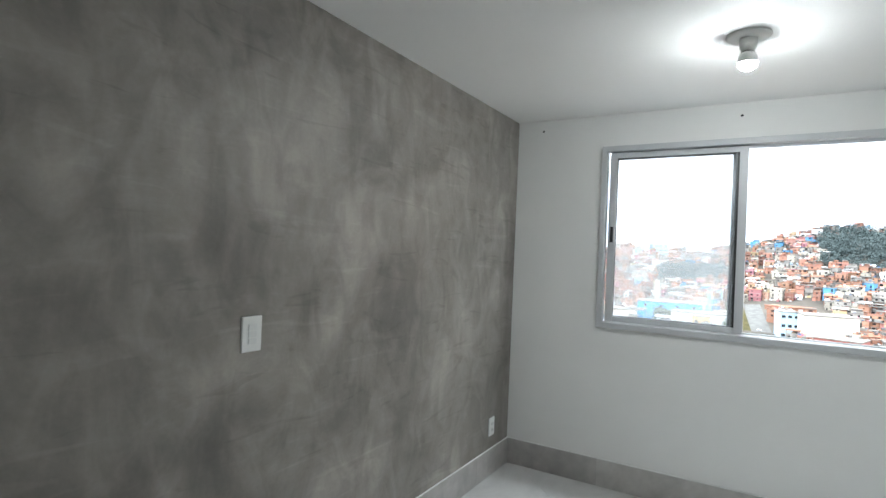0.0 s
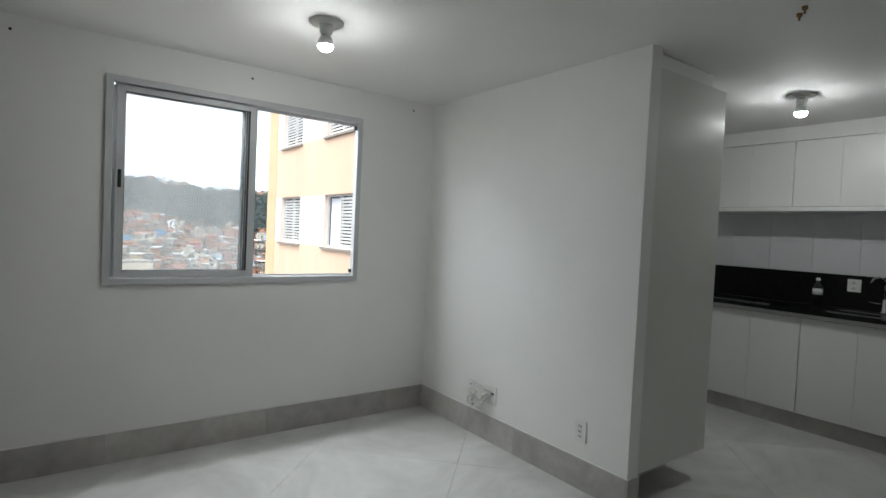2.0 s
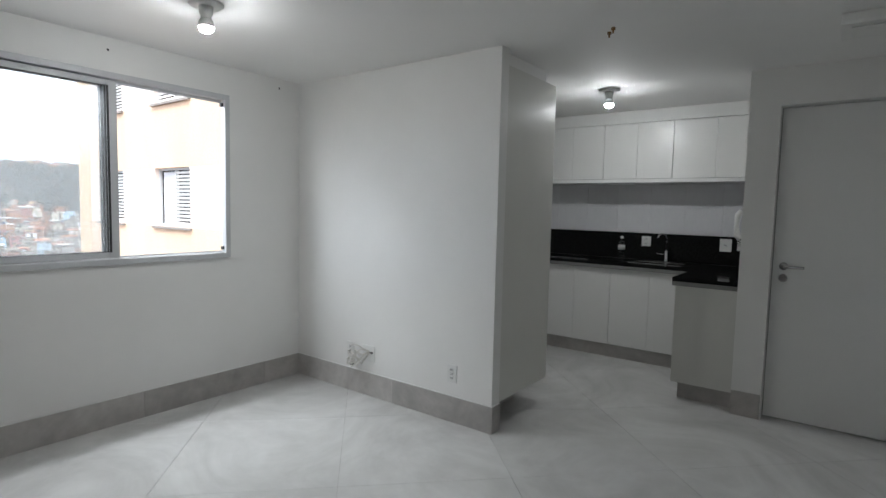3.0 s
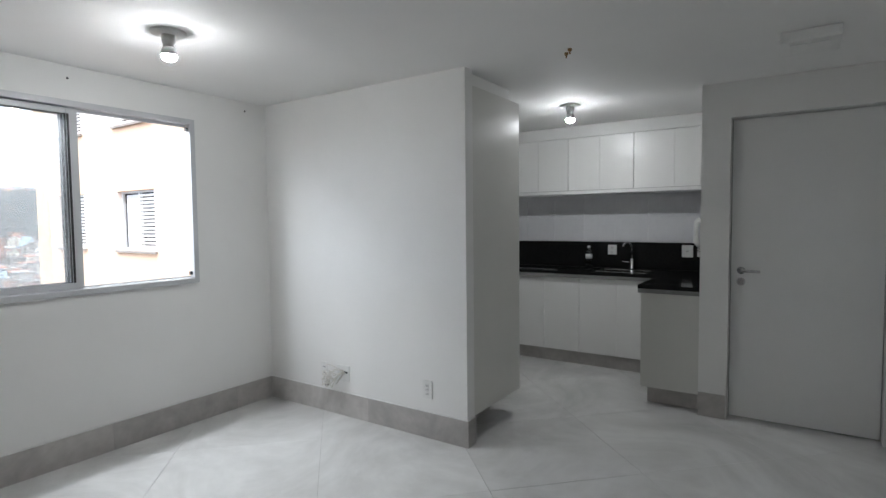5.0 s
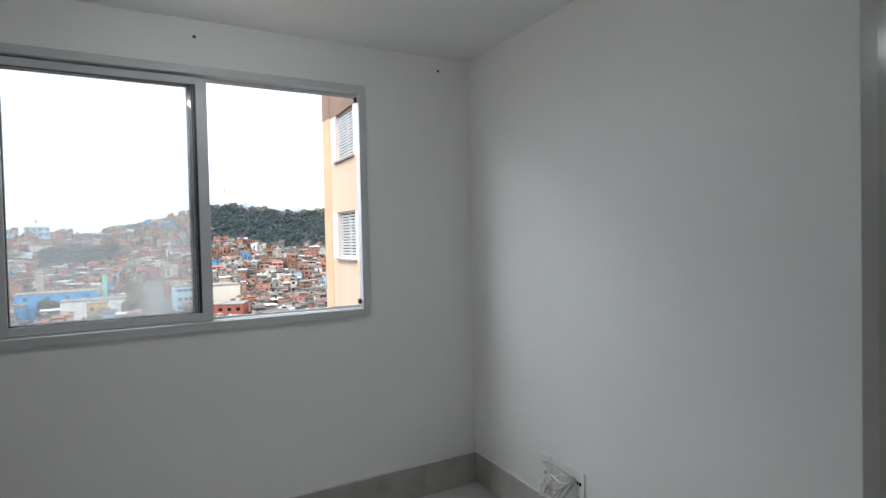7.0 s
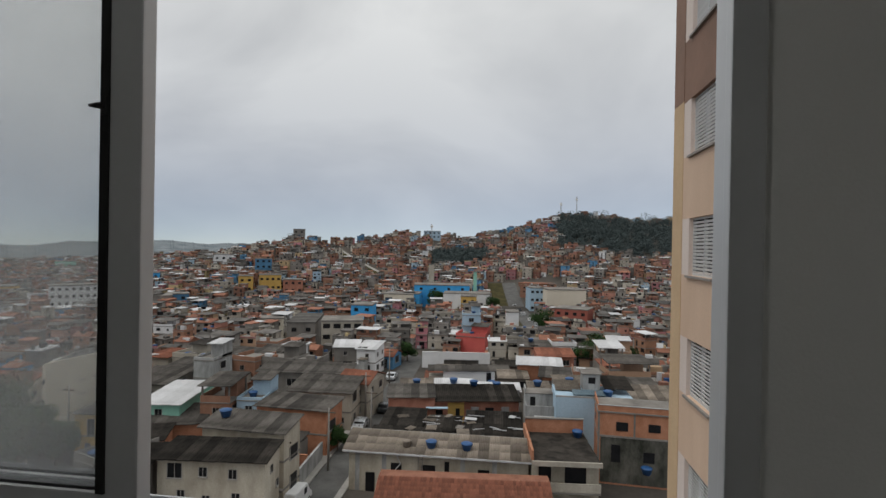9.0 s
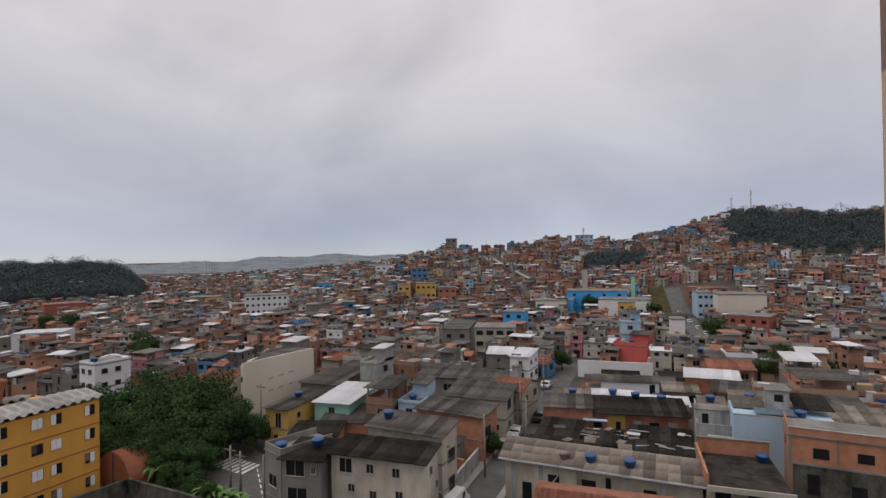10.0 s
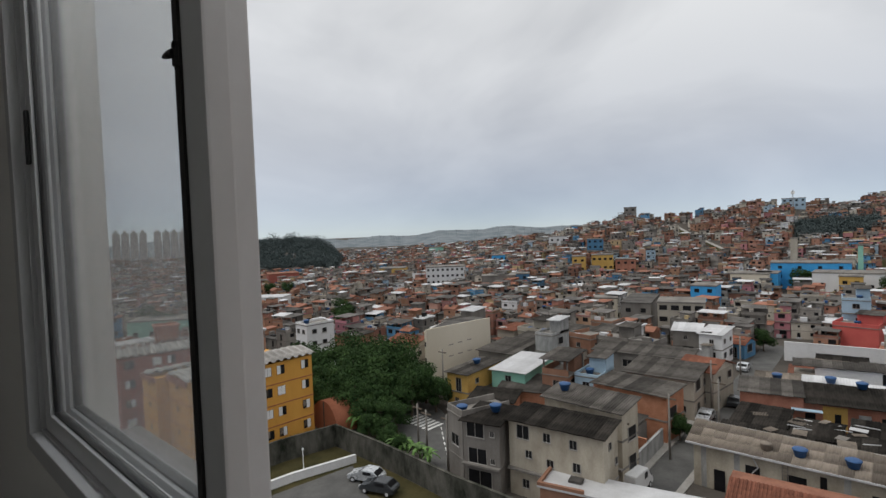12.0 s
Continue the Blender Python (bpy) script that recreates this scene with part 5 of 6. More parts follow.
yard_house("brick_house", 11.5, 62.4, -4, "three-storey bare orange brick house with concrete posts", "house",
           (("wall", (0, 9.0, 0, 6.0, -1, 8.2), BRICKH), ("slab", (-0.05, 9.05, -0.06, 6.05, 5.4, 5.62), CONC), ("roof_slab", (-0.1, 9.1, -0.12, 6.1, 8.201, 8.36), CONC), ("parapet", (0, 9.0, 0, 0.14, 8.361, 9.0), BRICKH), ("parapet", (0, 0.14, 0.14, 6.0, 8.361, 9.0), BRICKH), ("coping", (-0.05, 9.05, -0.05, 0.19, 9.001, 9.07), GREYW), ("post", (3.9, 4.1, -0.04, -0.001, 5.621, 8.2), CONC), ("post", (-0.04, 0.2, -0.04, -0.001, -1, 8.2), CONC), ("stain_panel", (0.3, 8.6, -0.02, -0.001, 0.2, 5.39), OLDWALL)),
           (), ((2.0, 3.3, -0.05, 0.1, 6.2, 7.2), (5.5, 6.8, -0.05, 0.1, 6.3, 7.2), (1.5, 2.5, -0.05, 0.1, 2.6, 4.6), (5.0, 6.2, -0.05, 0.1, 2.8, 4.0), (-0.05, 0.1, 3.0, 3.8, 6.4, 7.2)), ((5.2, -1.2, 2.0),))
yard_house("low_house", 16.5, 74.5, 0, "low house with a broad grey sheet roof behind the brick house", "house", (("wall", (0, 8, 0, 5, -1, 6.6), BRICKH),), (((-0.2, 8.2, -0.2, 5.4, 6.6, 6.7, 0.6), FIBREL),))
yard_house("low_house", 8.0, 77.0, 4, "low house with a pale flat sheet roof and tanks", "house", (("wall", (0, 9, 0, 6, -1, 7.0), CONC), ("parapet", (0, 9, 0, 0.14, 7.101, 7.6), SALMON)), (((-0.2, 9.2, 0.2, 6.4, 7.0, 7.1, 0.25), FIBREL),), ((1, 2, -0.05, 0.1, 5.2, 6.3),), ((2.0, 2.0, 7.2), (6.0, 2.5, 7.2)))
rp = random.Random(12)
for k in range(26):
    x, y = rp.uniform(-13, 2), rp.uniform(60.5, 70.5)
    if k % 2:
        bm = bmesh.new()
        tube(bm, [(0, 0, 0), (rp.uniform(0.8, 2.6), rp.uniform(-0.6, 0.6), 0.05)], 0.06, 6)
        ob = tagged(part("roof_pipe", bm, TIN), "loose pale pipe lying across a dark roof", "pipe", "pipes on the dark roofs")
    else:
        ob = tagged(part("roof_sheet_patch", boxes((0, rp.uniform(0.6, 1.6), 0, rp.uniform(0.5, 1.8), 0, 0.05)), rp.choice((TIN, FIBREL, FIBREL, CONC))), "loose pale roofing sheet lying on a dark roof", "roof sheet", "loose sheets on the dark roofs")
    ob.matrix_world = pose(x, y, G + 4.62, 3, 0, rp.uniform(-30, 30))
# red-brown barrel-roofed shed by the boundary wall
barrel = thing("barrel_shed", -59.2, 40.9, G, -4, "red-brown shed with a curved barrel roof", "shed")
bm = bmesh.new()
tube(bm, [(0, 0, 1.0), (0, 6.0, 1.0)], 3.2, 28)
part("roof", bm, BAND, barrel, "curved red-brown metal roof")
part("wall", boxes((-3.1, 3.1, 0.1, 5.9, -1, 1.1)), OLDWALL, barrel)
part("end_rib", boxes((-0.08, 0.08, -0.06, -0.001, -1, 4.1)), OLDWALL, barrel)
clay = thing("clay_roofed_house", -11.0, 47.4, G, 5, "low house with a red clay tile roof below the window", "house")
part("wall", boxes((0.3, 16.5, 0.3, 4.4, -1, 3.1)), OLDW, clay)
clay_me = mesh_of(boxes((0, 0.3, 0, 0.62, 0, 0.04), (0.1, 0.2, 0, 0.62, 0.041, 0.13)), "clay_tile_course", CLAYO)
for c in range(56):
    for row in range(5):
        ob = new("roof_tile", clay_me)
        ob.parent = clay
        ob.matrix_local = pose(c * 0.3, row * 0.58, 3.1 + row * 0.22 + 0.01, 20, 0, 0)
part("back_roof", boxes((0, 16.8, 3.0, 4.6, 3.2, 4.15)), CLAY, clay)
low = thing("white_roofed_house", -24.3, 40.0, G, 13, "low brick house with a pale concrete roof by the boundary wall", "house")
part("wall", boxes((0, 15, 0, 3.4, -1, 3.3)), BRICK, low)
part("roof", boxes((-0.2, 15.2, -0.2, 3.6, 3.3, 3.5)), TIN, low)
part("parapet", boxes((-0.2, 4.0, -0.2, 0.1, 3.501, 3.8)), BRICK, low)
part("parapet", boxes((-0.2, 0.1, 0.1, 3.6, 3.501, 3.8)), BRICK, low)
part("vent_box", boxes((2.2, 3.4, 1.4, 2.4, 3.501, 3.75)), FIBRES, low)

# ---- ochre and red apartment blocks ----


def taper(x0, x1, y0, y1, z0, z1, flare):
    """A box that widens towards its top."""
    bm = bmesh.new()
    quad_box(bm, x0, x1, y0, y1, z0, z1)
    for v in bm.verts:
        if v.co.z > z0 + 0.01:
            v.co.x += flare if v.co.x > (x0 + x1) / 2 else -flare
            v.co.y += flare if v.co.y > (y0 + y1) / 2 else -flare
    return bm


def wave_sheet(width, run, pitch, rise, thick):
    """A coarse trapezoidal roofing sheet: ribs run along x, the sheet is width long in y."""
    bm = bmesh.new()
    line = []
    for k in range(int(width / pitch)):
        y = k * pitch
        line += [(y, 0.0), (y + pitch * 0.3, 0.0), (y + pitch * 0.5, rise), (y + pitch * 0.8, rise)]
    line.append((width, 0.0))
    line += [(y, z - thick) for y, z in reversed(line)]
    near = [bm.verts.new((0, y, z)) for y, z in line]
    far = [bm.verts.new((run, y, z)) for y, z in line]
    n = len(line)
    for k in range(n):
        bm.faces.new((near[k], near[(k + 1) % n], far[(k + 1) % n], far[k]))
    h = n // 2
    for ends in (near, far):
        for k in range(h - 1):
            bm.faces.new((ends[k], ends[k + 1], ends[n - 2 - k], ends[n - 1 - k]))
    return bm


def walk_up(name, x, y, turn, length, depth, wallm, bandm, tank_y, label):
    """A four-storey block, its long front towards +x, with a rear wing and a roof tank."""
    b = thing(name, x, y, G + 0.05, turn, label, "building", "walk-up apartment blocks")
    part("wall", boxes((0, depth, 0, length, -1.5, 10.7)), wallm, b)
    part("rear_wing", boxes((-4.6, -0.001, -1.4, length - 1.5, -1.5, 10.6)), wallm, b)
    for k in range(1, 4):
        z = k * 2.68
        part("band", boxes((depth, depth + 0.05, -0.05, length + 0.05, z - 0.06, z + 0.06), (0, depth, -0.05, 0, z - 0.06, z + 0.06), (-4.6, 0.0, -1.45, -1.401, z - 0.06, z + 0.06)), bandm, b, "dark trim line")
    rngb = random.Random(5)
    for k in range(4):
        for c in (1.15, 4.6, 6.45, 9.7, 11.55, 15.1):
            if c > length - 0.8:
                continue
            z, hw = k * 2.68 + 1.12, 0.62 if c < 5 else 0.56
            wn = part("window", boxes((depth - 0.1, depth + 0.015, c - hw, c + hw, z, z + 1.15)), OPEN, b)
            half = rngb.choice((0, 0, 1, 2, 2, 3))
            for at, on in ((-1, half in (0, 2)), (1, half in (2, 3))):
                if on:
                    part("shutter", boxes((depth + 0.016, depth + 0.04, c + min(0, at) * (hw - 0.03) + 0.015, c + max(0, at) * (hw - 0.03) - 0.015, z + 0.03, z + 1.12), bevel=0.008), SHUT, wn, "white sliding shutter")
                else:
                    part("curtain", boxes((depth + 0.016, depth + 0.02, c + min(0, at) * (hw - 0.06) + 0.03, c + max(0, at) * (hw - 0.06) - 0.03, z + 0.3, z + 1.12)), FIBREL if at < 0 else OPEN, wn)
            part("frame", boxes((depth + 0.001, depth + 0.06, c - hw - 0.05, c - hw, z - 0.04, z + 1.19), (depth + 0.001, depth + 0.06, c + hw, c + hw + 0.05, z - 0.04, z + 1.19), (depth + 0.001, depth + 0.06, c - hw, c + hw, z + 1.151, z + 1.19), (depth + 0.001, depth + 0.09, c - hw, c + hw, z - 0.06, z - 0.001)), wallm, wn)
        for c in (depth * 0.45, -2.2):
            part("window", boxes((c - 0.25, c + 0.25, -0.03 if c > 0 else -1.43, 0.1 if c > 0 else -1.3, k * 2.68 + 1.5, k * 2.68 + 2.1)), OPEN, b)
    part("eave", boxes((0, depth + 0.1, -0.3, -0.051, 10.2, 10.95)), bandm, b)
    part("eave", boxes((-4.6, -0.001, -1.7, -1.451, 10.1, 10.75)), bandm, b)
    sheet = mesh_of(wave_sheet(1.06, depth * 0.5 + 0.45, 1.06, 0.26, 0.05), "roof_sheet", ROOFW)
    for c in range(int(length / 1.06) + 1):
        for side in (0, 1):
            ob = new("roof_sheet", sheet)
            ob.parent = b
            ob.matrix_local = pose(depth * 0.5 - 0.02, c * 1.06 - 0.3, 11.45, 0, 9, 0) if side == 0 else pose(-0.42, c * 1.06 - 0.3, 10.85, 0, -9, 0)
    for c in range(int(length / 1.06) - 1):
        ob = new("roof_sheet", sheet)
        ob.parent = b
        ob.matrix_local = pose(-4.3, c * 1.06 - 1.6, 10.75, 0, -6, 0)
    t = part("roof_tank", taper(-4.4, -2.0, tank_y, tank_y + 2.6, 10.6, 13.3, 0.35), bandm, b, "red-brown rendered roof tank")
    part("tank_rim", boxes((-4.9, -1.5, tank_y - 0.5, tank_y - 0.2, 13.301, 13.55), (-4.9, -1.5, tank_y + 2.8, tank_y + 3.1, 13.301, 13.55), (-4.9, -4.6, tank_y - 0.2, tank_y + 2.8, 13.301, 13.55), (-1.8, -1.5, tank_y - 0.2, tank_y + 2.8, 13.301, 13.55)), bandm, t)
    return b


walk_up("apartment_building", -65.2, 23.4, 0, 16.2, 5.6, OCHRE, BAND, 7.6, "ochre four-storey walk-up block with white shutters and a sheet roof")
walk_up("apartment_building", -86.0, 23.6, -11, 15.6, 6.0, REDB, BAND, 6.0, "dark red four-storey walk-up block with white shutters")

for k, (x, y, w, dd) in enumerate(((-65.5, 11.0, 6.5, 10.0), (-74.5, 8.5, 7.5, 11.0))):
    sh = thing("carport", x, y, G, -9, "low carport with a grey sheet roof beside the ochre block", "carport", "carports")
    part("wall", boxes((0.3, w - 0.3, 0.3, dd - 0.3, -1, 2.9)), CONC, sh)
    lay_roof(sh, (0, w, 0, dd, 2.9, 3.0, 0.5), FIBREL)

# ---- car park, walls, streets ----
def flat_slab(name, pts, z, material, label, category):
    return structure(name, slab(pts, z - 0.3, z), material, label, category)


flat_slab("parking", [(-49.2, 20), (-30, 14), (-27.5, 30), (-41, 33.2), (-47.5, 36.6)], G + 0.06, ASPH, "worn asphalt car park", "car park")
flat_slab("lawn", [(-54.0, 10), (-49.3, 12), (-47.6, 36.7), (-41, 33.3), (-27.5, 30.1), (-24, 37.4), (-32.6, 37.5), (-39.5, 38.1), (-45.4, 38.5), (-53.6, 38.7), (-54.9, 32), (-55.0, 23.6)], G + 0.03, GRASS, "patchy dry lawn along the boundary wall", "lawn")
flat_slab("road", [(-36.6, 42.6), (-39.5, 41.4), (-44.5, 44.5), (-58, 50), (-63, 58), (-64, 64.6), (-61, 64.6), (-58, 58.5), (-52, 56.6), (-47.5, 53.8), (-44.5, 52), (-40.5, 48.5)], G + 0.05, ASPH, "asphalt street curving past the trees", "road")
flat_slab("street", [(-20.3, 44.5), (-16.6, 44.5), (-17.6, 84), (-19.8, 128), (-24.3, 128), (-21.6, 84)], G + 0.05, ASPH, "narrow asphalt street between the houses", "road")


def strip(name, line, w0, w1, lift, material, label, category):
    """A ribbon that follows the ground along a line of points."""
    vs, fs = [], []
    for (x0, y0), (x1, y1) in zip(line, line[1:]):
        for k in range(12):
            t = k / 12
            x, y = x0 + (x1 - x0) * t, y0 + (y1 - y0) * t
            vs += [(x + w0, y, ground_z(x + w0, y) + lift), (x + w1, y, ground_z(x + w1, y) + lift)]
    for k in range(len(vs) // 2 - 1):
        fs.append((2 * k, 2 * k + 1, 2 * k + 3, 2 * k + 2))
    return tagged(poly_mesh(name, vs, fs, [material], [0] * len(fs)), label, category, kind="structure")


strip("avenue", [(12, 148), (6, 200), (-3, 285)], -3.4, 3.4, 0.35, ASPH, "asphalt avenue running up the valley", "road")
strip("avenue_verge", [(12, 148), (6, 200), (-3, 285)], -11, -3.5, 0.3, GRASS, "grass verge beside the avenue", "verge")
strip("hill_path", [(-66, 276), (-87, 296), (-109, 316)], -1.4, 1.4, 0.5, PAVE, "pale stepped path climbing the hillside", "path")
strip("hill_path_verge", [(-66, 276), (-87, 296), (-109, 316)], -7, -1.5, 0.45, GRASS, "grass bank beside the hillside path", "verge")
for k in range(7):
    structure("crossing_stripe", boxes((-53.5 + k * 0.85, -53.0 + k * 0.85, 50.2 - k * 0.12, 53.4 - k * 0.12, G + 0.051, G + 0.056)), PAINTW, "white painted crossing stripe", "road marking")
for k in range(6):
    a = Vector((-47.0 + k * 1.25, 51.2 - k * 1.15, 0))
    bm = boxes((-0.5, 0.5, -0.07, 0.07, 0, 0.005))
    bmesh.ops.transform(bm, matrix=pose(a.x, a.y, G + 0.051, 0, 0, -42), verts=bm.verts[:])
    structure("lane_dash", bm, PAINTW, "white lane dash", "road marking")


def run_wall(name, pts, h, t, material, label):
    bm = bmesh.new()
    for (x0, y0), (x1, y1) in zip(pts, pts[1:]):
        L = math.hypot(x1 - x0, y1 - y0)
        b2 = boxes((0, L, -t / 2, t / 2, -0.6, h), (0, L, -t / 2 - 0.04, t / 2 + 0.04, h + 0.001, h + 0.08))
        bmesh.ops.transform(b2, matrix=pose(x0, y0, G, 0, 0, math.degrees(math.atan2(y1 - y0, x1 - x0))), verts=b2.verts[:])
        me = bpy.data.meshes.new("tmp")
        b2.to_mesh(me)
        b2.free()
        bm.from_mesh(me)
        bpy.data.meshes.remove(me)
    return tagged(part(name, bm, material), label, "wall")


run_wall("boundary_wall", [(-54.2, 8), (-55.2, 23.6), (-55.0, 32), (-53.8, 38.9), (-45.4, 38.7), (-39.5, 38.3), (-32.6, 37.7), (-24, 37.6)], 2.7, 0.25, OLDWALL, "high mossy concrete boundary wall")
run_wall("low_wall", [(-50.4, 20), (-49.6, 30), (-47.9, 37.4)], 0.9, 0.3, WBLD, "low white car park wall")
run_wall("white_wall", [(-18.5, 115.5), (-3.6, 117.0)], 3.5, 0.3, WBLD, "long white painted yard wall")
run_wall("yard_wall", [(-21.3, 52.5), (-21.9, 63.2)], 2.1, 0.2, GREYW, "stained rendered yard wall along the street")
run_wall("yard_wall", [(-29.0, 54.0), (-21.4, 53.0)], 1.9, 0.2, BRICKH, "bare brick yard wall behind the pale house")
run_wall("yard_wall", [(-30.5, 58.6), (-21.8, 58.2)], 2.4, 0.2, BRICKH, "bare brick yard wall between two yards")
flat_slab("pavement_west", [(-21.2, 44.5), (-20.31, 44.5), (-21.62, 84), (-22.8, 84)], G + 0.17, PAVE, "worn concrete pavement with a kerb", "pavement")
flat_slab("pavement_east", [(-16.59, 44.5), (-16.0, 44.5), (-16.4, 84), (-17.59, 84)], G + 0.17, PAVE, "worn concrete pavement with a kerb", "pavement")
yard_house("lean_to_shed", -28.6, 54.6, -3, "low lean-to shed with a mossy sheet roof in a yard", "shed", (("wall", (0, 5.2, 0, 3.0, -1, 2.6), BRICKH),), (((-0.2, 5.4, -0.2, 3.2, 2.6, 2.68, 0.4), MOSS),), ((1.0, 1.9, -0.05, 0.1, 0.1, 2.0),))
yard_house("lean_to_shed", -28.0, 59.2, -3, "low lean-to shed with a mossy sheet roof in a yard", "shed", (("wall", (0, 4.4, 0, 3.4, -1, 3.0), CONC),), (((-0.2, 4.6, -0.2, 3.6, 3.0, 3.08, 0.5), FIBRE),), ((2.6, 3.5, -0.05, 0.1, 1.0, 2.0),))
for px, py, hh in ((-45.7, 45.6, 5.2), (-43.7, 45.1, 5.0), (-37.6, 42.2, 6.5), (-55.3, 60.8, 8.0), (-19.9, 60, 7.5), (-20.6, 78, 7.5), (-17.2, 69, 7.5), (-21.5, 97, 7.5), (-21, 50, 7.5)):
    pl = thing("utility_pole", px, py, G, 0, "concrete utility pole with a crossarm", "pole", "utility poles")
    bm = bmesh.new()
    tube(bm, [(0, 0, -0.5), (0, 0, hh)], [0.16, 0.1], 8)
    part("post", bm, CONC, pl)
    part("crossarm", boxes((-0.8, 0.8, -0.06, 0.06, hh - 0.6, hh - 0.45)), BARK, pl)
lampost = thing("street_lamp", -49.5, 31.4, G, 0, "thin white lamp post on the lawn", "street lamp")
bm = bmesh.new()
tube(bm, [(0, 0, -0.3), (0, 0, 3.1)], [0.05, 0.035], 8)
part("post", bm, PLAST, lampost)
bm = bmesh.new()
lathe(bm, [(0.04, 3.05), (0.1, 3.12), (0.1, 3.25), (0.04, 3.33)], sides=12)
part("globe", bm, PLAST, lampost)


def car(x, y, turn, paint, label, van=False):
    c = thing("van" if van else "car", x, y, G + 0.06, turn, label, "van" if van else "car")
    hgt = 2.2 if van else 1.45
    prof = [(-2.1, 0.3), (-2.1, 0.95), (-1.95, hgt - 0.05), (0.9, hgt), (1.5, 1.15), (2.1, 0.95), (2.15, 0.3)] if van else [(-2.0, 0.3), (-2.03, 0.85), (-1.75, 1.0), (-1.2, hgt - 0.03), (0.1, hgt), (0.9, 0.98), (1.85, 0.82), (2.0, 0.55), (2.0, 0.3)]
    bm = bmesh.new()
    lo = [bm.verts.new((px, -0.82, pz)) for px, pz in prof]
    hi = [bm.verts.new((px, 0.82, pz)) for px, pz in prof]
    bm.faces.new(lo)
    bm.faces.new(hi[::-1])
    for i in range(len(prof)):
        j = (i + 1) % len(prof)
        bm.faces.new((lo[i], hi[i], hi[j], lo[j]))
    bmesh.ops.bevel(bm, geom=bm.edges[:], offset=0.07, segments=2, affect="EDGES")
    part("body", bm, paint, c)
    for s in (-1, 1):
        part("side_window", boxes((-1.0, 0.0, s * 0.815 - 0.012, s * 0.815 + 0.012, 0.98, hgt - 0.12) if not van else (0.1, 0.8, s * 0.815 - 0.012, s * 0.815 + 0.012, 1.25, 1.9)), OPEN, c)
        part("headlight", boxes((1.93, 2.03, s * 0.6 - 0.16, s * 0.6 + 0.16, 0.6, 0.74), bevel=0.01), TIN, c)
        for wx in (-1.3, 1.3):
            bm = bmesh.new()
            lathe(bm, [(0.25, -0.1), (0.31, -0.08), (0.31, 0.08), (0.25, 0.1)], sides=16)
            bmesh.ops.transform(bm, matrix=pose(wx, s * 0.76, 0.31, 90, 0, 0), verts=bm.verts[:])
            wl = part("wheel", bm, RUBBER, c)
            bm = bmesh.new()
            lathe(bm, [(0.18, -0.105), (0.18, 0.105)], sides=12)
            bmesh.ops.transform(bm, matrix=pose(wx, s * 0.76, 0.31, 90, 0, 0), verts=bm.verts[:])
            part("rim", bm, TIN, wl)
    v = [(0.13, 1.40), (0.86, 1.0)] if not van else [(0.95, 2.12), (1.48, 1.2)]
    for (xa, za), (xb, zb) in ((v[0], v[1]),) if van else ((v[0], v[1]), ((-1.24, 1.37), (-1.72, 1.02))):
        bm = bmesh.new()
        off = 0.03 if xb > xa else -0.03
        q = [bm.verts.new(p) for p in ((xa + off, -0.68, za), (xa + off, 0.68, za), (xb + off, 0.72, zb), (xb + off, -0.72, zb))]
        bm.faces.new(q)
        bmesh.ops.solidify(bm, geom=bm.faces[:], thickness=0.02)
        part("windscreen", bm, OPEN, c)
    return c


car(-43.2, 35.2, 200, SILVER, "silver hatchback parked in the car park")
car(-40.2, 34.4, 200, DARKC, "dark grey saloon parked in the car park")
car(-20.0, 51.0, 88, WBLD, "white van parked in the narrow street", van=True)
car(-20.4, 74.6, 272, SILVER, "silver car parked on the narrow street")
car(-18.9, 83.5, 92, DARKC, "dark car parked on the narrow street")
car(-22.6, 104.0, 92, SILVER, "pale car on the narrow street")
for k, (x, y, m) in enumerate(((11.5, 158, SILVER), (10.6, 166, DARKC), (9.0, 183, SILVER), (7.2, 196, WBLD), (4.6, 212, SILVER), (3.2, 226, DARKC), (1.2, 240, SILVER), (12.6, 171, WBLD))):
    car(x, y, 97, m, "small car parked along the avenue")

# ---- trees ----


def leaf_cloud(rng, centres, per, size):
    """Loose leaf sprays: small bent blades scattered on and in the clumps."""
    vs, fs = [], []
    for cx, cy, cz, cr in centres:
        for _ in range(per):
            while True:
                p = Vector((rng.uniform(-1, 1), rng.uniform(-1, 1), rng.uniform(-1, 1)))
                if 0.2 < p.length < 1:
                    break
            p = p.normalized() * (p.length ** 0.45) * cr * rng.uniform(0.85, 1.12)
            c = Vector((cx, cy, cz)) + Vector((p.x, p.y, p.z * 0.8))
            n = (p.normalized() + Vector((rng.uniform(-0.7, 0.7), rng.uniform(-0.7, 0.7), rng.uniform(0.0, 0.9)))).normalized()
            u = n.orthogonal().normalized()
            u = (Matrix.Rotation(rng.uniform(0, 6.28), 3, n) @ u) * size * rng.uniform(0.6, 1.3)
            w = n.cross(u).normalized() * size * rng.uniform(0.35, 0.7)
            b = len(vs)
            vs += [c - u, c + w + n * size * 0.15, c + u, c - w + n * size * 0.15]
            fs.append((b, b + 1, b + 2, b + 3))
    return vs, fs


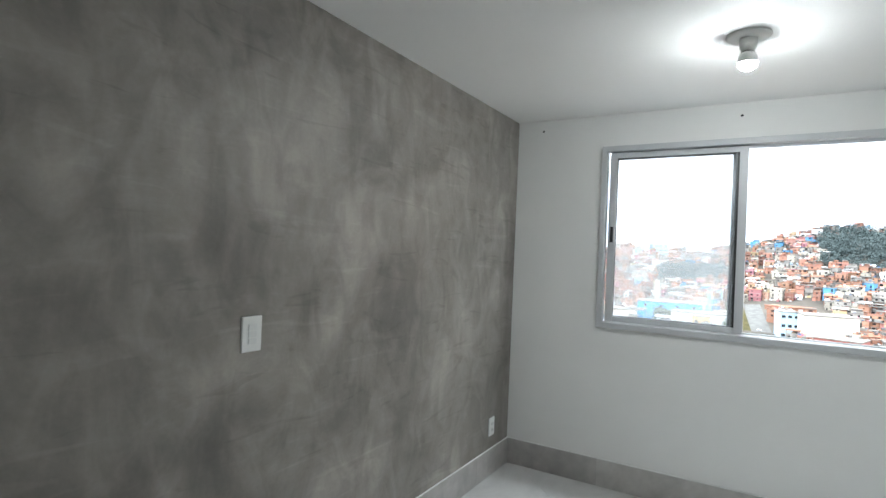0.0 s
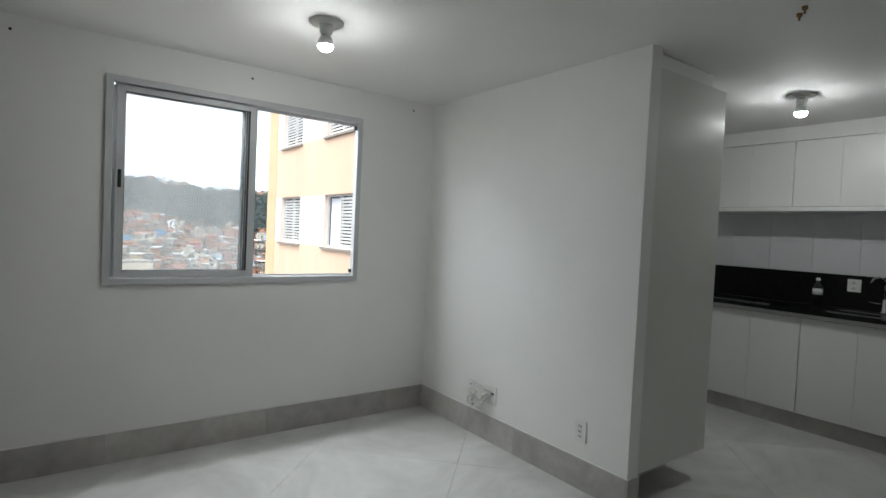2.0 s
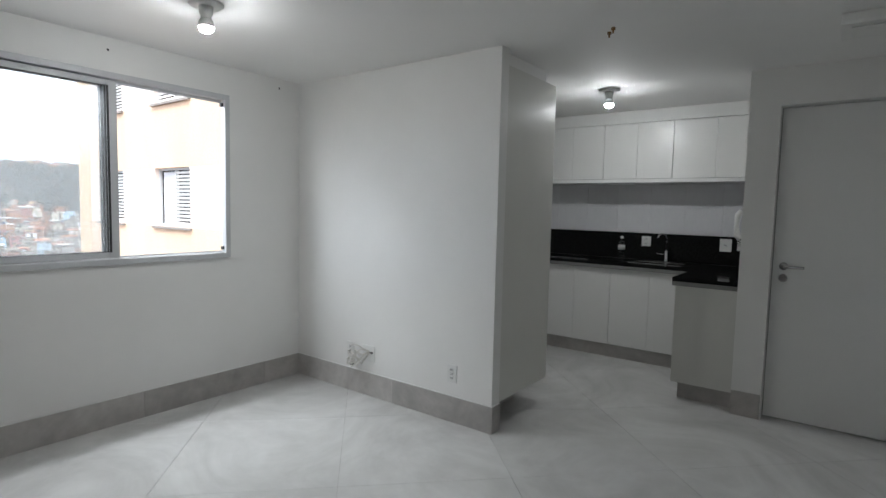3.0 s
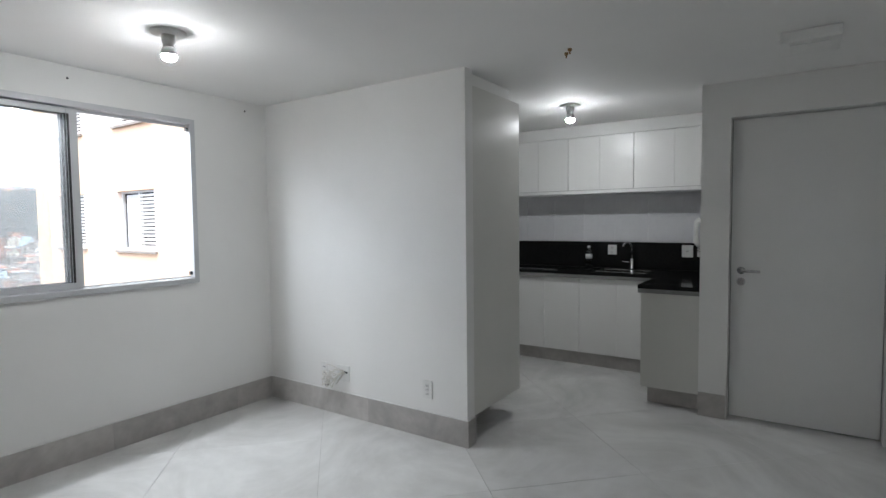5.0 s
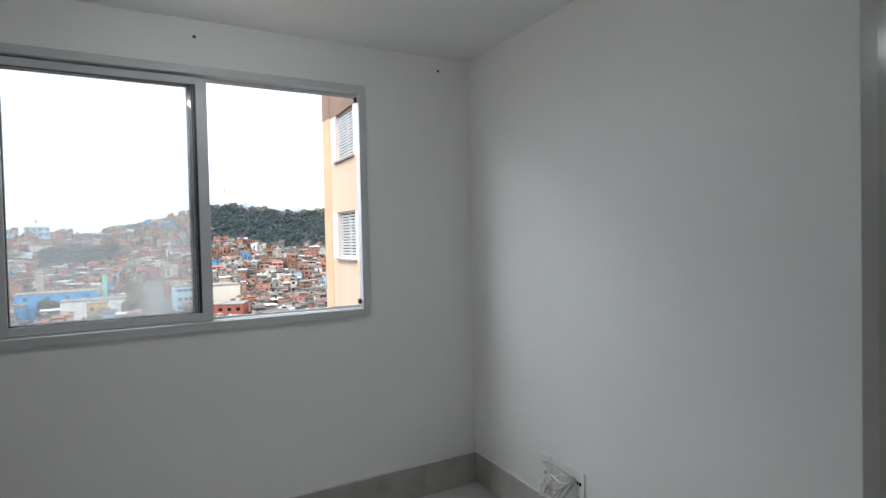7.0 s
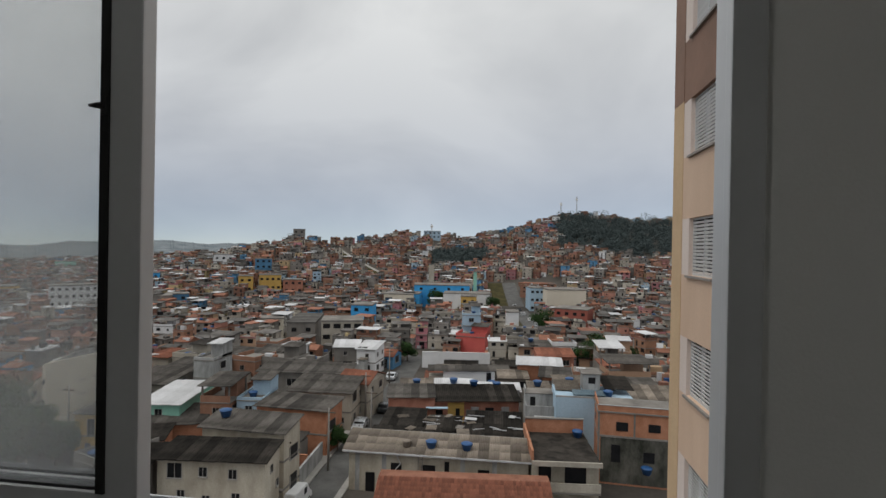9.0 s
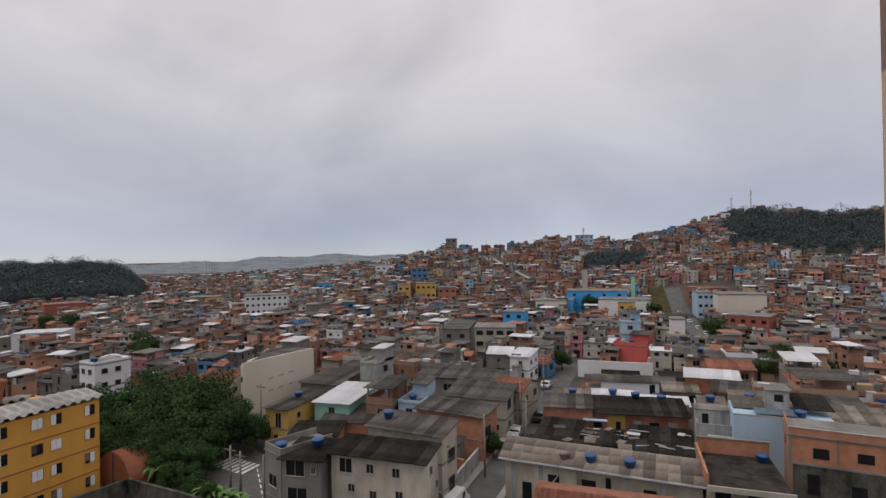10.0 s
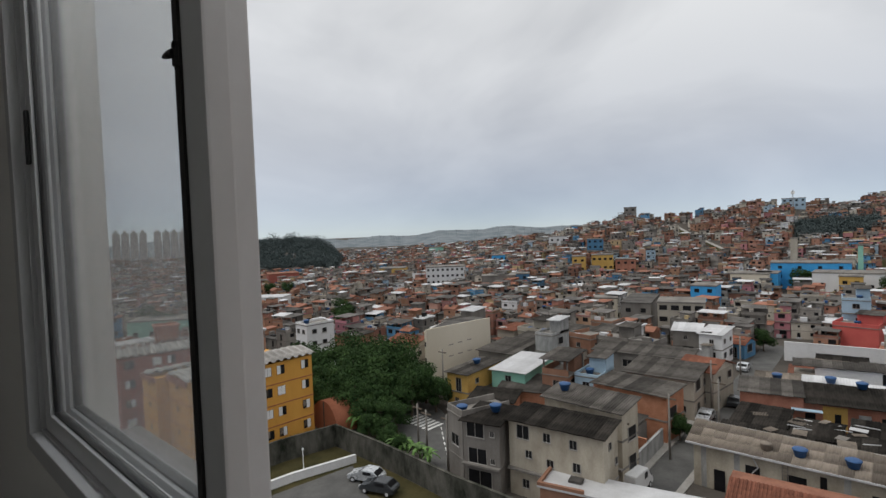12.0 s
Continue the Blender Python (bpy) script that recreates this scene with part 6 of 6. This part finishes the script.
def tree_meshes(seed, h, r, per=330, size=0.24):
    rng = random.Random(seed)
    bm = bmesh.new()
    tube(bm, [(0, 0, -0.4), (0.1, 0.05, h * 0.25), (0.0, 0.15, h * 0.5), (0.1, 0.1, h * 0.75)], [0.26, 0.2, 0.14, 0.06], 8)
    centres = []
    for k in range(11):
        a, e = k * 2.4 + rng.uniform(-0.4, 0.4), rng.uniform(0.35, 0.95)
        q = Vector((math.cos(a) * r * rng.uniform(0.35, 0.8), math.sin(a) * r * rng.uniform(0.35, 0.8), h * e))
        tube(bm, [(0.02, 0.1, h * min(e - 0.12, 0.6)), (q.x * 0.5, q.y * 0.5, q.z - 0.5), tuple(q)], [0.09, 0.06, 0.02], 6)
        centres.append((*q, r * rng.uniform(0.32, 0.52)))
    centres.append((0, 0, h * 0.9, r * 0.5))
    vs, fs = leaf_cloud(rng, centres, per, size)
    me = bpy.data.meshes.new("crown")
    me.from_pydata(vs, [], fs)
    me.materials.append(LEAF)
    return mesh_of(bm, "trunk", BARK), me


TREES = [tree_meshes(21, 8.5, 3.8), tree_meshes(22, 7.0, 3.4), tree_meshes(23, 9.5, 4.2)]


def tree(x, y, k, turn, s=1.0, z=None, label="leafy dark green tree with a broad crown", group="trees of the small park"):
    t = thing("tree", x, y, ground_z(x, y) if z is None else z, turn, label, "tree", group)
    for nm, me in zip(("trunk", "crown"), TREES[k]):
        ob = new(nm, me)
        ob.parent = t
    t.scale = (s, s, s)
    return t


rt = random.Random(8)
for x, y, s in ((-64.5, 50, 0.9), (-60, 51.5, 1.0), (-56.5, 55.0, 0.85), (-67.5, 54, 1.0), (-63, 57.5, 1.1), (-71, 58, 1.05), (-66.5, 62.5, 1.0), (-59, 60.5, 0.9), (-74, 64, 0.95), (-69, 49.5, 0.8), (-61, 47.8, 0.7), (-72.5, 52, 0.9), (-55.0, 58.5, 0.75), (-77, 58, 1.0), (-66, 58.5, 1.05), (-70, 46.5, 0.8), (-65, 46.5, 0.75), (-75.5, 48, 0.9), (-79, 53, 0.9)):
    tree(x + 3.0, y - 3.0, rt.randrange(3), rt.uniform(0, 360), s * 0.95)
for x, y, s in ((-31.9, 222, 0.95), (-7.3, 212, 0.8), (9.6, 166.8, 0.8), (12.5, 162, 0.7), (-29, 224, 0.8), (-118, 88, 0.9), (-112, 84, 0.7), (-20.8, 66.0, 0.45), (-22.4, 66.5, 0.4), (17, 118, 0.7), (21, 121, 0.8), (26, 119, 0.75), (-201, 114, 0.9), (-196, 118, 0.8), (-23, 121, 0.6), (-150, 54, 0.8), (-158, 52, 0.9), (-145, 60, 0.7)):
    tree(x, y, rt.randrange(3), rt.uniform(0, 360), s, group="scattered street trees")


for x, y, s in ((-51.6, 42.4, 0.4), (-49.8, 43.6, 0.42), (-48.0, 42.2, 0.36), (-46.6, 42.0, 0.3), (-44.6, 41.6, 0.3), (-52.6, 45.4, 0.5), (-54.6, 44.0, 0.5), (-50.8, 46.6, 0.45), (-53.4, 48.6, 0.6), (-56.5, 47.5, 0.65), (-57.0, 50.5, 0.7), (-55.6, 54.5, 0.65), (-59.5, 46.8, 0.6), (-62.0, 43.6, 0.55)):
    tree(x, y, rt.randrange(3), rt.uniform(0, 360), s, label="bushy young green tree behind the boundary wall", group="bushes behind the boundary wall")


def banana(x, y, turn, s):
    t = thing("banana_plant", x, y, G, turn, "bright green banana plant with long drooping leaves", "plant", "banana plants")
    rng = random.Random(int(x * 10))
    bm = bmesh.new()
    tube(bm, [(0, 0, -0.3), (0, 0, 1.6)], [0.16, 0.1], 8)
    part("stem", bm, LEAFL, t)
    for k in range(15):
        a = k * 2.4 + rng.uniform(-0.3, 0.3)
        bm = bmesh.new()
        L, prev, up = rng.uniform(1.1, 2.0), None, rng.uniform(0.9, 2.4)
        for i in range(7):
            u = i / 6
            c = Vector((math.cos(a) * L * u, math.sin(a) * L * u, 1.5 + up * u - 1.7 * u * u))
            w = 0.2 * math.sin(math.pi * min(1, u * 0.93 + 0.05)) + 0.02
            sd = Vector((-math.sin(a), math.cos(a), 0)) * w
            cur = (bm.verts.new(c - sd + Vector((0, 0, 0.08))), bm.verts.new(c), bm.verts.new(c + sd + Vector((0, 0, 0.08))))
            if prev:
                bm.faces.new((prev[0], prev[1], cur[1], cur[0]))
                bm.faces.new((prev[1], prev[2], cur[2], cur[1]))
            prev = cur
        part("leaf", bm, LEAFL, t)
    t.scale = (s, s, s)


for x, y, s in ((-55.0, 43.4, 1.25), (-53.6, 43.8, 1.05), (-45.8, 42.0, 0.95), (-44.4, 41.7, 1.0), (-43.0, 42.1, 0.95), (-41.6, 41.8, 1.0), (-40.4, 42.0, 0.8)):
    banana(x, y, x * 40, s)

# ---- landmark buildings in the valley ----


def block(name, x, y, turn, w, d, h, wallm, label, category="building", rows=0, cols=0, roofm=None, win=(1.2, 1.0), side_cols=0):
    b = thing(name, x, y, ground_z(x, y), turn, label, category)
    part("wall", boxes((0, w, 0, d, -3, h)), wallm, b)
    part("roof", boxes((-0.15, w + 0.15, -0.15, d + 0.15, h, h + 0.35)), roofm or CONC, b)
    for r in range(rows):
        z = (r + 0.4) * h / rows
        for c in range(cols):
            xx = (c + 0.5) * w / cols
            part("window", boxes((xx - win[0] / 2, xx + win[0] / 2, -0.05, 0.1, z, z + win[1])), OPEN, b)
        for c in range(side_cols):
            yy = (c + 0.5) * d / side_cols
            part("window", boxes((w - 0.1, w + 0.05, yy - win[0] / 2, yy + win[0] / 2, z, z + win[1])), OPEN, b)
    return b


block("school", -42, 226, 8, 24, 12, 10, SCHOOL, "bright blue school building", rows=3, cols=4)
block("school_hall", -52, 212, 4, 12, 10, 7, BEIGE, "pale rendered hall beside the school", rows=1, cols=2)
block("gym_hall", -45, 216, 4, 7, 10, 7, SCHOOL, "blue painted hall beside the school", rows=1, cols=2)
block("long_hall", -28, 217, 2, 19, 12, 7.5, WBLD, "long white hall with a flat roof", rows=1, cols=3)
block("orange_house", -19.5, 206, 3, 6, 6, 7.5, YELL, "orange-yellow house before the hall", rows=2, cols=2)
block("chimney_tower", -16.8, 232, 0, 1.4, 1.4, 16, MINT, "slim pale green water tower", "tower")
block("chimney_tower", -38, 240, 0, 2.2, 2.2, 17, PLAS, "slim pale water tower", "tower")
block("blue_house", -48, 156, 6, 6.5, 8, 8.5, SCHOOL, "bright blue three-storey house", "house", rows=3, cols=2)
block("office_building", -45.2, 124, 16, 10, 9, 8, PLAS, "pale office building with large windows", rows=3, cols=4, win=(1.7, 1.1))
block("dark_roofed_hall", -55, 126, 14, 7, 18, 7, CONC, "hall with a broad grey roof", rows=2, cols=2, roofm=FIBRES)
block("grey_hall", 14.4, 219, 10, 16, 12, 10, BEIGE, "tall grey hall without any windows", "warehouse")
block("red_hall", 15, 184, -20, 11, 9, 6.5, REDB, "dark red two-storey shop building", rows=2, cols=4)
block("blue_block", 7.8, 226, 10, 6, 10, 10, SKYB, "light blue apartment house", rows=3, cols=3)
block("orange_shed", 8.0, 264, 30, 16, 10, 3, BRICK, "wide shed with an orange tile roof", "shed", roofm=CLAY)
block("white_box", -0.8, 155.5, 4, 3.6, 5, 8, WBLD, "narrow white building without windows")
block("white_clinic", -153, 157, 45, 16, 9, 10, WBLD, "long white building with rows of windows", rows=4, cols=8, win=(0.9, 0.9))
block("yellow_hall", -214, 183, 36, 14, 10, 6, YELL, "long hall painted warm yellow", rows=1, cols=3)
block("red_shed", -242, 135, 65, 15, 12, 7, REDB, "large shed with dark red walls", "shed", roofm=CLAY)
block("white_shed", -175, 89, 40, 13, 9, 5, WBLD, "white shed with a pale roof", "shed", roofm=TIN)
block("green_hall", -150, 44, 50, 16, 9, 6, MINT, "long hall painted mint green", "warehouse", rows=1, cols=4)
block("blue_roof_house", -165, 300, 30, 9, 8, 6, SCHOOL, "small bright blue house far up the slope", "house")
block("slope_house", -157, 261, 30, 9.7, 7, 8, WBLD, "white house standing out on the slope", "house", rows=2, cols=3)
block("slope_house", -169, 223, 36, 7.0, 6, 7, SCHOOL, "bright cyan blue house on the slope", "house", rows=2, cols=2)
block("slope_house", -118, 216, 28, 6.0, 6, 7.5, YELL, "yellow painted house on the slope", "house", rows=2, cols=2)
block("slope_house", -112, 223, 26, 9.5, 7, 7.5, YELL, "long yellow painted house on the slope", "house", rows=2, cols=4)
block("slope_house", -121, 172, 34, 7.4, 7, 6.0, BLUEP, "blue painted house at the foot of the slope", "house", rows=2, cols=2)
block("slope_house", -128, 250, 27, 8.0, 6, 5.5, BLUEP, "dark blue house high on the slope", "house", rows=2, cols=3)
block("slope_hall", -126, 160, 36, 13.0, 7, 6.5, CONC, "long grey hall at the foot of the slope", rows=1, cols=5)
block("slope_house", -280, 290, 42, 11.0, 8, 8, MINT, "pale teal house far along the valley", "house", rows=1, cols=3)
block("slope_house", -103, 228, 24, 8.7, 7, 6.5, SALMON, "salmon pink house on the slope", "house", rows=2, cols=3)
block("slope_house", -67, 136, 24, 6.0, 6, 6.2, BEIGE, "cream house on the valley floor", "house", rows=2, cols=2)
block("hilltop_tower", -138, 318, 20, 7, 7, 10, CONC, "tall brick building on the hilltop", rows=3, cols=2)
block("hilltop_blue_house", -64, 372, 10, 12, 8, 5.5, SKYB, "light blue house on the hilltop", "house", rows=2, cols=4)
for x, y, hh in ((35, 418, 11), (47, 420, 15), (-58, 370, 12)):
    m = thing("radio_mast", x, y, ground_z(x, y), 0, "thin steel radio mast on the hilltop", "mast", "radio masts")
    bm = bmesh.new()
    for dx, dy in ((-0.5, -0.4), (0.5, -0.4), (0, 0.5)):
        tube(bm, [(dx, dy, -1), (dx * 0.4, dy * 0.4, hh)], 0.09, 5)
    part("lattice", bm, SILLS, m)
    part("antenna", boxes((-0.9, 0.9, -0.2, 0.2, hh * 0.8, hh * 0.8 + 1.6)), PLAST, m)
for k in range(8):
    az = 74.2 - k * 0.72 - (0.5 if k > 3 else 0)
    r = 900
    tw = thing("apartment_tower", -r * math.sin(radians(az)), r * math.cos(radians(az)), G, az, "distant beige apartment tower", "building", "distant apartment towers")
    part("wall", boxes((-5, -0.7, 0, 12, -5, 39), (0.7, 5, 0, 12, -5, 39), (-0.7, 0.7, 1.2, 12, -5, 39)), TOWERM, tw)
    part("roof_tank", boxes((-2, 2, 3, 8, 39, 43)), TOWERM, tw)

# ---- the hillside of small houses ----
KEEP = []


def blocked(x, y):
    for x0, x1, y0, y1 in KEEP:
        if x0 < x < x1 and y0 < y < y1:
            return True
    return False


KEEP += [(x - 2, x + w + 1, y - 4, y + 7) for x, y, w in ((-157, 261, 9), (-169, 223, 6), (-118, 216, 6), (-112, 223, 9), (-121, 172, 7), (-128, 250, 9), (-126, 160, 12), (-103, 228, 8), (-67, 136, 6))]
KEEP += [(-80, 20, 20, 88), (-15, 3, 88, 112), (-15, -3, 120, 130), (-14, 0, 196, 215), (-41, -29, 98, 116), (-21, 3, 112, 120), (-13, -1, 130, 152), (1, 18, 96, 116), (-100, -80, 18, 66), (-56, -5, 202, 242), (-50, -38, 152, 166), (-60, -34, 120, 146), (12, 34, 215, 234), (12, 30, 172, 192), (6, 16, 222, 238), (-2, 26, 258, 286), (-3, 5, 152, 162), (-162, -138, 150, 178), (-222, -196, 178, 202), (-258, -230, 128, 156), (-186, -160, 84, 106), (-168, -138, 40, 62), (-170, -152, 296, 312), (-145, -128, 312, 328), (-68, -46, 366, 384), (-205, -190, 108, 122)]
MATS = [BRICK, CONC, PLAS, BLUEP, MIXP, FIBRES, CLAY, TIN, OPEN, TANKB, WBLD, SKYB]
near_n = 0
far_v, far_f, far_i = [], [], []


def far_box(m, b, mi, top=0.0, skip_bottom=True):
    x0, x1, y0, y1, z0, z1 = b
    n = len(far_v)
    for p in ((x0, y0, z0), (x1, y0, z0), (x1, y1, z0), (x0, y1, z0), (x0, y0, z1), (x1, y0, z1), (x1, y1, z1 + top), (x0, y1, z1 + top)):
        far_v.append((m @ Vector(p))[:])
    for f in ((4, 5, 6, 7), (0, 1, 5, 4), (1, 2, 6, 5), (2, 3, 7, 6), (3, 0, 4, 7)):
        far_f.append(tuple(n + k for k in f))
        far_i.append(mi)


def on_avenue(x, y):
    if 270 < y < 322 and -9.5 < x - (-66 - (y - 276) * 1.075) < 4.5:
        return True
    if 145 < y < 280:
        c = 12 - (y - 148) * 0.11
        return -12.5 < x - c < 5
    return False


def wooded(x, y):
    r, az = math.hypot(x, y), math.degrees(math.atan2(-x, y))
    if -20 < az < -4.5 and 0.8 + 0.004 * (az + 4) < r / crest(az)[1] < 0.975:
        return True
    if 3 < az < 8.5 and 0.8 < r / crest(az)[1] < 0.87:
        return True
    return 53.5 < az < 66 and 330 < r < 470


hill = random.Random(77)
LABELS = {0: "small bare brick house on the valley floor", 1: "small grey rendered house on the valley floor", 2: "small pale plastered house on the valley floor", 3: "small blue painted house on the valley floor", 4: "small colour-washed house on the valley floor", 10: "small white painted house on the valley floor", 11: "small light blue house on the valley floor"}
yb = 30.0
row = 0
while yb < 660:
    pitch = hill.uniform(5.9, 6.9) + (2.4 if row % 3 == 0 else 0.1) if yb < 112 else hill.uniform(3.9, 4.7) + (1.4 if row % 3 == 0 else 0.0)
    x = -640.0
    while x < 170:
        w = hill.uniform(4.2, 8.2)
        sc = 0.9 if math.hypot(x, yb) < 118 else 0.66
        w *= sc
        r, az = math.hypot(x, yb), math.degrees(math.atan2(-x, yb))
        step = w + hill.uniform(0.05, 0.7) + (4.0 if int((x + w + 700 + yb * 0.13) / 53) != int((x + 700 + yb * 0.13) / 53) else 0)
        e, rs = crest(az)
        ok = -26 < az < 80 and r > 84 and r < rs + 8 and not blocked(x + w / 2, yb + 3) and not on_avenue(x + w / 2, yb) and not wooded(x, yb) and not (-26 < x + w / 2 < -15 and yb < 132)
        if ok and hill.random() < 0.95:
            d = hill.uniform(4.8, 6.6)
            st = hill.choice((1, 2, 2, 2, 3, 3)) if r > 118 else hill.choice((1, 2, 2))
            if r > rs - 14:
                st = hill.choice((1, 1, 2))
            wm = hill.choices((0, 1, 2, 3, 4, 10, 11), (0.37, 0.22, 0.19, 0.035, 0.12, 0.045, 0.02))[0]
            rf = hill.choices(("flat", "sheet", "cover", "gable"), (0.46, 0.24, 0.23, 0.07))[0]
            rm = 6 if rf == "gable" and hill.random() < 0.75 else hill.choices((5, 7, 6), (0.7, 0.17, 0.13))[0]
            yj, tn = yb + hill.uniform(-1.2, 1.2), 30 * noise.noise((x * 0.012, yb * 0.012, 3.0)) * (1 if r > 130 else 0.3) + (hill.uniform(-18, 18) if r > 130 else hill.uniform(-7, 7))
            z = min(ground_z(x, yj), ground_z(x + w, yj))
            if r < 118 and near_n < 70 and az > -14:
                near_n += 1
                house(x, yj, w, d, st, rf, MATS[wm], MATS[rm], LABELS[wm], tn, z=z, seed=near_n, clutter=2)
            else:
                w0 = w / sc
                p = house_plan(hill, w0, d, st, rf)
                m = pose(x, yj, z, 0, 0, tn) @ Matrix.Scale(sc, 4)
                for _ in range(5):
                    cx, cy, s1, s2 = hill.uniform(-0.6, w0 - 1), hill.uniform(-1.8, d * 0.6), hill.uniform(0.5, 2.4), hill.uniform(0.4, 1.8)
                    cz = st * 2.75 if cy > 0.2 else 0
                    far_box(m, (cx, cx + s1, cy, cy + s2, cz - 1.5 if cz == 0 else cz, cz + hill.uniform(0.5, 1.9)), hill.choice((0, 1, 1, 2, 5, 5, 7, 4, 8)))
                for b in p["wall"]:
                    far_box(m, b, wm)
                for b in p["slab"]:
                    far_box(m, b, 1)
                for b in p["roof"]:
                    if b[6] >= 0:
                        far_box(m, b[:6], rm, b[6])
                    else:
                        my = (b[2] + b[3]) / 2
                        far_box(m, (b[0], b[1], b[2], my, b[4], b[5]), rm, -b[6])
                        far_box(m, (b[0], b[1], my, b[3], b[4] + 0.02, b[5] - b[6]), rm, b[6])
                for wi in p["window"]:
                    far_box(m, win_box(w0, d, *wi), 8)
                for tx, ty, tz in p["tank"]:
                    far_box(m, (tx - 0.55, tx + 0.55, ty - 0.55, ty + 0.55, tz, tz + 0.8), 9)
        x += step
    yb += pitch
    row += 1
hillside = poly_mesh("hillside_houses", far_v, far_f, MATS, far_i)
tagged(hillside, "dense hillside of small brick and rendered houses", "houses", kind="stuff")

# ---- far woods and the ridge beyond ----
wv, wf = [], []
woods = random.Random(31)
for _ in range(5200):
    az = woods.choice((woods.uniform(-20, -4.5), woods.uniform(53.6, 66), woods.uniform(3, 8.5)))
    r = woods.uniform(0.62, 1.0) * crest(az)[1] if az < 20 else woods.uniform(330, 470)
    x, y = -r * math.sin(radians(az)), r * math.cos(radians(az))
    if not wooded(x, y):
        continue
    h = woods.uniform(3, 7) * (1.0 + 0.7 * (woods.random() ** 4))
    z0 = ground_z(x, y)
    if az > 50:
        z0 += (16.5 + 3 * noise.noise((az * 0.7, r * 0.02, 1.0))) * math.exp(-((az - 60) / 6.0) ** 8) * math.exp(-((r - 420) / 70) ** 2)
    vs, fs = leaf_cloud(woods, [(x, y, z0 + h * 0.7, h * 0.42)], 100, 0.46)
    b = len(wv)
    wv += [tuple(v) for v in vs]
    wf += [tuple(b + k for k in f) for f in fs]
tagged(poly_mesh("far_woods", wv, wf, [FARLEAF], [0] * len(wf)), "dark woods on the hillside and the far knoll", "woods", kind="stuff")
# ridge mesh, its haze only in the RIDGE colour
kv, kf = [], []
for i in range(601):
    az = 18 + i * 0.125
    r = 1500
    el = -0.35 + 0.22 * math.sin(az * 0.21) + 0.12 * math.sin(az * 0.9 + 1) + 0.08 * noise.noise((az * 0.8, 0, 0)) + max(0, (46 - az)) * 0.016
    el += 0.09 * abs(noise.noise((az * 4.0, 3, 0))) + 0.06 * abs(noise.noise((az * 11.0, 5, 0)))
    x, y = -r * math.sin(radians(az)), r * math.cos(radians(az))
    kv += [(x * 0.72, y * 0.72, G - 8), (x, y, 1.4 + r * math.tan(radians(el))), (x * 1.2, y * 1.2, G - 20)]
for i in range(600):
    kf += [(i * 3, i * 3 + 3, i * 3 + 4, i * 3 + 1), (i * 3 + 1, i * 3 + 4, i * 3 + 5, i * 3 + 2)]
tagged(poly_mesh("backdrop", kv, kf, [RIDGE], [0] * len(kf)), "wooded ridge on the horizon, haze put into its pale colour", "ridge", kind="structure")

# ---- floor tiles, laid at 45 degrees ----
S = 0.9
for i in range(-7, 9):
    for j in range(-9, 9):
        u0, v0 = 7.19 / math.sqrt(2) + (i - 4) * S, 0.1 / math.sqrt(2) + j * S
        uv = ((u0 + 0.001, v0 + 0.001), (u0 + S - 0.001, v0 + 0.001), (u0 + S - 0.001, v0 + S - 0.001), (u0 + 0.001, v0 + S - 0.001))
        poly = clip_rect([((u + v) / math.sqrt(2), (v - u) / math.sqrt(2)) for u, v in uv], FX0, FX1, FY0, FY1)
        if len(poly) >= 3:
            area = abs(sum(p[0] * q[1] - p[1] * q[0] for p, q in zip(poly, poly[1:] + poly[:1]))) / 2
            if area > 0.002:
                part("floor_tile", slab(poly, -0.006, 0.0), TILE, floor)
